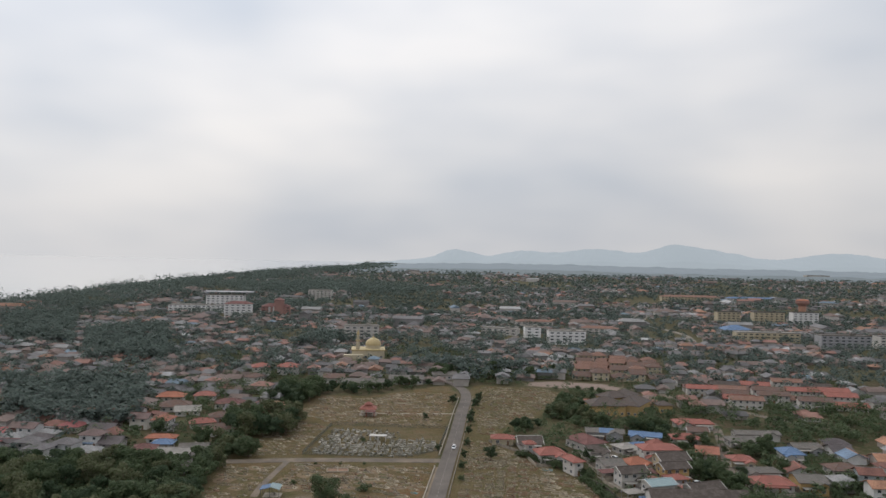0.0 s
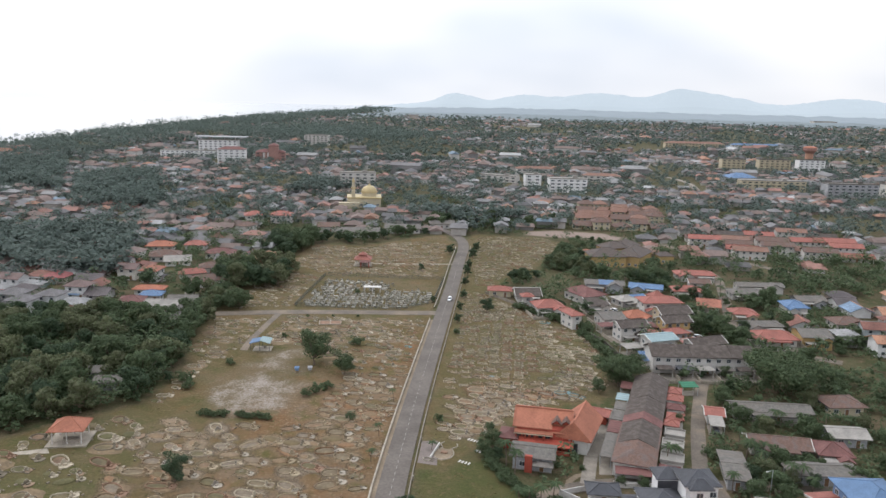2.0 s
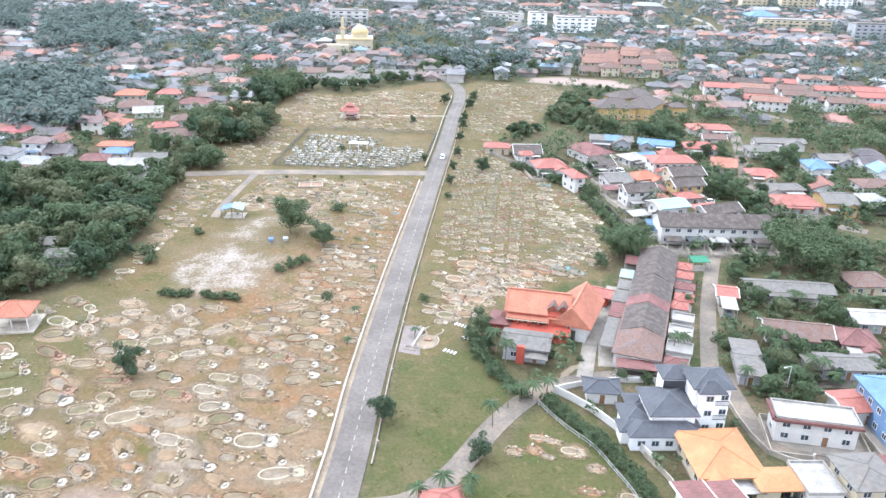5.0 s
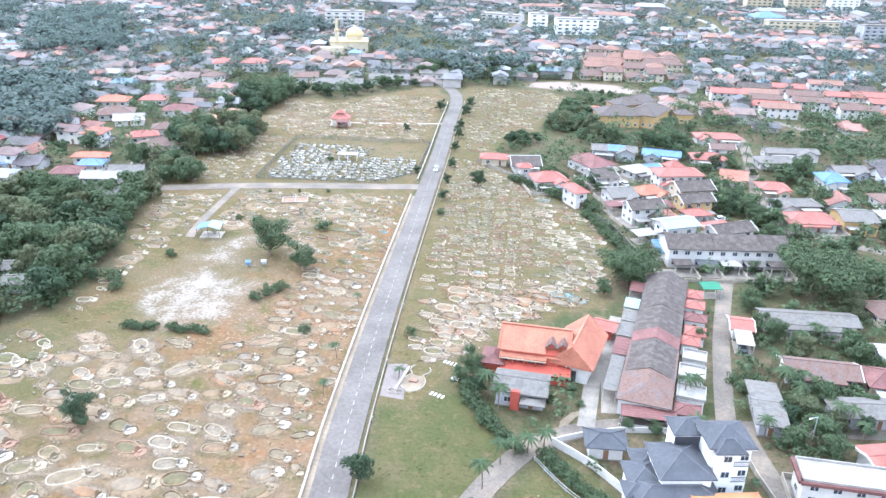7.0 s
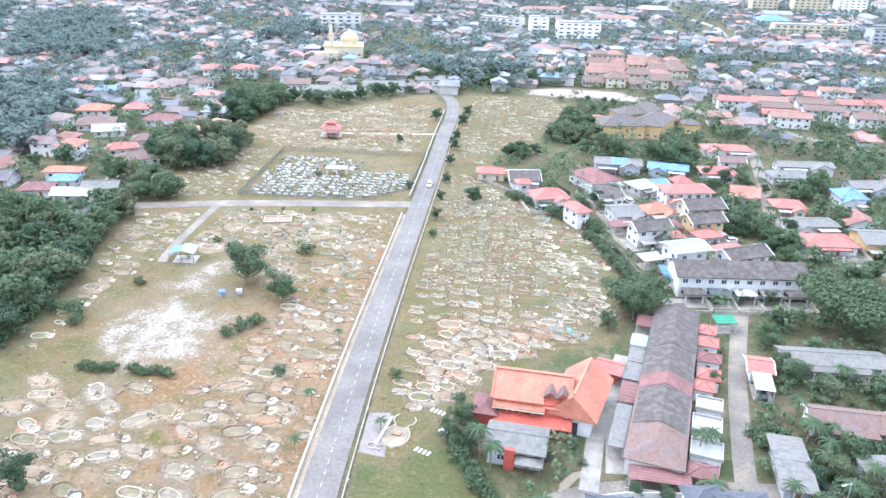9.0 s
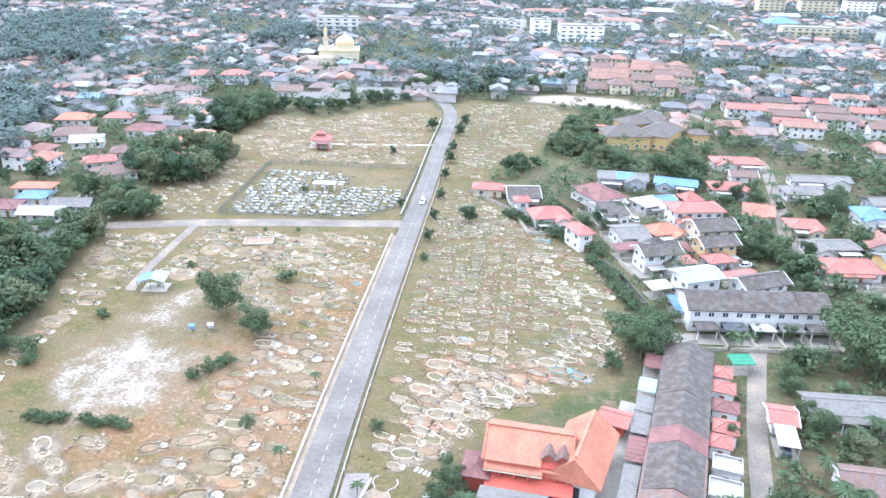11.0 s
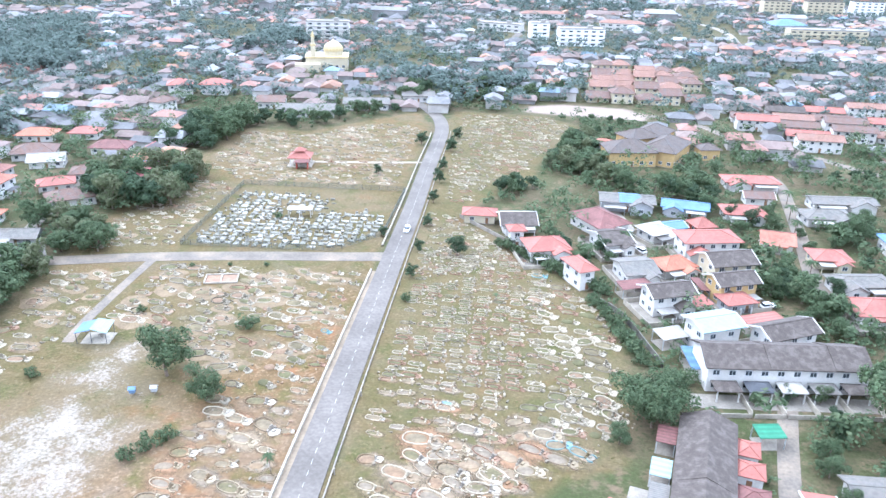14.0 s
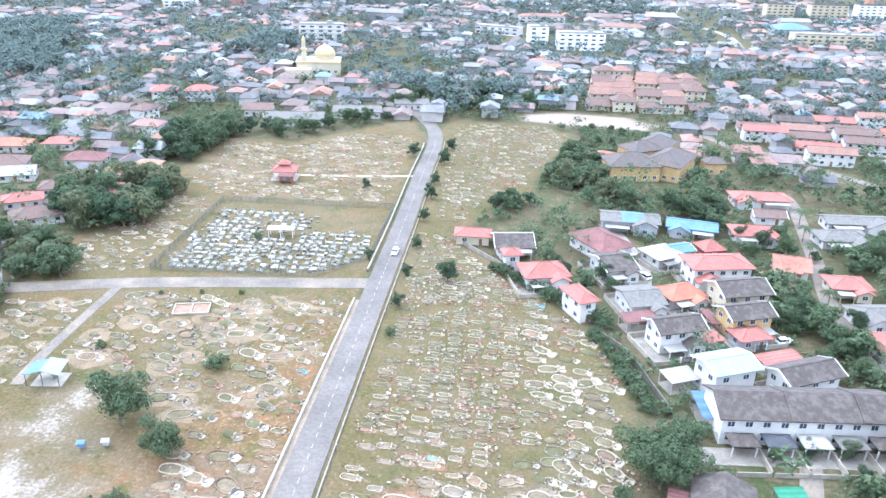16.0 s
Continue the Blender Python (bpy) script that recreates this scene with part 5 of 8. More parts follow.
part("roof_plate", box(4, -1, 26.5, 66, 20, 0.9), WALL["grey"], tower_hotel, "thin wide blue-grey roof plate")
for px_ in (-22, -8, 8, 22):
    part("post", cyl(px_, -4, 22.3, 0.6, 0.6, 4.4, 8), WALL["white"], tower_hotel)
block(-380, 636, 8, 80, 16, 3, "bright", "pale", "long white hotel podium", "hotel")
block(-312, 590, 14, 34, 16, 5, "bright", "maroon", "white block with a dull red hipped roof", pitched=True)
red_block = block(-268, 606, 14, 36, 18, 4, "pink", "maroon", "faded red stepped block with white bays", pitched=True)
part("centre_tower", box(4, -2, -0.1, 12, 16, 21), WALL["pink"], red_block)
part("centre_roof", moved(hip(12, 16, 20.9, 3.0, 0.5), 4, -2), ROOF["maroon"], red_block)
for px_ in (-8, -2.6):
    part("bay", box(px_, -9.2, -0.1, 2.6, 0.8, 12.6), white_paint, red_block)
block(383, 1129, 2, 110, 16, 3, "cream", "estate", "long institution with a faded orange roof", pitched=True)
block(520, 1180, 2, 110, 14, 2, "white", "blue", "long hall with a blue-grey roof", pitched=True)
block(-118, 392, 10, 34, 12, 4, "white", "pale", "white four-storey block among trees")
block(-287, 935, 0, 40, 16, 5, "white", "pale", "white block near the wooded ridge")
block(1318, 2860, 0, 90, 40, 5, "white", "pale", "far white domed building")
block(286, 532, 10, 32, 24, 2, "grey", "blue", "hall with a rounded blue roof", pitched=True)
block(60, 560, 10, 44, 12, 2, "white", "estate", "long row with a faded orange roof", pitched=True)
block(130, 500, -6, 40, 12, 2, "white", "estate", "long row with a faded orange roof", pitched=True)
for fx_, fy_, fw, fd, tl in ((-70, 131, 26, 12, "grey"), (-44, 150, 22, 11, "grey"), (-92, 146, 13, 12, "rust"), (-20, 172, 16, 9, "grey"), (4, 185, 12, 9, "red")):
    house(fx_, fy_, 8, fw, fd, 1, "gable", tl, "white", "low building with a " + {"grey": "grey sheet", "rust": "weathered red", "red": "red"}[tl] + " roof beside the cemetery", 0.3, group="houses north of the cemetery", floor=3.4)
tower = thing("water_tower", 441, 739, 0, 0, "orange-brown concrete water tower", "water tower")
part("shaft", cyl(0, 0, -0.2, 5.5, 5.0, 22, 14), surface("tower_clay", (0.36, 0.2, 0.14), 0.15, 0.2, 1.5), tower)
part("tank", merge(cyl(0, 0, 21.8, 5.2, 9.0, 4, 16), cyl(0, 0, 25.8, 9.0, 9.0, 3.5, 16)), WALL["pink"], tower)
part("tank_roof", dome(0, 0, 29.3, 9.2, 9.2, 2.2, 16, 3), ROOF["orange"], tower)

# the yellow-walled hall with wide brown roofs
for hx, hy, hw, hd, rr, fl in ((77, 74, 19, 14, 8, 5.6), (93, 80, 22, 14, 62, 5.8), (91, 103, 20, 13, 58, 5.2), (83, 90, 14, 11, 30, 7.0), (111, 84, 8, 7, 10, 4.4)):
    house(hx, hy, rr, hw, hd, 1, "hip", "old", "yellow", "yellow school hall with a wide weathered brown roof", 0.5, group="yellow school halls", floor=fl, name="school_hall", sides="sewn", over=0.7)

# rows of the orange-roofed estate
est = random.Random(3)
for r in range(6):
    for c in range(5):
        if est.random() < 0.12:
            continue
        tl = est.choice(("estate", "rust", "estate", "estate", "rust"))
        house(77 + c * 12.8 + r * 2.2 + est.uniform(-1, 1), 188 + r * 18 + est.uniform(-2, 2), 4 + est.uniform(-4, 4), est.uniform(10, 12.6), 9.5, est.choice((1, 2)), est.choice(("hip", "gable")), tl, "cream", "estate house with a tiled " + {"rust": "weathered red-brown", "orange": "orange", "estate": "faded orange"}[tl] + " roof", 0.5, group="orange-roofed estate houses", name="estate_house", sides="s", far=True)
for r in range(5):
    for c in range(5):
        if est.random() < 0.1:
            continue
        tl = est.choice(("red", "estate", "rust", "rust", "brown"))
        hx_, hy_ = 142 + c * 20.5 + r * 2 + est.uniform(-1, 1), 104 + r * 17 + c * 1.0 + est.uniform(-1, 1)
        if min(float(np.min(np.hypot(*(np.array(l_).T - np.array([[hx_], [hy_]]))))) for l_, w_ in LANES) < 10:
            continue
        house(hx_, hy_, -5 + est.uniform(-2, 2), 18, 7.6, est.choice((1, 2)), "gable", tl, "white", "row of joined houses with a " + {"red": "red", "estate": "faded orange", "rust": "weathered red", "brown": "dark brown"}[tl] + " roof", 0.42, group="red-roofed rows east of the town", name="estate_house", sides="s", far=True)
for hx, hy, hw, hd, rr, st, tl, wl_, lb in (
        (-133, -43, 9, 7, 10, 1, "maroon", "white", "house with a dull red roof"), (-118, -46, 13, 6, 6, 1, "pale", "white", "white house with a pale flat roof"),
        (-129, -33, 8, 6, 8, 1, "blue", "white", "house with a pale blue roof"), (-134, -24, 12, 5, 8, 1, "orange", "white", "long house with an orange roof"),
        (-110, -64, 11, 7, 14, 1, "grey", "grey", "house with a grey sheet roof"), (-104, -50, 9, 7, 30, 1, "grey", "grey", "house with a grey sheet roof"),
        (-113, -38, 11, 6, 10, 1, "grey", "grey", "house with a grey sheet roof"), (-128, 8, 11, 7, 30, 1, "red", "white", "house with a red roof"),
        (-116, -4, 14, 9, 35, 1, "rust", "white", "house with a weathered brown roof"), (-124, 22, 10, 8, 20, 1, "rust", "white", "house with a weathered brown roof"),
        (-157, 44, 15, 11, 20, 1, "rust", "white", "house with a weathered brown roof"), (-146, 34, 12, 8, 20, 1, "pale", "white", "house with a pale striped roof"),
        (-131, 55, 14, 9, 5, 1, "maroon", "white", "white house with a dull red roof"), (-170, 68, 14, 9, 10, 1, "orange", "white", "house with an orange roof"),
        (-152, 74, 11, 8, 8, 1, "red", "white", "house with a faded red roof"), (-140, 125, 10, 8, 70, 2, "rust", "white", "tall house with a red-brown roof"),
        (-148, 166, 12, 10, 20, 2, "red", "white", "house with a red roof"), (-130, 170, 14, 10, 5, 2, "red", "white", "white house with a salmon red roof")):
    house(hx, hy, rr, hw, hd, st, "hip" if tl not in ("pale", "grey") else "gable", tl, wl_, lb + " among trees", 0.45, group="houses west of the cemetery", sides="se", far=True)


# ---- graves ----
def horseshoe(L, W, wide, tall, open_angle=34, n=20, arms=True, square=1.0):
    """A low raised rim: an open oval with two arms that reach round the forecourt."""
    pts = []
    for i in range(n):
        a = radians(open_angle + (360 - 2 * open_angle) * i / (n - 1))
        pts.append((L * math.copysign(abs(math.cos(a)) ** square, math.cos(a)), W * math.copysign(abs(math.sin(a)) ** square, math.sin(a))))
    if arms:
        reach = [(L * 1.05, W * 0.5), (L * 1.05 + W * 0.35, W * 0.82), (L * 1.05 + W * 0.8, W * 0.9), (L * 1.05 + W * 1.2, W * 0.66)]
        pts = reach[::-1] + pts + [(x, -y) for x, y in reach]
    line = [np.array(p) for p in pts]
    a, b = offset(line, -wide / 2), offset(line, wide / 2)
    a2, b2 = offset(line, -wide / 4), offset(line, wide / 4)
    k = len(line)
    v = [(*p, -0.05) for p in a] + [(*p, tall) for p in a2] + [(*p, tall) for p in b2] + [(*p, -0.05) for p in b]
    f = []
    for i in range(k - 1):
        f += [(i, i + 1, k + i + 1, k + i), (k + i, k + i + 1, 2 * k + i + 1, 2 * k + i), (2 * k + i, 2 * k + i + 1, 3 * k + i + 1, 3 * k + i)]
    return v, f


def fan(L, W, r, tall=0.12, n=12):
    """The forecourt: a rounded slab, uneven at its edge, in front of the headstone."""
    pts = [(L * 1.06, -W * 0.45)] + [(L * 1.06 + W * (0.42 + 0.72 * math.sin(a)) * k, -W * 0.8 * math.cos(a) * k) for a, k in ((math.pi * i / (n - 1), r.uniform(0.86, 1.06)) for i in range(n))] + [(L * 1.06, W * 0.45)]
    m = len(pts)
    return [(x, y, tall) for x, y in pts] + [(x, y, -0.05) for x, y in pts], [tuple(range(m))] + [(i, m + i, m + (i + 1) % m, (i + 1) % m) for i in range(m)]


def blot(rx, ry, z, seed, n=18):
    r = random.Random(seed)
    v = [(rx * k * math.cos(a), ry * k * math.sin(a), z) for a, k in ((6.283 * i / n, r.uniform(0.82, 1.15)) for i in range(n))]
    v += [(x * 1.12, y * 1.12, -0.08) for x, y, _ in v]
    return v, [tuple(range(n))] + [(i, n + i, n + (i + 1) % n, (i + 1) % n) for i in range(n)]


def soft_patch(rx, ry, seed, n=18):
    """A low spread of soil that is full in its middle and frays out at its edge."""
    r = random.Random(seed)
    ring = [(r.uniform(0.85, 1.15), 6.283 * i / n) for i in range(n)]
    v = [(0.7, 0, 0.06)] + [(0.7 + rx * k * q * math.cos(a), ry * k * q * math.sin(a), z) for q, z in ((0.55, 0.05), (1.0, 0.02)) for k, a in ring]
    f = [(0, 1 + i, 1 + (i + 1) % n) for i in range(n)] + [(1 + i, 1 + n + i, 1 + n + (i + 1) % n, 1 + (i + 1) % n) for i in range(n)]
    me = mesh_of("apron", (v, f), apron_soil)
    at = me.attributes.new("cover", "FLOAT", "POINT")
    at.data.foreach_set("value", [1.0] + [0.6] * n + [0.0] * n)
    return me


def grave_parts(seed, rim, slim=False):
    r = random.Random(seed)
    L, W = (r.uniform(1.25, 1.5), r.uniform(0.6, 0.72)) if slim else (r.uniform(1.2, 1.8), r.uniform(0.85, 1.15))
    bare = seed % 3 == 2 and rim is rim_paint and not slim
    ghost = seed % 3 == 1 and rim is rim_paint
    edge = soil_pad if ghost else rim
    out = [] if bare else [("rim", mesh_of("rim", horseshoe(L, W, r.uniform(0.12, 0.2), r.uniform(0.1, 0.24), r.uniform(26, 46), 20, not slim, 0.6 if slim else r.uniform(0.75, 1.0)), edge))]
    out += [("mound", mesh_of("mound", dome(-0.05, 0, -0.03, L * 0.9, W * 0.88, r.uniform(0.22, 0.4) if bare else r.uniform(0.12, 0.3), 12, 3), soil_pad if bare else grave_fill)),
            ("headstone", mesh_of("headstone", merge(box(L * 0.98, 0, -0.05, 0.2, W * 0.7, 0.62), box(L * 0.98, 0, 0.57, 0.18, W * 0.42, 0.24), box(L * 0.98, W * 0.52, -0.05, 0.3, W * 0.26, 0.4), box(L * 0.98, -W * 0.52, -0.05, 0.3, W * 0.26, 0.4)), rim_white if slim else rim if r.random() < 0.6 else r.choice((concrete, soil_pad)))),
            ("forecourt", mesh_of("forecourt", merge(fan(L, W * r.uniform(0.85, 1.1), r), box(L * 1.06 + 0.35, 0, 0.1, 0.3, W * 0.5, 0.24)), rim if r.random() < 0.5 and not ghost else r.choice((pale_concrete, soil_pad, rim_paint))))]
    if r.random() < 0.92:
        out.append(("apron", soft_patch(L * r.uniform(1.7, 2.8), W * r.uniform(1.9, 3.2), seed)))
    return out


GRAVES = {"cement": [grave_parts(100 + i, rim_paint) for i in range(15)], "white": [grave_parts(130 + i, rim_white) for i in range(7)], "terracotta": [grave_parts(150 + i, rim_terracotta) for i in range(4)], "cyan": [grave_parts(160 + i, rim_cyan) for i in range(2)]}
GRAVES.update({"row_cement": [grave_parts(200 + i, rim_paint, True) for i in range(6)], "row_white": [grave_parts(220 + i, rim_white, True) for i in range(3)], "row_terracotta": [grave_parts(230 + i, rim_terracotta, True) for i in range(3)]})
GRAVE_LABEL = {"row_cement": "narrow weathered cement grave in a close row", "row_white": "narrow whitewashed grave in a close row", "row_terracotta": "narrow terracotta-edged grave in a close row", "cement": "weathered cement grave with a horseshoe rim and round forecourt", "white": "whitewashed grave with a horseshoe rim and round forecourt", "terracotta": "terracotta-coloured grave with a low horseshoe rim", "cyan": "pale blue painted grave with a horseshoe rim"}
gr = random.Random(77)
grave_spots = []


def spread(poly, gap, size, tilt, weights, skip=None, tries=9000):
    """Graves scattered in a polygon, none nearer than gap."""
    px, py = [p[0] for p in poly], [p[1] for p in poly]
    mine = []
    qx = np.array([gr.uniform(min(px), max(px)) for _ in range(tries)])
    qy = np.array([gr.uniform(min(py), max(py)) for _ in range(tries)])
    ok = distance(poly, qx, qy) < -1.5
    if skip:
        for s, m in skip:
            ok &= distance(s, qx, qy) > m
    for x, y, good in zip(qx, qy, ok):
        g = gap * (0.85 + 0.5 * abs(noise.noise((x * 0.05, y * 0.05, 1.0))))
        if good and all((x - a) ** 2 + ((y - b) * 1.35) ** 2 > g * g for a, b, *_ in mine):
            mine.append((x, y, gr.gauss(*tilt), gr.uniform(*size) if not -16 < x < 8 else size[0] * 0.85, gr.choices(("cement", "white", "terracotta", "cyan"), weights)[0]))
    grave_spots.extend(mine)


CLEAR = [(-80, -84), (-58, -80), (-46, -88), (-36, -100), (-33, -124), (-38, -143), (-66, -146), (-78, -140), (-76, -118)]
spread([(-10.5, -240), (-10.5, -144), (-40, -146), (-66, -148), (-84, -146), (-98, -158), (-112, -172), (-120, -240)], 6.3, (1.1, 1.95), (-10, 20), (13, 4, 0.8, 0.12), [([(-97, -170), (-84, -170), (-84, -157), (-97, -157)], 1)])
spread([(-10.5, -144), (-10.5, -44), (-68, -47), (-69, -80), (-56, -80), (-34, -100), (-33, -143)], 5.1, (0.95, 1.5), (-12, 16), (13, 3, 1, 0.12), [(CLEAR, 0.5), ([(-52, -60), (-42, -60), (-42, -48), (-52, -48)], 0)])
spread([(-74, -52), (-94, -54), (-90, -84), (-82, -112), (-83, -138), (-77, -138), (-77, -112), (-73, -90)], 5.2, (0.8, 1.35), (-10, 16), (12, 4, 1, 0))
spread([(37, -112), (51, -114), (53, -88), (52, -58), (34, -32), (33, -62), (36, -90)], 5.0, (0.95, 1.5), (-18, 14), (6, 8, 2, 0.6))
spread([(2, -146), (2, -122), (14, -112), (22, -120), (30, -124), (20, -138), (13, -150)], 5.0, (1.2, 1.7), (-20, 14), (4, 10, 1, 0.2))
spread([(3, -152), (3, -146), (13, -150), (11, -154)], 5.0, (0.9, 1.3), (-15, 14), (6, 5, 1, 0))
for x_, y_, k_ in ((24.2, -197.3, "terracotta"), (28.2, -196.3, "terracotta"), (31.7, -193.5, "white"), (34.9, -196.2, "white"), (38.9, -200.5, "terracotta"), (37.2, -206.8, "terracotta"), (37.4, -210.1, "cement"), (33.3, -210.2, "white"), (44.4, -207.8, "white"), (28.9, -192.8, "white"), (28.0, -216.6, "cement"), (30.5, -198.0, "cement")):
    grave_spots.append((x_, y_, gr.gauss(-8, 12), 1.0 if x_ in (34.9, 44.4) else 0.7, k_))
spread([(14, -124), (22, -133), (40, -121), (50, -115), (50, -98), (36, -100), (16, -110)], 4.9, (0.95, 1.5), (-16, 16), (8, 6, 2, 0.5))
# dense rows in the middle of the east field
for c in range(8):
    x0 = 4.4 + 4.35 * c
    for r_ in range(46):
        y = -128 + 2.25 * r_ + gr.uniform(-0.35, 0.35)
        x = x0 + 0.03 * (y + 80) + gr.uniform(-0.5, 0.5)
        if gr.random() > (0.62 if c < 3 else 0.86) or inside(FIELD_EAST, x, y) > -3 or (c > 5 and y < -98) or (c < 4 and y < -116) or any((x - q[0]) ** 2 + (y - q[1]) ** 2 < 7 for q in grave_spots[-160:] if "row" not in q[4]):
            continue
        grave_spots.append((x, y, gr.gauss(-7, 4), gr.uniform(0.85, 1.12), gr.choices(("row_cement", "row_white", "row_terracotta"), (11, 3, 9 if c in (4, 5, 6) else 1))[0]))
# fainter, older graves to the north
spread([(-12, 28), (-12, 116), (-36, 120), (-62, 96), (-90, 96), (-90, 44), (-70, 28)], 4.8, (0.75, 1.15), (-8, 20), (10, 4, 1, 0), [([(-60, 42), (-44, 42), (-44, 58), (-60, 58)], 0)])
spread([(4, 16), (4, 146), (46, 146), (58, 128), (48, 98), (38, 66), (33, 44), (24, 44), (14, 14)], 4.4, (0.7, 1.1), (-8, 20), (10, 5, 3, 0))
spread([(-92, -40), (-96, -14), (-84, 26), (-70, 26), (-70, -34)], 5.2, (0.8, 1.2), (-8, 20), (10, 4, 1, 0))
spread([(2, -46), (2, 6), (10, 4), (30, -28), (32, -40)], 4.2, (0.7, 1.0), (-8, 16), (10, 4, 2, 0))
WALKED = sorted(grave_spots, key=lambda s: (s[1] > -120) * 30 + math.hypot(s[0] - 5, (s[1] + 160) * 0.8))
for x, y, a, s, kind in WALKED[:250]:
    g = thing("grave", x, y, 0, 0, GRAVE_LABEL[kind], "grave", "graves of the cemetery")
    g.matrix_basis = pose(x, y, 0, 0, 0, a) @ Matrix.Diagonal((s, s * gr.uniform(0.85, 1.1), s, 1))
    for nm, me in gr.choice(GRAVES[kind]):
        part(nm, me, None, g)


def joined_graves(spots):
    """The graves past those: the same shapes joined by kind of piece."""
    rows = {}
    shapes = {}
    for kind, sets in GRAVES.items():
        for i, st in enumerate(sets):
            shapes[kind, i] = [(nm, np.array([v.co[:] for v in me.vertices]), [tuple(p.vertices) for p in me.polygons]) for nm, me in st]
    for x, y, a, s, kind in spots:
        st = shapes[kind, gr.randrange(len(GRAVES[kind]))]
        c, k = math.cos(radians(a)) * s, math.sin(radians(a)) * s
        for nm, v, f in st:
            if nm == "apron" and (x > -9 or gr.random() < 0.75):
                continue
            key = "fill" if nm == "mound" else "soil" if nm == "apron" else kind.replace("row_", "")
            vs, fs = rows.setdefault(key, ([], []))
            o = len(vs)
            vs += [(x + c * p[0] - k * p[1], y + k * p[0] + c * p[1], p[2] * s) for p in v]
            fs += [tuple(i + o for i in q) for q in f]
    mats = {"fill": surface("old_grave_fill", (0.2, 0.19, 0.12), 0.3, 0.3, 2, 0.95, island=True, palette=[(4, (0.095, 0.086, 0.04)), (3, (0.125, 0.1, 0.056)), (1, (0.16, 0.105, 0.066))]),
            "soil": surface("old_grave_soil", (0.16, 0.115, 0.068), 0.3, 0.3, 2, 0.95),
            "cement": surface("old_grave_cement", (0.4, 0.38, 0.33), 0.25, 0.5, 3, 0.85, island=True, palette=[(4, (0.3, 0.258, 0.192)), (4, (0.24, 0.204, 0.15)), (3, (0.165, 0.138, 0.1)), (1.5, (0.22, 0.152, 0.1))]),
            "white": rim_white, "terracotta": rim_terracotta, "cyan": rim_cyan}
    words = {"fill": "low earth mounds of the further graves", "soil": "bare soil round the further graves", "cement": "weathered cement rims and slabs of the further graves", "white": "whitewashed rims of the further graves", "terracotta": "terracotta rims of the further graves", "cyan": "blue painted rims of the further graves"}
    for key, geo in rows.items():
        tagged(new("further_graves", mesh_of("further_graves", geo, mats[key])), words[key], "graves", kind="stuff")


joined_graves(WALKED[250:])


def rubble():
    """Small loose stones, vases and broken cement round the graves."""
    r = random.Random(88)
    v, f = [], []
    for x, y, a, s, kind in grave_spots:
        for _ in range(r.randint(2, 6)):
            d, b = r.uniform(1.0, 3.4) * s, r.uniform(0, 6.283)
            k = r.uniform(0.12, 0.42)
            gv, gf = moved(box(0, 0, -0.05, k * r.uniform(0.7, 2.4), k, k * r.uniform(0.7, 1.3)), x + 1.2 * s + d * math.cos(b), y + d * 0.7 * math.sin(b), 0, r.uniform(0, 180))
            o = len(v)
            v += gv
            f += [tuple(i + o for i in q) for q in gf[1:]]
    tagged(new("grave_stones", mesh_of("grave_stones", (v, f), surface("loose_stone", (0.4, 0.37, 0.32), 0.25, 0.5, 4, 0.9, bump=0, island=True, palette=[(3, (0.31, 0.265, 0.2)), (4, (0.22, 0.18, 0.13)), (2, (0.16, 0.135, 0.1)), (1, (0.23, 0.15, 0.1))]))),
           "loose stones and offering blocks round the graves", "stones", kind="stuff")


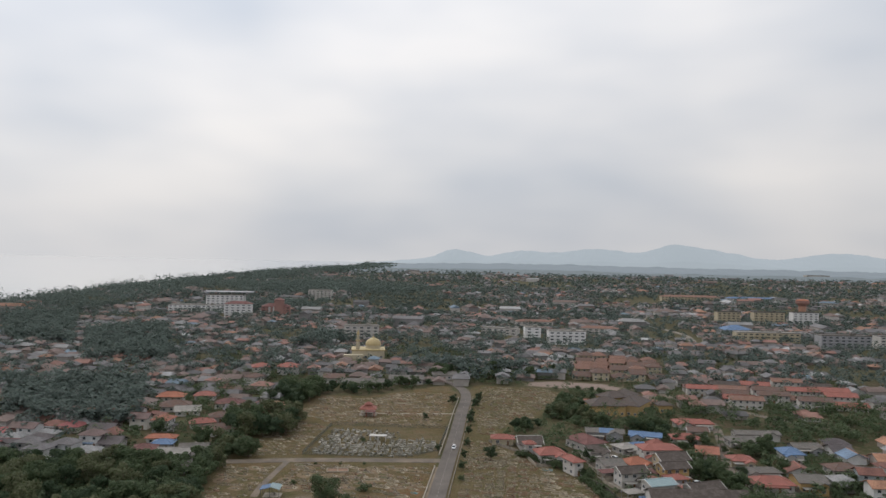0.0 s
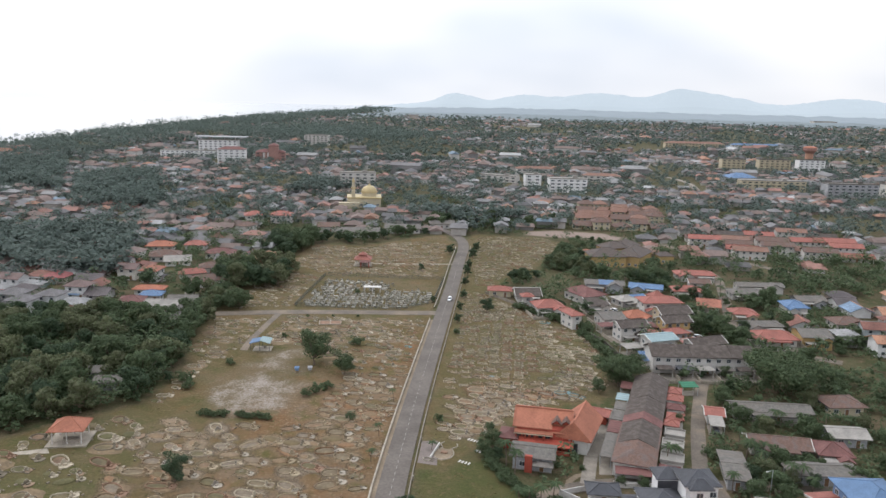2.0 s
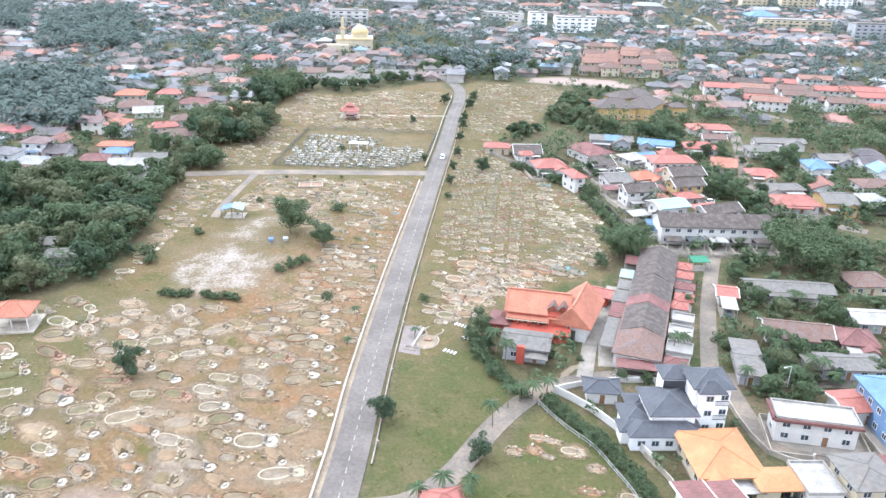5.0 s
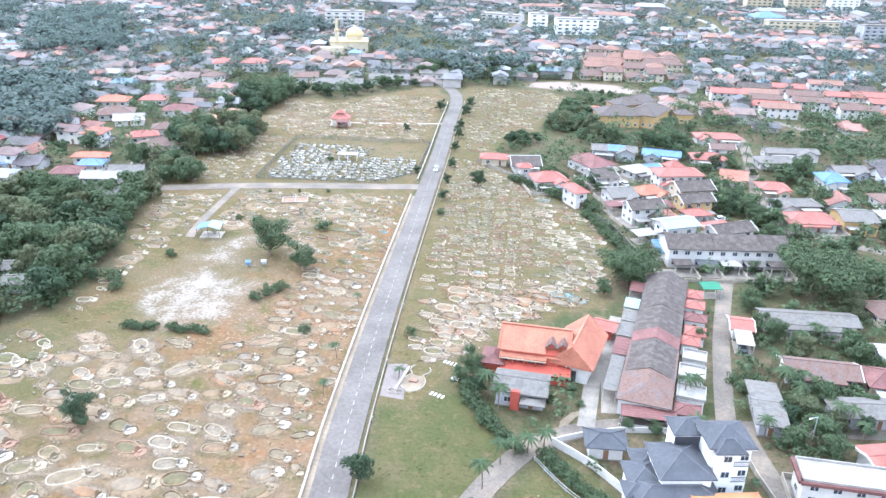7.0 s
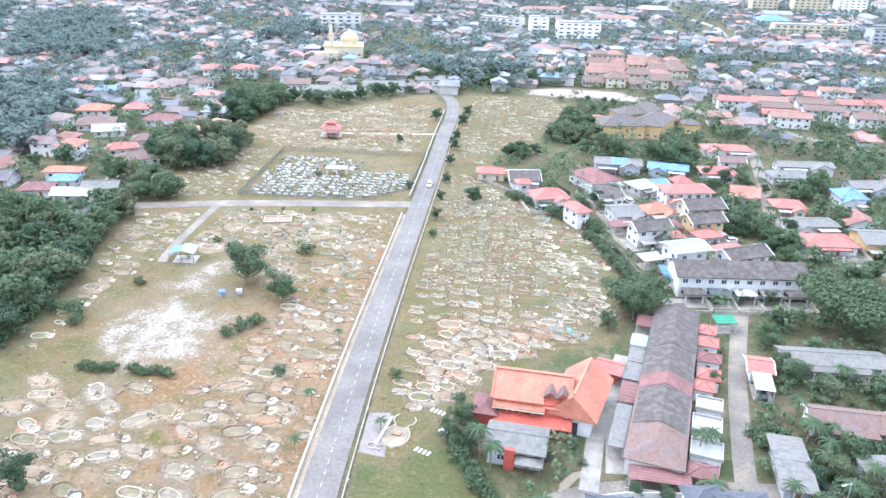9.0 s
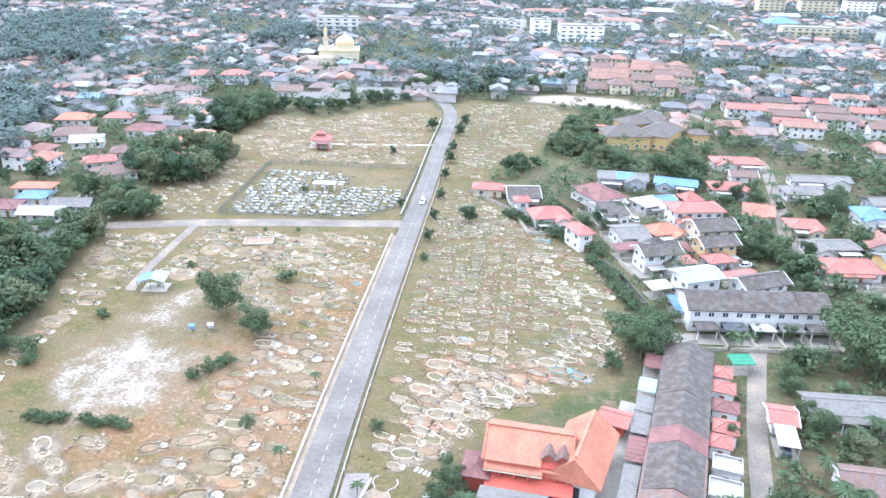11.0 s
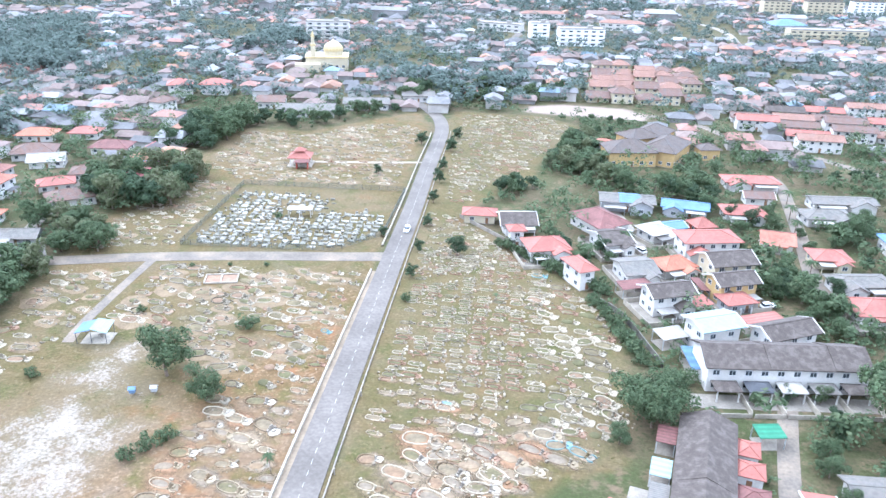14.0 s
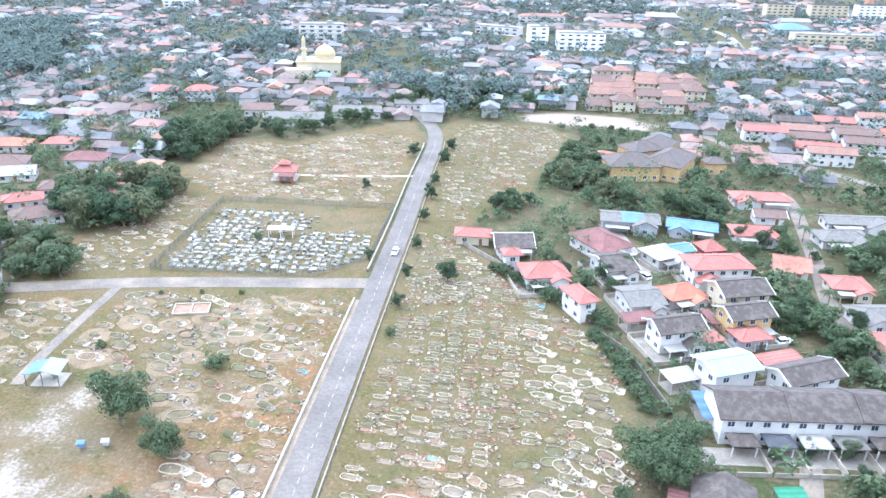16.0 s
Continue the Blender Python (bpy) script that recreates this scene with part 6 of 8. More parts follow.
def tufts():
    """Dry and green grass tufts and weeds over the burial fields and lawns."""
    g = np.random.default_rng(71)
    cs = []
    for poly, n in ((FIELD_WEST, 7000), (FIELD_EAST, 4500), (LAWN, 700), (LAWN_SOUTH, 900)):
        px, py = np.array([p[0] for p in poly]), np.array([p[1] for p in poly])
        x, y = g.uniform(px.min(), px.max(), n), g.uniform(max(py.min(), -235), py.max(), n)
        clump = np.array([noise.noise((a * 0.09, b * 0.09, 12.0)) + 0.5 * noise.noise((a * 0.5, b * 0.5, 3.0)) for a, b in zip(x, y)])
        ok = (distance(poly, x, y) < -0.6) & (distance(SALT, x, y) > 0) & (clump > -0.05)
        for line, width in LANES:
            for p in line:
                ok &= (x - p[0]) ** 2 + (y - p[1]) ** 2 > (width / 2 + 2.0) ** 2
        cs.append(np.stack([x[ok], y[ok], g.uniform(0.05, 0.3, int(ok.sum()))], 1))
    c = np.concatenate(cs)
    q = len(c)
    a = g.uniform(0, 6.283, q)
    s = g.uniform(0.15, 0.5, q)
    ux, uy = np.cos(a) * s, np.sin(a) * s
    v = np.stack([np.stack([c[:, 0] - ux, c[:, 1] - uy, c[:, 2] * 0], 1), np.stack([c[:, 0] + ux, c[:, 1] + uy, c[:, 2] * 0], 1), np.stack([c[:, 0] + ux * 0.7 - uy * 0.5, c[:, 1] + uy * 0.7 + ux * 0.5, c[:, 2] * 0.4 + 0.05], 1), np.stack([c[:, 0] - ux * 0.7 - uy * 0.5, c[:, 1] - uy * 0.7 + ux * 0.5, c[:, 2] * 0.4 + 0.05], 1)], 1).reshape(-1, 3)
    me = bpy.data.meshes.new("grass_tufts")
    me.vertices.add(4 * q)
    me.vertices.foreach_set("co", v.ravel())
    me.loops.add(4 * q)
    me.loops.foreach_set("vertex_index", np.arange(4 * q, dtype=np.int32))
    me.polygons.add(q)
    me.polygons.foreach_set("loop_start", np.arange(0, 4 * q, 4, dtype=np.int32))
    me.update(calc_edges=True)
    me.materials.append(foliage("grass_blades", (0.11, 0.115, 0.042), (0.14, 0.12, 0.05), (0.17, 0.125, 0.065)))
    tagged(new("grass_tufts", me), "dry and green grass tufts over the burial fields", "grass", kind="stuff")


rubble()
tufts()

# the fenced plot with its white slabs
slab_white = surface("slab_marble", (0.6, 0.6, 0.58), 0.2, 0.4, 3, 0.6, palette=[(3, (0.33, 0.31, 0.265)), (4, (0.24, 0.225, 0.19)), (4, (0.165, 0.155, 0.12))])
slab_me = [mesh_of("tomb_slab", merge(box(0, 0, -0.05, 1.3 + 0.3 * i, 2.3, 0.25), box(0, -0.05, 0.2, 1.0 + 0.3 * i, 1.9, 0.16)), slab_white) for i in range(3)]
stone_me = mesh_of("headstone", merge(box(0, 1.05, 0.1, 0.9, 0.16, 0.8), moved(box(0, 1.05, 0.9, 0.6, 0.16, 0.15))), slab_white)
made = 0
for r_ in range(16):
    for c in range(20):
        x, y = -65 + 2.75 * c + gr.uniform(-0.4, 0.4) + 0.03 * r_, -30 + 3.1 * r_ + gr.uniform(-0.35, 0.35)
        thin = 0.88 if y < -2 else 0.6 if (y < 14 and x < -34) else 0.06
        if made < 230 and gr.random() < thin and inside(PLOT, x, y) < -2.0 and not (-44 < x < -33 and -8 < y < -2):
            s = thing("tomb", x, y, 0, gr.choice((0, 0, 90)) + gr.uniform(-6, 6), "white stone slab tomb in the fenced plot", "tomb", "slab tombs of the fenced plot")
            part("slab", gr.choice(slab_me), None, s)
            part("headstone", stone_me, None, s)
            made += 1
small = random.Random(19)
sv, sf = [], []
for _ in range(620):
    x, y = small.uniform(-65, -10), small.uniform(-30, 16)
    if inside(PLOT, x, y) < -1.6 and (y < -1 or (x < -30 and small.random() < 0.5)) and not (-44 < x < -33 and -8 < y < -2):
        gv, gf = moved(box(0, 0, -0.05, small.uniform(0.35, 1.5), small.uniform(0.3, 0.9), small.uniform(0.2, 0.75)), x, y, 0, small.choice((0, 90)) + small.uniform(-8, 8))
        k = len(sv)
        sv += gv
        sf += [tuple(i + k for i in q) for q in gf[1:]]
tagged(new("tomb_stones", mesh_of("tomb_stones", (sv, sf), surface("tomb_stone", (0.25, 0.23, 0.2), 0.2, 0.4, 3, 0.75, bump=0, island=True, palette=[(3, (0.27, 0.248, 0.21)), (4, (0.175, 0.16, 0.13)), (4, (0.11, 0.1, 0.075))]))), "small white and grey kerbs and stones between the slab tombs", "stones", kind="stuff")
shelter = thing("slab_shelter", -38.5, -5.0, 0, 3, "small open shelter with a flat white roof", "shelter")
part("roof", box(0, 0, 2.6, 8.0, 3.0, 0.25), white_paint, shelter)
for px in (-3.6, 0, 3.6):
    for py in (-1.2, 1.2):
        part("post", box(px, py, -0.1, 0.2, 0.2, 2.72), white_paint, shelter)
fence = thing("fence", 0, 0, 0, 0, "grey-green wire fence on posts round the slab tombs", "fence")
post_me = mesh_of("post", box(0, 0, -0.1, 0.12, 0.12, 2.0), dark_concrete)
wire = surface("fence_mesh", (0.08, 0.092, 0.082), 0.2, 1, 6, 0.6)
for (x0, y0), (x1, y1) in zip(PLOT, PLOT[1:] + PLOT[:1]):
    n = max(1, int(math.hypot(x1 - x0, y1 - y0) / 3.0))
    for i in range(n):
        part("post", post_me, None, fence).matrix_basis = pose(x0 + (x1 - x0) * i / n, y0 + (y1 - y0) * i / n, 0)
    ln, an = math.hypot(x1 - x0, y1 - y0), math.degrees(math.atan2(y1 - y0, x1 - x0))
    bars = [box(ln / 2, 0, z, ln, 0.05, 0.07) for z in (0.2, 0.6, 1.0, 1.4, 1.8)] + [box(ln * k / int(ln / 0.7), 0, 0.1, 0.05, 0.04, 1.7) for k in range(1, int(ln / 0.7))]
    part("netting", moved(merge(*bars), x0, y0, 0, an), wire, fence)
# an unfinished brick plot and a round forecourt by the road
brick_plot = thing("grave_foundation", -47.2, -54.0, 0, 12, "unfinished terracotta brick grave foundation", "foundation")
part("slab", box(0, 0, -0.05, 8.4, 5.4, 0.2), rim_terracotta, brick_plot)
for px, py, sx, sy in ((0, 2.6, 8.6, 0.3), (0, -2.6, 8.6, 0.3), (-4.2, 0, 0.3, 5.4), (4.2, 0, 0.3, 5.4), (0, 0, 0.3, 5.2)):
    part("course", box(px, py, 0.1, sx, sy, 0.4), pale_concrete, brick_plot)
plaza = thing("forecourt", 5.2, -159.5, 0, -12, "pinkish paved round forecourt with a low curved wall", "forecourt")
part("paving", blot(2.4, 3.2, 0.12, 3, 22), bare_earth, plaza)
part("paving_edge", moved(horseshoe(3.3, 2.5, 0.3, 0.2), 0, 0, 0, 90), pale_concrete, plaza)
part("table", box(0, 0.4, 0.1, 1.6, 1.1, 0.35), rim_terracotta, plaza)
part("wall", box(-2.5, 0.5, -0.05, 0.3, 8.6, 0.7), white_paint, plaza)
part("ring", moved(horseshoe(0.9, 0.8, 0.25, 0.4), -3.2, -4.4), pale_concrete, plaza)
setting("pavement_red", ribbon([(-1, -165), (-1, -153)], [(4, -166), (3.2, -152.4)], 0.05), surface("pink_paving", (0.17, 0.14, 0.125), 0.2, 0.4, 3, 0.9), "dull pink paved bay beside the road", "pavement")
for sx, sy, sl in ((12.4, -151.0, 2.6), (10.6, -163.5, 2.6), (14.0, -157, 1.4)):
    st = thing("stepping_slabs", sx, sy, 0, -25, "short row of white stepping slabs in the grass", "slabs", "white slabs in the lawn")
    for i in range(4):
        part("slab", box(-sl / 2 + sl * i / 3, 0, -0.05, 0.45, 1.2, 0.13), white_paint, st)


# ---- vehicles ----
def car(x, y, rz, paint, label):
    c = thing("car", x, y, 0.1, rz, label, "car", "cars")
    body = [(-2.1, -0.8, 0.35), (2.1, -0.8, 0.35), (2.1, 0.8, 0.35), (-2.1, 0.8, 0.35), (-2.1, -0.85, 0.85), (2.05, -0.8, 0.8), (2.05, 0.8, 0.8), (-2.1, 0.85, 0.85)]
    part("body", (body, box(0, 0, 0, 1, 1, 1)[1]), paint, c)
    cab = [(-1.9, -0.74, 0.83), (1.0, -0.74, 0.8), (1.0, 0.74, 0.8), (-1.9, 0.74, 0.83), (-1.6, -0.62, 1.4), (0.3, -0.62, 1.42), (0.3, 0.62, 1.42), (-1.6, 0.62, 1.4)]
    part("cabin_glass", (cab, box(0, 0, 0, 1, 1, 1)[1]), glass, c)
    part("roof", box(-0.65, 0, 1.4, 1.85, 1.22, 0.07), paint, c)
    for sx in (-1.35, 1.35):
        for sy in (-0.78, 0.78):
            w = part("wheel", moved(cyl(0, 0, -0.1, 0.32, 0.32, 0.2, 12)), dark_metal, c)
            w.matrix_basis = pose(sx, sy, 0.32, 90, 0, 0)
            part("rim", cyl(0, 0, -0.12, 0.18, 0.18, 0.24, 10), galvanised, w)
    for sy in (-0.55, 0.55):
        part("headlight", box(2.08, sy, 0.6, 0.06, 0.35, 0.16), frame_paint, c)
    return c


silver = surface("car_silver", (0.55, 0.56, 0.58), 0.05, 0.5, 3, 0.3, bump=0, spec=0.5)
car_white = surface("car_white", (0.75, 0.75, 0.75), 0.05, 0.5, 3, 0.3, bump=0, spec=0.5)
car_dark = surface("car_dark", (0.04, 0.04, 0.05), 0.05, 0.5, 3, 0.3, bump=0, spec=0.5)
car(-2.6, -13.2, -92, car_white, "white car driving along the cemetery road")
car(68.0, -20.1, 120, car_white, "white car parked in the close")
car(95.4, -52.5, 20, car_white, "white car parked beside a house")
car(97.3, -36.3, 120, silver, "silver car parked under trees")
car(91.7, -48.3, 20, car_dark, "dark car parked beside a yellow house")
car(78.8, -138.0, 80, car_dark, "dark car parked under a pale carport")
car(71.5, -206.5, 90, car_dark, "dark car parked under an orange porch")
setting("wall_east", band(smooth_line([(13, 1), (31.3, -21.5), (38, -31), (45, -41)]), -0.12, 0.12, 1.2, 1.3), concrete, "grey boundary wall behind the red-roofed houses", "wall")
setting("wall_east_south", band(smooth_line([(52, -55), (57, -62), (61, -77), (63, -85)]), -0.12, 0.12, 1.6, 1.7), dark_concrete, "stained dark grey concrete boundary wall with a drain", "wall")


setting("wall_yellow", band(smooth_line([(95.2, -18.4), (100.2, -14.5), (112.7, -8.2)]), -0.12, 0.12, 1.1, 1.2), yellow_paint, "low yellow garden wall beside the lane", "wall")


# ---- trees ----
def crown_leaves(seed, blobs, n, size, flat=0.9):
    """Leaf clumps over the outsides of several blobs: many small folded cards with an uneven outline."""
    rnd = random.Random(seed)
    v, f = [], []
    weight = [r ** 2 for *_, r in blobs]
    for _ in range(n):
        cx, cy, cz, r = rnd.choices(blobs, weight)[0]
        d = Vector((rnd.gauss(0, 1), rnd.gauss(0, 1), rnd.gauss(0.25, 0.9))).normalized()
        k = r * (0.62 + 0.46 * rnd.random())
        p = Vector((cx, cy, cz)) + Vector((d.x * k, d.y * k, d.z * k * flat))
        nrm = (d + Vector((rnd.uniform(-1, 1), rnd.uniform(-1, 1), rnd.uniform(-0.5, 1.0))) * 0.55).normalized()
        a = nrm.orthogonal().normalized()
        a.rotate(Matrix.Rotation(rnd.uniform(0, 6.28), 3, nrm))
        b = nrm.cross(a)
        s = size * rnd.uniform(0.6, 1.3)
        i = len(v)
        v += [tuple(p - a * s - nrm * s * 0.2), tuple(p - b * s * 0.55), tuple(p + a * s - nrm * s * 0.25), tuple(p + b * s * 0.6), tuple(p + nrm * s * 0.18)]
        f += [(i, i + 1, i + 4), (i + 1, i + 2, i + 4), (i + 2, i + 3, i + 4), (i + 3, i, i + 4)]
    return v, f


def limb(p, q, r0, r1, n=6):
    p, q = Vector(p), Vector(q)
    w = (q - p).normalized()
    a = w.orthogonal().normalized()
    b = w.cross(a)
    v = [tuple(c + (a * math.cos(t) + b * math.sin(t)) * r) for c, r in ((p, r0), (q, r1)) for t in (2 * math.pi * i / n for i in range(n))]
    return v, [(i, (i + 1) % n, n + (i + 1) % n, n + i) for i in range(n)] + [tuple(range(n, 2 * n))]


def tree_meshes(kind, seed):
    """Trunk with limbs, and a crown; unit height about 1 m per 1 m of h."""
    rnd = random.Random(seed)
    h, spread, stem, count, leaf, mat_ = {"broad": (9.0, 4.6, 2.2, 1150, 0.48, leaf_mid), "dark": (8.5, 3.7, 1.5, 1000, 0.44, leaf_dark), "olive": (9.5, 4.2, 2.0, 1000, 0.47, leaf_olive),
                                         "rain": (10.0, 9.0, 3.6, 5200, 0.36, leaf_mid), "bush": (2.2, 1.8, 0.3, 340, 0.24, leaf_mid), "fine": (9.0, 4.3, 2.0, 2600, 0.27, leaf_mid), "fine_dark": (8.5, 3.7, 1.5, 2300, 0.26, leaf_dark), "fine_olive": (9.0, 4.2, 2.0, 2300, 0.28, leaf_olive)}[kind]
    blobs = [(0, 0, h * 0.66, spread * 0.6), (0, 0, h * 0.4, spread * 0.62)]
    wood_ = [limb((0, 0, -0.2), (rnd.uniform(-0.3, 0.3), rnd.uniform(-0.3, 0.3), stem), h * 0.032, h * 0.022, 8)]
    for i in range(9 if kind != "rain" else 14):
        a = 6.283 * i * 2.4 + rnd.uniform(-0.4, 0.4)
        rr = spread * rnd.uniform(0.42, 0.82)
        z = h * rnd.uniform(0.22, 0.88) * (1.0 - 0.2 * (rr > 0.65 * spread))
        if kind == "rain":
            z = h * rnd.uniform(0.62, 0.8)
        q = (rr * math.cos(a), rr * math.sin(a), z)
        wood_.append(limb((0, 0, stem * rnd.uniform(0.8, 1.0)), q, h * 0.018, h * 0.006, 5))
        blobs.append((*q, spread * rnd.uniform(0.27, 0.46) * (0.8 if kind == "rain" else 1)))
    return (mesh_of("trunk", merge(*wood_), bark), mesh_of("crown", crown_leaves(seed, blobs, count, leaf, 0.75 if kind != "rain" else 0.6), mat_))


def palm_meshes(seed, h=7.0, count=20, length=3.2):
    rnd = random.Random(seed)
    lean = (rnd.uniform(-0.6, 0.6), rnd.uniform(-0.6, 0.6))
    trunk = merge(*[limb((lean[0] * (i / 4) ** 2, lean[1] * (i / 4) ** 2, h * i / 4 - 0.2 * (i == 0)), (lean[0] * ((i + 1) / 4) ** 2, lean[1] * ((i + 1) / 4) ** 2, h * (i + 1) / 4), 0.2 - 0.02 * i, 0.18 - 0.02 * i, 7) for i in range(4)])
    v, f = [], []
    for k in range(count):
        a = 6.283 * k / count + rnd.uniform(-0.2, 0.2)
        rise = rnd.uniform(-0.1, 0.9)
        side = Vector((-math.sin(a), math.cos(a), 0))
        prev = None
        for j in range(6):
            t = j / 5
            r = length * t
            c = Vector((lean[0] + r * math.cos(a), lean[1] + r * math.sin(a), h + rise * r * 0.8 - 0.28 * r * r * (0.6 + 0.3 * rise)))
            wd = 0.3 * math.sin(math.pi * min(0.95, t * 0.8 + 0.18))
            i = len(v)
            v += [tuple(c - side * wd - Vector((0, 0, wd * 0.5))), tuple(c), tuple(c + side * wd - Vector((0, 0, wd * 0.5)))]
            if prev is not None:
                f += [(prev, prev + 1, i + 1, i), (prev + 1, prev + 2, i + 2, i + 1)]
            prev = i
    return mesh_of("trunk", trunk, bark), mesh_of("fronds", (v, f), leaf_palm)


TREES = {k: [tree_meshes(k, s) for s in range(a, a + n)] for k, a, n in (("broad", 10, 4), ("dark", 20, 4), ("olive", 30, 3), ("rain", 40, 2), ("bush", 50, 3), ("fine", 70, 4), ("fine_dark", 80, 3), ("fine_olive", 90, 2))}
TREES["palm"] = [palm_meshes(60 + i, 5.5 + i) for i in range(3)]
LABELS = {"broad": "broadleaf tree with a full green crown", "dark": "dense dark green tree", "olive": "tree with a pale olive green crown", "rain": "wide spreading rain tree with a flat green crown",
          "bush": "low rounded green bush", "palm": "palm tree with arching fronds"}
LABELS["fine"], LABELS["fine_dark"], LABELS["fine_olive"] = LABELS["broad"], LABELS["dark"], LABELS["olive"]
rng = random.Random(5)
planted = []


def plant(kind, x, y, s=1.0, where=""):
    t = thing("bush" if kind == "bush" else "palm_tree" if kind == "palm" else "tree", x, y, 0, 0, LABELS[kind] + where, "bush" if kind == "bush" else "palm" if kind == "palm" else "tree", "bushes" if kind == "bush" else "palms" if kind == "palm" else "trees")
    t.matrix_basis = pose(x, y, 0, 0, 0, rng.uniform(0, 360)) @ Matrix.Diagonal((s * rng.uniform(0.9, 1.1), s * rng.uniform(0.9, 1.1), s * rng.uniform(0.9, 1.1), 1))
    tr, cr = rng.choice(TREES[kind])
    part("trunk" if kind != "bush" else "stem", tr, None, t)
    part("crown" if kind != "palm" else "fronds", cr, None, t)
    planted.append((x, y))


def wood_of(poly, n, kinds, lo, hi, gap):
    """Trees scattered in a polygon, none nearer than gap to the next."""
    px, py = [p[0] for p in poly], [p[1] for p in poly]
    done, tries = 0, 0
    while done < n and tries < n * 40:
        tries += 1
        x, y = rng.uniform(min(px), max(px)), rng.uniform(min(py), max(py))
        if inside(poly, x, y) > -1 or any((x - a) ** 2 + (y - b) ** 2 < gap * gap for a, b in planted[-400:]):
            continue
        plant(rng.choice(kinds), x, y, rng.uniform(lo, hi), " in a dense wood")
        done += 1


# single trees in and round the cemetery
for kind, x, y, s in (("fine", -42.3, -100.5, 1.3), ("fine", -30.5, -108.5, 1.05), ("fine_dark", -56, -180.5, 0.9), ("bush", -22.2, -141.5, 1.0), ("fine_dark", 14.2, -30.5, 0.85), ("fine_dark", -0.4, -191, 0.75), ("fine_dark", 18.4, -200.3, 0.65),
                      ("bush", -32.2, -78.5, 1.5), ("bush", -33.5, -121, 1.3), ("bush", -36, -124, 1.2), ("bush", -38.5, -127, 1.1), ("rain", 57, -104, 0.95), ("fine", 57, -107, 1.2), ("fine", 63, -98, 1.0), ("fine", 50, -113, 0.6), ("fine", 17.5, -155, 0.7),
                      ("fine", 15.5, -159.5, 0.6), ("fine_dark", 19, -162, 0.5), ("rain", 108.2, -106.2, 1.35), ("fine", 92, -89, 0.45), ("fine", 79, -97.5, 0.4), ("fine_dark", -9.6, -17.5, 0.42), ("fine_dark", -20.7, 43, 0.5), ("fine_dark", -8.8, 86, 0.75),
                      ("fine_dark", 2.6, -46, 0.5), ("fine_dark", 2.6, -28, 0.45), ("fine_dark", 3.2, -8, 0.5), ("fine_dark", 3.0, 14, 0.55), ("fine_dark", 3.2, 36, 0.62), ("fine_dark", 3.2, 52, 0.6), ("fine_dark", 4.5, 78, 0.75), ("fine_dark", 6, 98, 0.7), ("bush", 3, -60, 0.9),
                      ("bush", 2.4, -140, 0.9), ("palm", -12, -128, 0.5), ("palm", -12.6, -152, 0.5), ("palm", -12.4, -166, 0.5), ("palm", 2.0, -158, 0.5), ("palm", 26, -57, 0.35), ("bush", -60, -74, 0.8), ("bush", -78, -121, 1.6),
                      ("bush", -75, -126, 1.3), ("bush", -70, -104, 1.0), ("fine_dark", -83, -122, 0.45), ("bush", -48, -45, 0.5), ("bush", -38, -44, 0.5), ("bush", -58, -47, 0.5), ("bush", -45, -8, 0.9), ("palm", 21, -164, 0.9),
                      ("palm", 23, -168, 0.8), ("palm", 20.6, -190.4, 0.75), ("palm", 23.6, -183.7, 0.7), ("palm", 26, -181.5, 0.65), ("palm", 28.6, -180, 0.75), ("palm", 31.6, -178.2, 0.75), ("palm", 12.5, -210.4, 0.7), ("palm", 8.7, -213, 0.65), ("palm", 17.2, -210, 0.65), ("palm", 16.5, -213, 0.6),
                      ("bush", 33, -163, 0.9), ("fine", 38, -160, 0.35), ("palm", 60, -172, 0.8), ("fine", 48, -171, 0.35), ("fine", 53, -172.5, 0.4), ("fine", 69, -136, 0.5), ("palm", 81.5, -155, 0.8), ("palm", 84, -158.5, 0.7), ("palm", 82.5, -161, 0.75), ("palm", 86, -154, 0.65), ("palm", 73.5, -171, 0.7), ("palm", 83, -170.5, 0.75), ("palm", 92, -170, 0.7), ("fine", 84.5, -164.5, 0.55), ("fine_olive", 88.5, -166.5, 0.6), ("fine_dark", 93.5, -167.5, 0.5), ("fine", 54, -168.6, 0.3), ("fine", 57.5, -168.8, 0.35), ("bush", 39.5, -164, 0.6), ("fine_dark", 92, -107, 0.5), ("fine", 88, -113, 0.6)):
    plant(kind, x, y, s)
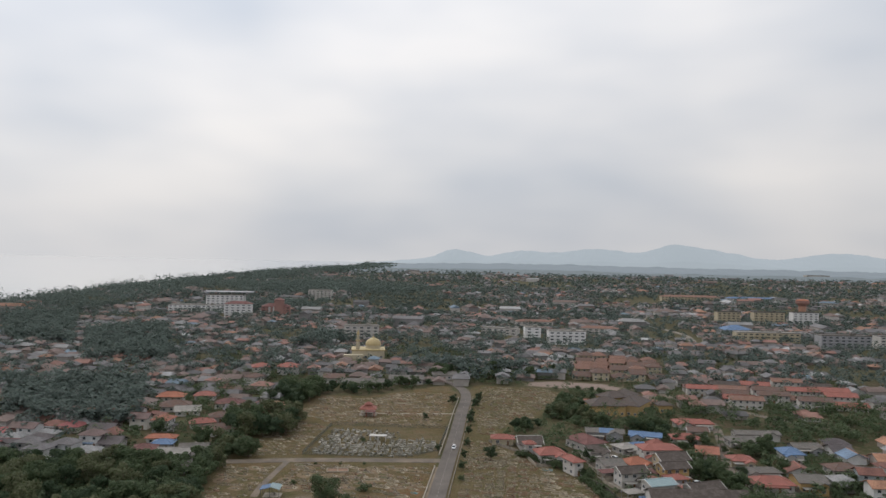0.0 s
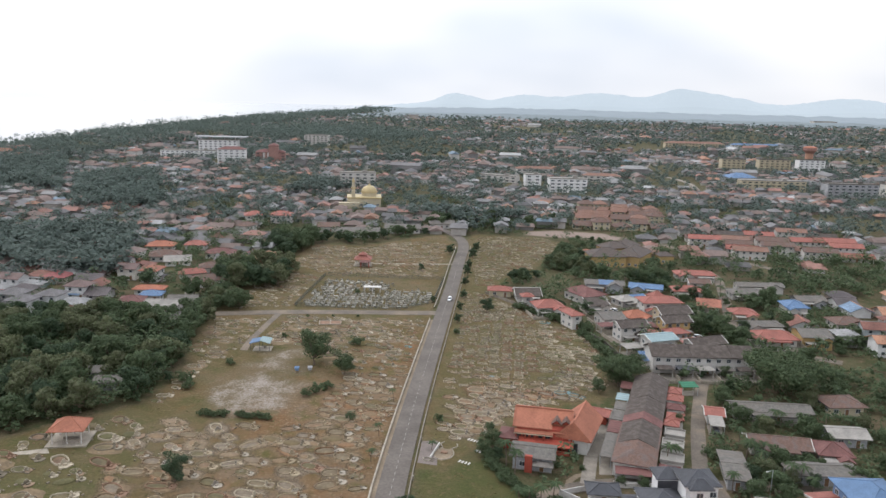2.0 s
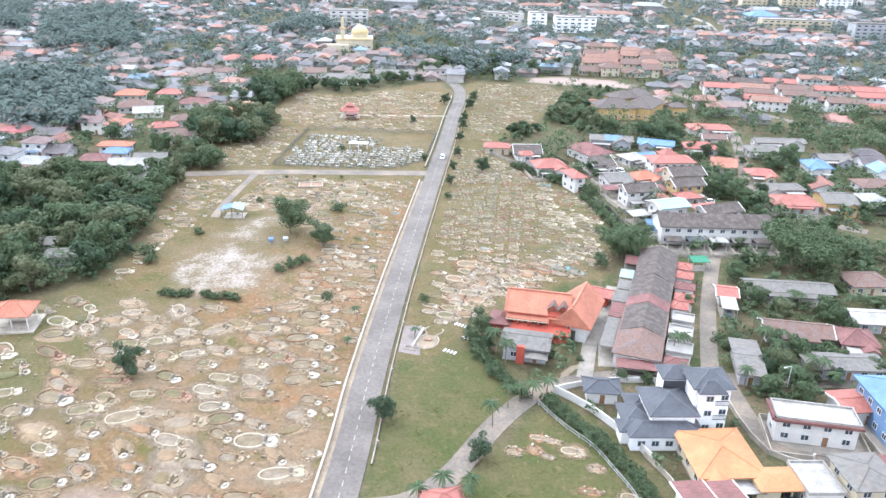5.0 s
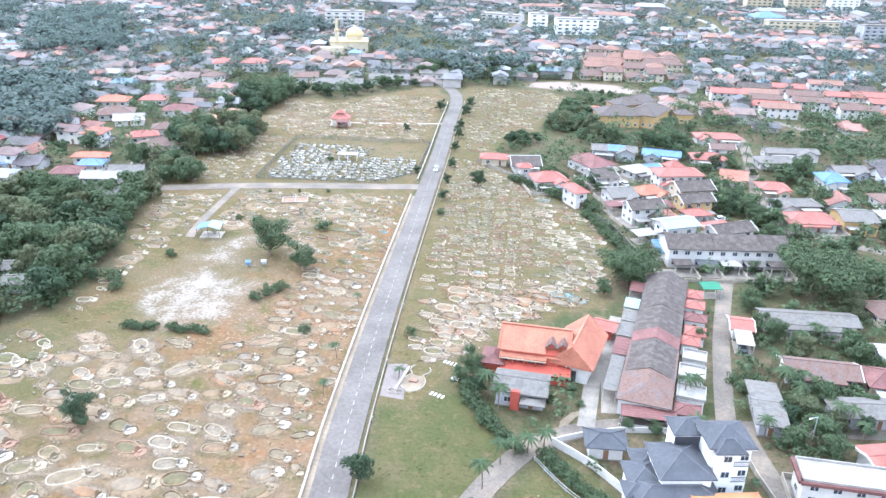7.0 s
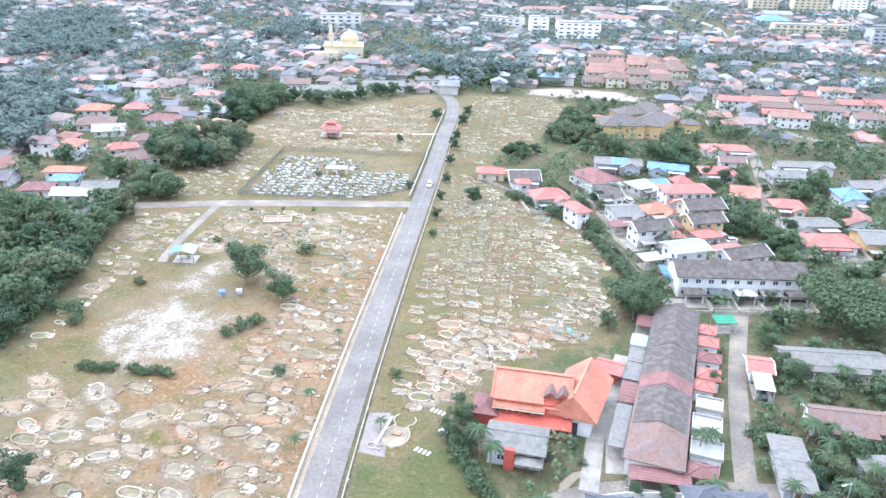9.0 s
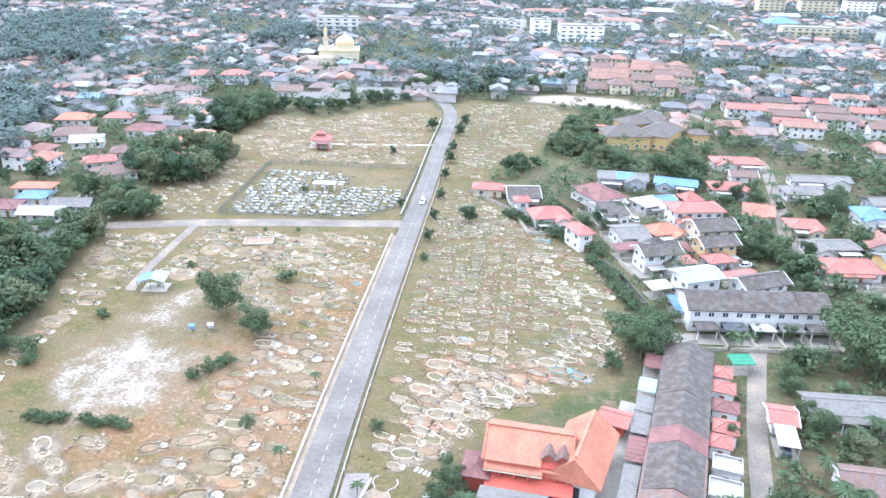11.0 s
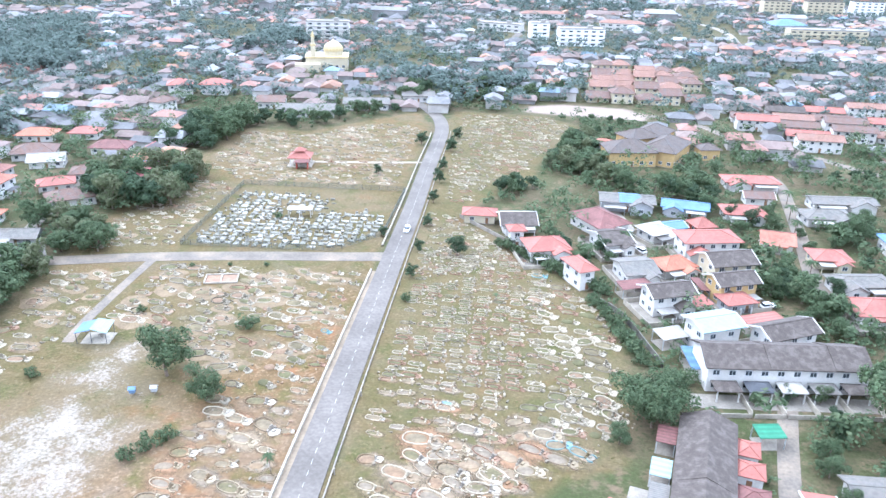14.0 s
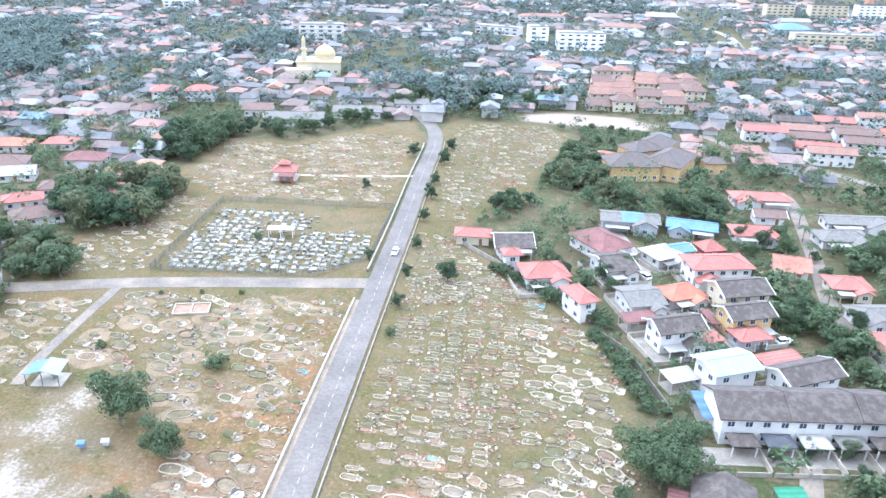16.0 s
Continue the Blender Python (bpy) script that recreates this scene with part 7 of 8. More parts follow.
# trees and palms of the gardens along the eastern lanes
for kind, x, y, s in (
            ("fine_dark", 85.9, -95.3, 0.5), ("fine", 92.9, -95.1, 0.5), ("fine_dark", 92.9, -102.6, 0.55), ("fine", 86.1, -118.5, 0.6), ("fine", 87.4, -131.8, 0.75), ("fine", 91.2, -136.2, 0.65), ("fine", 85.8, -126.8, 0.5), ("bush", 74.1, -155.2, 1.4),
            ("bush", 76.9, -153.1, 1.5), ("palm", 82.1, -147.1, 0.7), ("palm", 84.3, -152.8, 0.8), ("palm", 83.4, -150.3, 0.7), ("palm", 96.4, -132.1, 0.75), ("palm", 98.1, -132.7, 0.65), ("fine_olive", 84.0, -163.7, 0.75), ("fine_dark", 79.6, -165.5, 0.6),
            ("bush", 96.3, -144.8, 1.4), ("bush", 93.4, -155.5, 1.3), ("bush", 96.6, -154.3, 1.4), ("palm", 90.5, -166.5, 0.7), ("palm", 88.3, -165.2, 0.7), ("fine_olive", 112.0, -117.4, 0.75), ("palm", 63.3, -158.0, 0.7), ("palm", 60.5, -160.5, 0.75),
            ("bush", 72.9, -151.6, 1.0), ("fine", 106.4, -143.4, 0.5), ("fine", 97.4, -159.2, 0.45), ("palm", 110.8, -131.4, 0.7), ("fine", 99.6, -23.8, 0.7), ("fine", 98.4, -30.8, 0.6), ("fine", 98.3, -45.0, 0.8), ("fine_dark", 101.4, -37.7, 0.7),
            ("fine", 113.2, 2.5, 0.8), ("fine_dark", 107.5, 6.3, 0.8), ("fine", 102.3, -0.2, 0.6), ("fine", 114.8, 12.9, 0.7), ("fine", 105.3, -58.2, 0.7), ("fine_dark", 115.3, -44.1, 0.75), ("fine", 108.7, -57.7, 0.7), ("fine", 137.4, -4.1, 1.0),
            ("fine", 130.9, -4.2, 0.85), ("fine", 141.7, 6.0, 0.9), ("bush", 97.3, -63.2, 1.6), ("fine", 100.6, -62.3, 0.6), ("fine_dark", 101.8, 11.0, 0.7), ("palm", 121.9, 13.3, 0.8), ("palm", 118.7, -1.2, 0.8), ("palm", 126.2, 29.1, 0.9),
            ("palm", 112.2, -33.4, 0.8), ("fine", 107.3, -66.2, 0.7), ("palm", 112.4, -58.2, 0.8), ("palm", 63.8, -17.7, 0.8), ("fine_dark", 56.0, -23.0, 0.7), ("fine", 57.7, -29.3, 0.5)):
    plant(kind, x, y, s, " in a garden")
for i in (0, 1, 2, 3, 4, 5, 8, 9, 10, 11, 12, 13, 14):
    plant("bush", -64 + 1.35 * i, -144.5 + 0.6 * math.sin(i * 1.7), rng.uniform(0.55, 0.95), " in a row across dry ground")
HEDGE = smooth_line([(30.5, -181.8), (34.9, -188.5), (40.1, -194.7), (43.2, -201), (46, -207.6), (47, -213.9), (47.5, -224)], 1.0)
for i in range(32):
    t = i / 31
    hp = HEDGE[min(int(t * (len(HEDGE) - 1)), len(HEDGE) - 1)]
    plant("bush", hp[0] + 1.3, hp[1] + 0.6, rng.uniform(0.85, 1.2), " in the hedge below the villa")
for i in range(16):
    t = i / 15
    plant("bush", 16.5 + 10.5 * t ** 1.6, -160 - 20 * t, rng.uniform(0.8, 1.3), " in the hedge round the temple garden")
for i in range(14):
    t = i / 13
    plant("bush", 50.5 + 8.5 * t + rng.uniform(-1, 1), -54 - 30 * t, rng.uniform(0.8, 1.5), " along the boundary wall")
for i in range(18):
    t = i / 17
    plant("bush", 26 + 28 * t, -20 - 30 * t, rng.uniform(0.9, 1.6), " along the cemetery edge")
wood_of([(-95, -46), (-91, -84), (-84, -112), (-85, -140), (-99, -150), (-116, -168), (-175, -168), (-185, -70), (-112, -62)], 105, ["broad", "broad", "olive", "olive", "dark"], 0.9, 1.35, 5.6)
wood_of([(-118, 22), (-96, 36), (-84, 30), (-82, -4), (-96, -14), (-112, 0)], 20, ["broad", "dark", "olive"], 1.1, 1.45, 5.0)
wood_of([(-108, -22), (-88, -26), (-84, -40), (-96, -46), (-108, -40)], 10, ["broad", "olive"], 0.7, 1.0, 4.0)
wood_of([(-112, 60), (-92, 66), (-88, 112), (-112, 118)], 14, ["dark", "broad"], 1.0, 1.4, 5.0)
wood_of([(-88, 104), (-62, 104), (-38, 130), (-20, 150), (-30, 160), (-60, 122), (-88, 118)], 14, ["broad", "dark"], 0.6, 1.0, 5.0)
wood_of(BELT_WOOD, 22, ["broad", "dark", "olive"], 0.7, 1.0, 4.6)
wood_of(GREEN_BELT, 7, ["broad", "dark"], 0.35, 0.5, 5.0)
wood_of([(22, 26), (34, 22), (40, 36), (28, 42)], 6, ["broad", "dark"], 0.6, 0.8, 4.0)
wood_of([(-30, 170), (60, 178), (64, 215), (-28, 212)], 18, ["dark", "broad"], 0.8, 1.2, 5.0)


def undergrowth(name, polys, per, low, high, size, material, label, seed=41):
    """Leaf clumps that fill a wood or a thicket from the ground up, as one."""
    g = np.random.default_rng(seed)
    cs = []
    for poly in polys:
        px, py = np.array([p[0] for p in poly]), np.array([p[1] for p in poly])
        n = int((px.max() - px.min()) * (py.max() - py.min()) * per)
        x, y = g.uniform(px.min(), px.max(), n), g.uniform(py.min(), py.max(), n)
        ok = distance(poly, x, y) < -0.8
        x, y = x[ok], y[ok]
        swell = np.array([0.5 + 0.5 * noise.noise((a * 0.13, b * 0.13, 6.0)) + 0.25 * noise.noise((a * 0.4, b * 0.4, 1.0)) for a, b in zip(x, y)])
        top = low + (high - low) * np.clip(swell, 0, 1)
        cs.append(np.stack([x, y, top * g.uniform(0.35, 1.0, len(x)) ** 0.5], 1))
    c = np.concatenate(cs)
    leaf_cloud(name, c, size, material, label, g)


def leaf_cloud(name, c, size, material, label, g):
    q = len(c)
    nr = g.normal(size=(q, 3)) * 0.3
    nr[:, 2] += 0.7
    if c.shape[1] == 6:
        nr += c[:, 3:] * 0.8
        c = c[:, :3]
    nr /= np.linalg.norm(nr, axis=1, keepdims=True)
    a = np.cross(nr, g.normal(size=(q, 3)))
    a /= np.linalg.norm(a, axis=1, keepdims=True)
    b = np.cross(nr, a)
    s = (size * g.uniform(0.6, 1.4, q))[:, None]
    v = np.stack([c - a * s, c - b * s * 0.7, c + a * s, c + b * s * 0.7], 1).reshape(-1, 3)
    me = bpy.data.meshes.new(name)
    me.vertices.add(4 * q)
    me.vertices.foreach_set("co", v.ravel())
    me.loops.add(4 * q)
    me.loops.foreach_set("vertex_index", np.arange(4 * q, dtype=np.int32))
    me.polygons.add(q)
    me.polygons.foreach_set("loop_start", np.arange(0, 4 * q, 4, dtype=np.int32))
    me.update(calc_edges=True)
    me.materials.append(material)
    tagged(new(name, me), label, "foliage", kind="stuff")


undergrowth("undergrowth", [[(-95, -46), (-91, -84), (-84, -112), (-85, -140), (-99, -150), (-116, -168), (-190, -168), (-200, -70), (-112, -62)], [(-118, 22), (-96, 36), (-84, 30), (-82, -4), (-96, -14), (-112, 0)],
                            [(-108, -22), (-88, -26), (-84, -40), (-96, -46), (-108, -40)], [(-112, 60), (-92, 66), (-88, 112), (-112, 118)], BELT_WOOD,
                            [(-30, 172), (60, 180), (64, 215), (-28, 212)]], 3.2, 1.2, 5.5, 0.5, leaf_mid, "dense green undergrowth filling the woods")
undergrowth("thicket", [GREEN_BELT], 2.6, 0.6, 2.2, 0.45, leaf_mid, "low green thicket beside the bare pale ground", 43)
fence_hedge = thing("hedge_fence", 0, 0, 0, 0, "thin grey railing along the clipped hedge", "fence")
rail_line = offset(HEDGE, 0.9)
part("rail", band(rail_line, -0.03, 0.03, 1.25, 0.08), galvanised, fence_hedge)
part("rail", band(rail_line, -0.03, 0.03, 0.65, 0.06), galvanised, fence_hedge)
rail_post = mesh_of("post", box(0, 0, -0.1, 0.09, 0.09, 1.35), galvanised)
for p_ in rail_line[::3]:
    part("post", rail_post, None, fence_hedge).matrix_basis = pose(p_[0], p_[1], 0)


# ---- the town: generic houses, copied, and the far town as one ----
BIG = {"apartment block": 34, "hotel": 40, "estate house": 9, "mosque": 16, "terrace houses": 20, "temple": 14}
taken = [(o.matrix_basis.translation.x, o.matrix_basis.translation.y, BIG.get(o.get("category"), 9)) for o in scene.objects if o.parent is None and o.get("category") in
         ("house", "villa", "temple", "mosque", "apartment block", "hotel", "estate row", "school hall", "estate house", "terrace houses", "shed", "water tower", "awning", "carport", "lean to", "porch room")]
ROADS = [(-30, 176), (0, 200), (5, 230), (5, 260), (10, 300), (20, 340), (28, 410), (40, 480), (215, 420), (222, 470), (225, 520), (215, 580), (205, 640), (220, 720), (131, 60), (125, 20), (121, 0), (113, -38), (86, -97), (76, -130), (121, 141), (130, 122), (144, 114), (153, 100), (163, 86), (173, 73)]


BUILT = ("house", "villa", "temple", "mosque", "apartment block", "hotel", "school hall", "estate house", "terrace houses", "shed", "awning", "carport", "lean to", "porch room", "outbuilding", "pavilion", "shelter")


def footprint(o):
    """The ground rectangle under a building, in its own axes: centre, half sizes, turn."""
    pts = [(v.co.x, v.co.y) for c in o.children if c.name.split(".")[0] not in ("window", "door", "ridge_cap", "gate") for v in c.data.vertices]
    x0, x1, y0, y1 = min(p[0] for p in pts), max(p[0] for p in pts), min(p[1] for p in pts), max(p[1] for p in pts)
    m = o.matrix_basis
    c = m @ Vector(((x0 + x1) / 2, (y0 + y1) / 2, 0))
    k = m.to_scale()
    return c.x, c.y, (x1 - x0) / 2 * k.x, (y1 - y0) / 2 * k.y, m.to_euler().z


RECTS = [footprint(o) for o in scene.objects if o.parent is None and o.get("category") in BUILT and o.children]


def off_buildings(x, y, margin):
    ok = np.ones(len(x), bool)
    for cx, cy, hw, hd, a in RECTS:
        c, k = math.cos(a), math.sin(a)
        u, v = (x - cx) * c + (y - cy) * k, (y - cy) * c - (x - cx) * k
        ok &= (np.abs(u) > hw + margin) | (np.abs(v) > hd + margin)
    return ok


def free(x, y, r):
    if 6 < x < 62 and 6 < y < 112:
        return False
    if inside(GREEN_BELT, x, y) < r or inside(FIELD_WEST, x, y) < r or inside(FIELD_EAST, x, y) < r or inside(TAN, x, y) < r + 2 or inside(LAWN_SOUTH, x, y) < r:
        return False
    if any((x - a) ** 2 + (y - b) ** 2 < (r + k) ** 2 for a, b, k in taken) or any((x - a) ** 2 + (y - b) ** 2 < (r + 5) ** 2 for a, b in ROADS):
        return False
    return inside(COAST, x, y) > 40


def seen(x, y):
    k = y + 380
    return -0.80 * k < x - 15 < 0.66 * k


def generic(k, w, d, st, roof, porch):
    h = house(0, -5000 - 40 * k, 0, w, d, st, roof, "mixed", "mixed", "", 0.45, porch, "s", group="town houses", far=True)
    return h


protos = [generic(0, 10, 8, 1, "hip", 1.8), generic(1, 8.5, 8.5, 1, "gable", 1.6), generic(2, 11, 7, 1, "gable", 0), generic(3, 9, 7.5, 2, "hip", 2.0), generic(4, 8.5, 7, 2, "gable", 0), generic(5, 12, 8, 1, "hip", 0)]
WORDS = ["low town bungalow with a hipped tiled roof", "low town bungalow with a gabled tiled roof", "long low town house with a gabled roof", "two-storey town house with a hipped roof", "two-storey town house with a gabled roof", "wide town bungalow with a hipped roof"]
town = random.Random(11)
lots = []
yy = -60.0
while yy < 640:
    xx = -0.80 * (yy + 380) + 15
    while xx < 0.66 * (yy + 380) + 15:
        lots.append((xx + town.uniform(-3, 3), yy + town.uniform(-3, 3)))
        xx += 12.2
    yy += 12.4
lots.sort(key=lambda p: (p[0] - 25) ** 2 + (p[1] + 214) ** 2)
count, far_lots, gaps = 0, [], []
for x, y in lots:
    if not free(x, y, 5.0):
        continue
    green = noise.noise((x * 0.012, y * 0.012, 2.0))
    if green > 0.2 or town.random() < 0.14 or inside(WOOD_WEST, x, y) < 2:
        gaps.append((x, y))
        continue
    k = town.randrange(6)
    turn = 12 * noise.noise((x * 0.006, y * 0.006, 9.0)) + town.choice((0, 0, 90)) + town.uniform(-5, 5)
    if count < 85:
        h = copy_thing(protos[k], pose(x, y, 0, 0, 0, turn))
        tagged(h, WORDS[k])
        count += 1
    else:
        far_lots.append((x, y, turn, 1.0))
for p in protos:
    for o in list(p.children_recursive) + [p]:
        bpy.data.objects.remove(o)

# trees of the near town as things, the rest joined
tree_count = 0
for x, y in gaps:
    if tree_count < 16 and y < 330:
        for _ in range(2):
            plant(town.choice(["broad", "dark", "olive", "broad", "palm"]), x + town.uniform(-6, 6), y + town.uniform(-6, 6), town.uniform(0.6, 1.05), " among the houses")
            tree_count += 1
for x, y, kinds, n in ((112, -85, ["broad", "palm"], 6), (100, -140, ["broad", "palm", "olive"], 8), (88, -155, ["palm", "broad"], 6), (126, -70, ["broad"], 4), (104, -48, ["broad", "dark"], 8), (104, -30, ["broad"], 5), (104, 25, ["broad", "palm"], 6),
                       (124, -10, ["broad"], 5), (138, -30, ["broad", "dark"], 7), (95, 40, ["palm", "broad"], 7), (76, 40, ["palm", "dark"], 5), (150, -60, ["broad"], 6), (140, 66, ["palm", "broad", "dark"], 8), (158, 58, ["broad", "dark"], 7), (118, -100, ["broad"], 5),
                       (86, -176, ["palm", "broad"], 5), (126, -140, ["broad", "olive"], 9), (112, -160, ["broad"], 6), (62, -120, ["bush"], 3), (50, -24, ["broad", "dark"], 5), (53, -36, ["palm", "dark"], 4), (66, 30, ["palm", "broad"], 5), (95, 30, ["dark"], 3)):
    for i in range((3 * n + 3) // 5):
        for _ in range(12):
            px, py = x + town.uniform(-9, 9), y + town.uniform(-9, 9)
            if all((px - a) ** 2 + (py - b) ** 2 > (k * 0.85) ** 2 for a, b, k in taken):
                plant(town.choice(kinds), px, py, town.uniform(0.4, 0.75), " in a garden")
                break


def far_town():
    """All the far houses: walls and roofs in two joined meshes, one thing each."""
    r = random.Random(21)
    spots = list(far_lots)
    y = 640.0
    while y < 2760:
        step = 12.5 + (y - 640) * 0.009
        x = -0.80 * (y + 380) + 15
        while x < 0.66 * (y + 380) + 15:
            px, py = x + r.uniform(-0.4, 0.4) * step, y + r.uniform(-0.4, 0.4) * step
            g = noise.noise((px * 0.004, py * 0.004, 2.0))
            if g < 0.12 and r.random() < 0.62:
                spots.append((px, py, r.uniform(-15, 15) + r.choice((0, 90)), 1.0 + (y - 640) * 0.0002))
            x += step
        y += step
    spots_x, spots_y = np.array([s[0] for s in spots]), np.array([s[1] for s in spots])
    ok = distance(COAST, spots_x, spots_y) > 30
    wv, wf, rv, rf = [], [], [], []
    for (x, y, turn, s), good in zip(spots, ok):
        if not good or any((x - a) ** 2 + (y - b) ** 2 < (k + 4) ** 2 for a, b, k in taken if k > 15):
            continue
        w, d, st = r.uniform(6.5, 12.5) * s, r.uniform(6.0, 9.5) * s, r.choice((1, 1, 1, 2))
        if r.random() < 0.03 and y > 450:
            w, d, st = r.uniform(20, 40), r.uniform(10, 14), r.choice((2, 3, 4))
        top = st * 2.6 - 0.2
        gv, gf = moved(box(0, 0, -0.2, w, d, top + 0.2), x, y, 0, turn)
        k = len(wv)
        wv += gv
        wf += [tuple(i + k for i in q) for q in gf[1:]]
        gv, gf = moved(hip(w, d, top - 0.15, min(w, d) * 0.26, 1.0, 0.15, r.choice((1.0, 0.9, 0.15, 0.15))), x, y, 0, turn)
        k = len(rv)
        rv += gv
        rf += [tuple(i + k for i in q) for q in gf[1:]]
    tagged(new("far_houses", mesh_of("far_houses", (wv, wf), far_wall)), "walls of the many small houses of the far town", "houses", kind="stuff")
    tagged(new("far_roofs", mesh_of("far_roofs", (rv, rf), far_roof)), "red, brown and grey roofs of the far town", "roofs", kind="stuff")


def clear_of_all(x, y, margin, house_share):
    """Which points keep off the fields, the lanes and the buildings."""
    ok = (distance(FIELD_WEST, x, y) > margin) & (distance(FIELD_EAST, x, y) > margin) & (distance(TAN, x, y) > margin + 3) & (distance(LAWN, x, y) > margin) & (distance(LAWN_SOUTH, x, y) > margin) & (distance(COAST, x, y) > 6)
    for line, width in LANES:
        for p in line:
            ok &= (x - p[0]) ** 2 + (y - p[1]) ** 2 > (width / 2 + margin * 0.9 + 0.4) ** 2
    return ok & off_buildings(x, y, house_share)


def clumps(g, x, y, h, per, size, wide=0.42):
    """Leaf clump centres of crowns made of a few uneven lobes each."""
    lobes = 4
    lx = np.repeat(x, lobes) + g.normal(size=len(x) * lobes) * np.repeat(h, lobes) * wide * 0.45
    ly = np.repeat(y, lobes) + g.normal(size=len(x) * lobes) * np.repeat(h, lobes) * wide * 0.45
    lz = np.repeat(h, lobes) * g.uniform(0.38, 0.78, len(x) * lobes)
    lr = np.repeat(h, lobes) * g.uniform(0.2, 0.34, len(x) * lobes)
    k = max(1, per // lobes)
    d = g.normal(size=(len(lx) * k, 3))
    d /= np.linalg.norm(d, axis=1, keepdims=True)
    d[:, 2] = np.where(d[:, 2] < -0.3, -d[:, 2], d[:, 2])
    rad = np.repeat(lr, k) * g.uniform(0.7, 1.08, len(d))
    return np.concatenate([np.stack([np.repeat(lx, k), np.repeat(ly, k), np.repeat(lz, k)], 1) + d * rad[:, None], d], 1)


def near_greenery():
    """Shrubs, hedges and small trees that fill the gardens between the houses."""
    g = np.random.default_rng(51)
    n = 20000
    x, y = g.uniform(-330, 260, n), g.uniform(-215, 330, n)
    dens = np.array([noise.noise((a * 0.03, b * 0.03, 4.0)) for a, b in zip(x, y)])
    ok = clear_of_all(x, y, 1.5, 0.9) & (dens > -0.1) & (x > -0.80 * (y + 380)) & (x < 0.66 * (y + 380) + 30)
    x, y = x[ok], y[ok]
    leaf_cloud("garden_shrubs", clumps(g, x, y, g.uniform(1.2, 4.2, len(x)), 28, 0.4, 0.6), 0.42, leaf_mid, "shrubs and hedges in the gardens between the houses", g)
    x, y = g.uniform(64, 170, 3600), g.uniform(-176, 10, 3600)
    dens = np.array([noise.noise((a * 0.06, b * 0.06, 14.0)) for a, b in zip(x, y)])
    ok = clear_of_all(x, y, 1.2, 0.7) & (dens > -0.12) & (x < 0.66 * (y + 380) + 30)
    leaf_cloud("garden_shrubs", clumps(g, x[ok], y[ok], g.uniform(0.8, 3.2, int(ok.sum())), 28, 0.3, 0.6), 0.3, leaf_mid, "low shrubs and weeds filling the gardens along the lanes", g)
    n = 9500
    x, y = g.uniform(-560, 470, n), g.uniform(-210, 700, n)
    dens = np.array([noise.noise((a * 0.012, b * 0.012, 2.0)) + 0.4 * noise.noise((a * 0.05, b * 0.05, 8.0)) for a, b in zip(x, y)])
    ok = clear_of_all(x, y, 3.0, 2.2) & (distance(NEAR_EAST, x, y) > -30) & (dens > -0.26) & (x > -0.80 * (y + 380)) & (x < 0.66 * (y + 380) + 30)
    x, y = x[ok], y[ok]
    close = (y < 150) & (x > -170)
    # trees further off take the leaf colour with haze mixed in
    for pick, per, size, leaf in ((close, 80, 0.5, leaf_mid), (~close, 44, 0.8, leaf_far_haze)):
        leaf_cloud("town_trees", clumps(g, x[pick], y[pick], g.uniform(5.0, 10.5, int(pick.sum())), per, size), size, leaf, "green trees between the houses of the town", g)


def east_gardens():
    """Taller garden trees east of the close and along the lanes."""
    g = np.random.default_rng(61)
    x, y = g.uniform(92, 230, 900), g.uniform(-170, 100, 900)
    ok = clear_of_all(x, y, 4.0, 2.0) & (x < 0.66 * (y + 380) + 30)
    dens = np.array([noise.noise((a * 0.025, b * 0.025, 3.0)) for a, b in zip(x, y)])
    ok &= dens > 0.0
    leaf_cloud("garden_trees", clumps(g, x[ok], y[ok], g.uniform(3.5, 8.0, int(ok.sum())), 90, 0.6), 0.55, leaf_mid, "leafy trees crowding the gardens along the lanes", g)


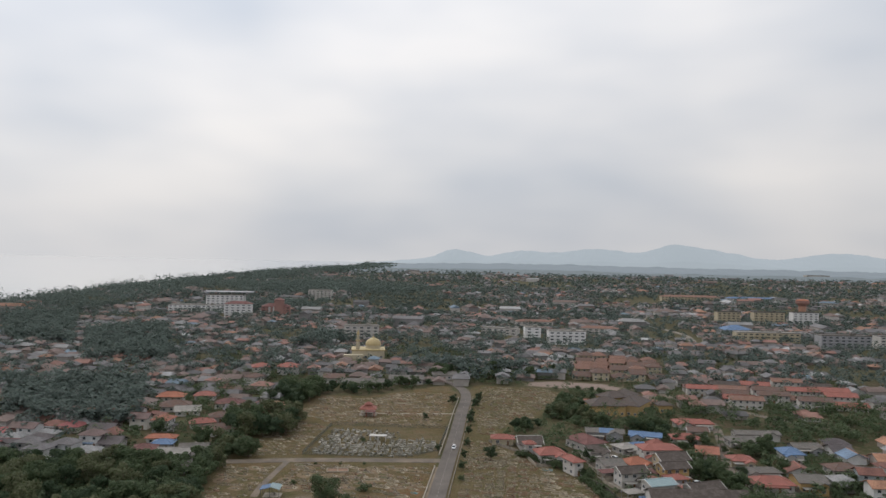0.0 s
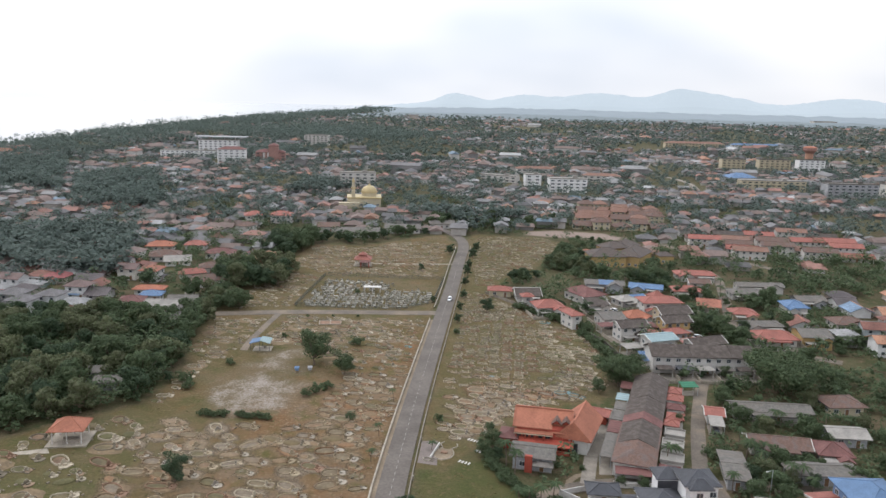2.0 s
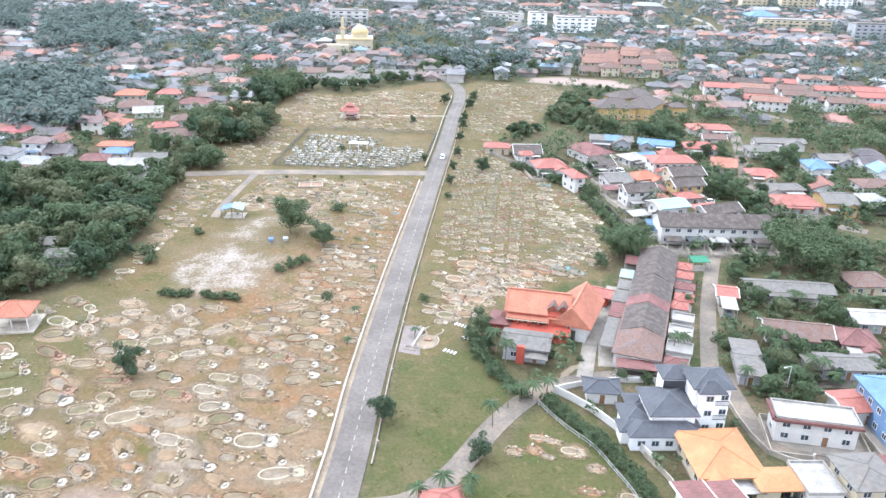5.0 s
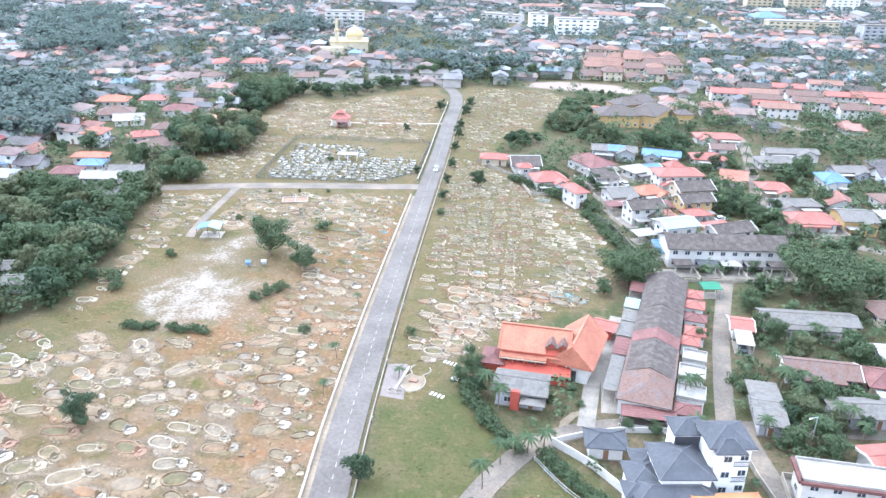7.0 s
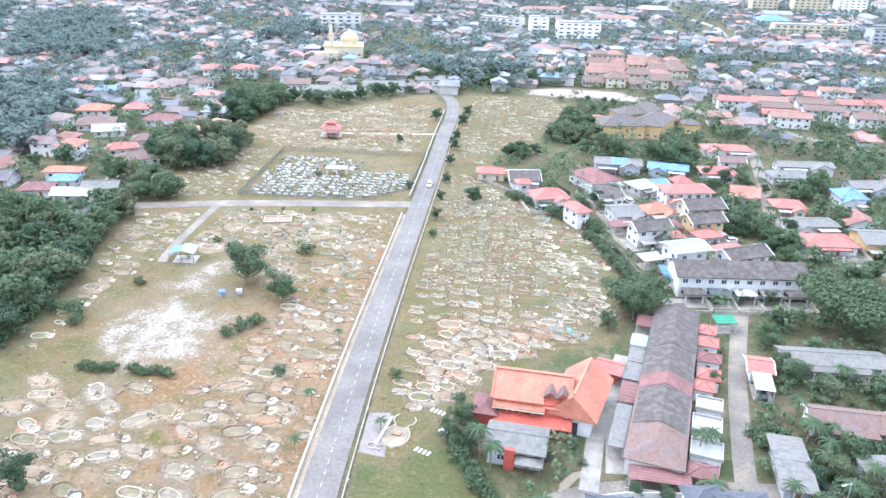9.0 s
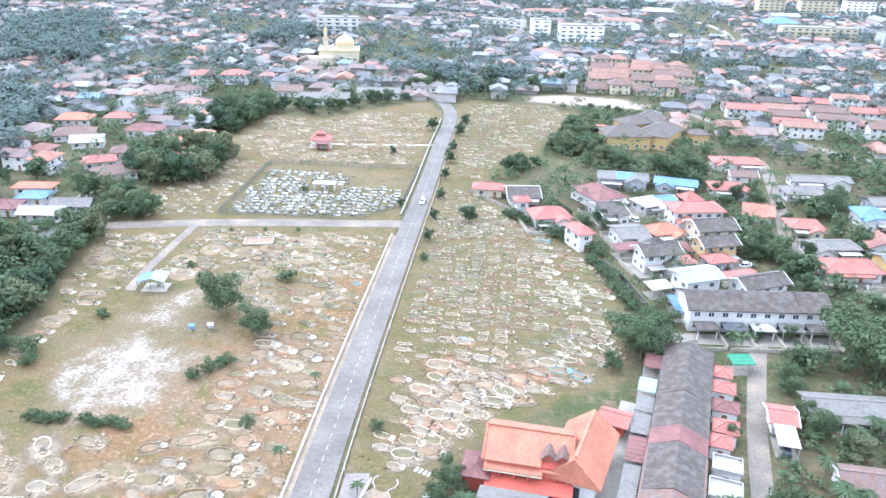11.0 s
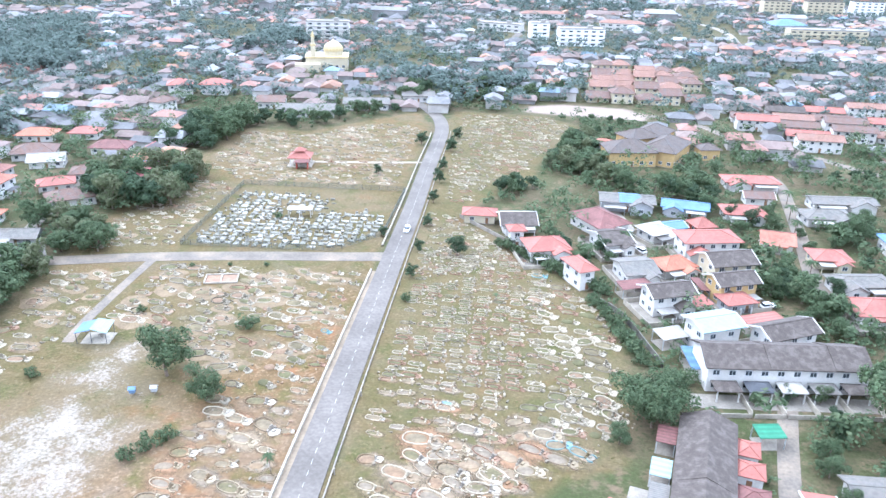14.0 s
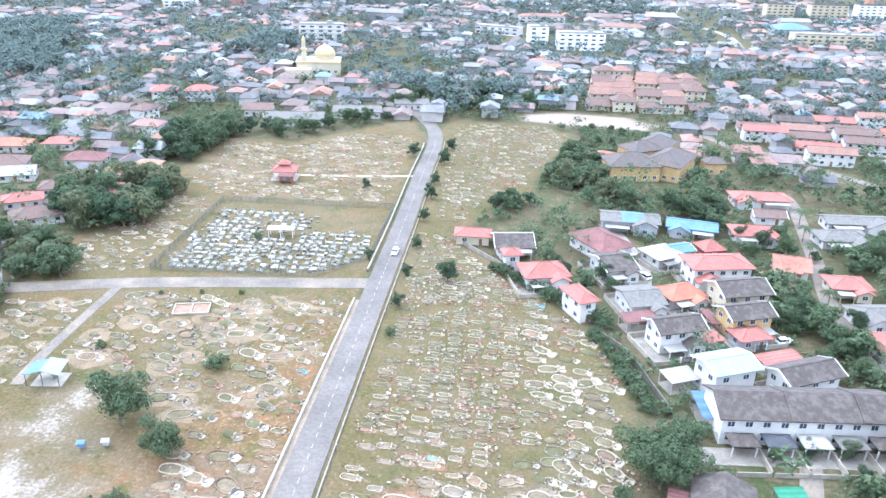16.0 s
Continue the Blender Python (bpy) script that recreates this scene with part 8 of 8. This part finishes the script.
def far_trees():
    """The trees of the far town and the coast, as leaf clumps in one mesh."""
    g = np.random.default_rng(31)
    n = 19000
    t = g.random(n) ** 1.15
    y = 640 + 2150 * t
    k = y + 380
    x = 15 + g.uniform(-0.80, 0.66, n) * k
    dens = np.array([noise.noise((a * 0.006, b * 0.006, 5.0)) + 0.6 * noise.noise((a * 0.02, b * 0.02, 8.0)) for a, b in zip(x, y)])
    coast = distance(COAST, x, y)
    keep = (dens > -0.22) & (coast > 6)
    for a, b, r_ in taken:
        if b > 500:
            keep &= (x - a) ** 2 + (y - b) ** 2 > (r_ * 0.75) ** 2
    x, y = x[keep], y[keep]
    h = g.uniform(5.0, 10.0, len(x)) * (1 + (y > 900) * 0.25)
    # the wooded coast and the ridge by the hotel
    m = 3600
    cy = 380 + 3400 * g.random(m) ** 1.3
    edge = np.interp(cy, [-400, 300, 700, 810, 1080, 1450, 2150, 2700, 3200, 4200], [-640, -665, -680, -680, -730, -738, -745, -700, -640, -760])
    cx = edge + 8 + g.random(m) ** 1.6 * 170
    ch = g.uniform(8, 17, m) + 9 * (g.random(m) < 0.12)
    r2 = 1500
    rx, ry = g.normal(-330, 150, r2), g.normal(1180, 130, r2)
    rh = g.uniform(12, 22, r2)
    inland = rx > -690
    x, y, h = np.concatenate([x, cx, rx[inland]]), np.concatenate([y, cy, ry[inland]]), np.concatenate([h, ch, rh[inland]])
    # woods at the west side of the town
    for poly, m in ((((-291, 188), (-389, 373), (-328, 417), (-227, 200)), 420), (((-408, 272), (-538, 464), (-504, 554), (-354, 283)), 420), (((-158, -3), (-225, 0), (-291, 99), (-203, 103)), 260), (((-165, 283), (-163, 398), (-107, 337)), 70), (((-57, 203), (17, 164), (42, 222), (-27, 240)), 60), (((-316, 607), (-243, 732), (-280, 800), (-420, 760)), 200)):
        px, py = np.array([p[0] for p in poly]), np.array([p[1] for p in poly])
        ex, ey = g.uniform(px.min(), px.max(), m * 3), g.uniform(py.min(), py.max(), m * 3)
        ok = distance(poly, ex, ey) < 0
        ex, ey = ex[ok][:m], ey[ok][:m]
        x, y, h = np.concatenate([x, ex]), np.concatenate([y, ey]), np.concatenate([h, g.uniform(8, 14, len(ex))])
    near_, mid_, far_ = y < 700, (y >= 700) & (y < 1500), y >= 1500
    # all distant crowns wear the haze-tinted leaf colour
    leaf_cloud("far_trees", clumps(g, x[near_], y[near_], h[near_], 56, 1.0), 1.0, leaf_far_haze, "dark green woods west of the town", g)
    leaf_cloud("far_trees", clumps(g, x[mid_], y[mid_], h[mid_], 24, 1.5), 1.5, leaf_far_haze, "dark green trees between the far houses", g)
    leaf_cloud("far_trees", clumps(g, x[far_], y[far_], h[far_], 12, 2.4), 2.4, leaf_far_haze, "dark green trees of the far town and the coast", g)


near_greenery()
east_gardens()
far_town()
far_trees()
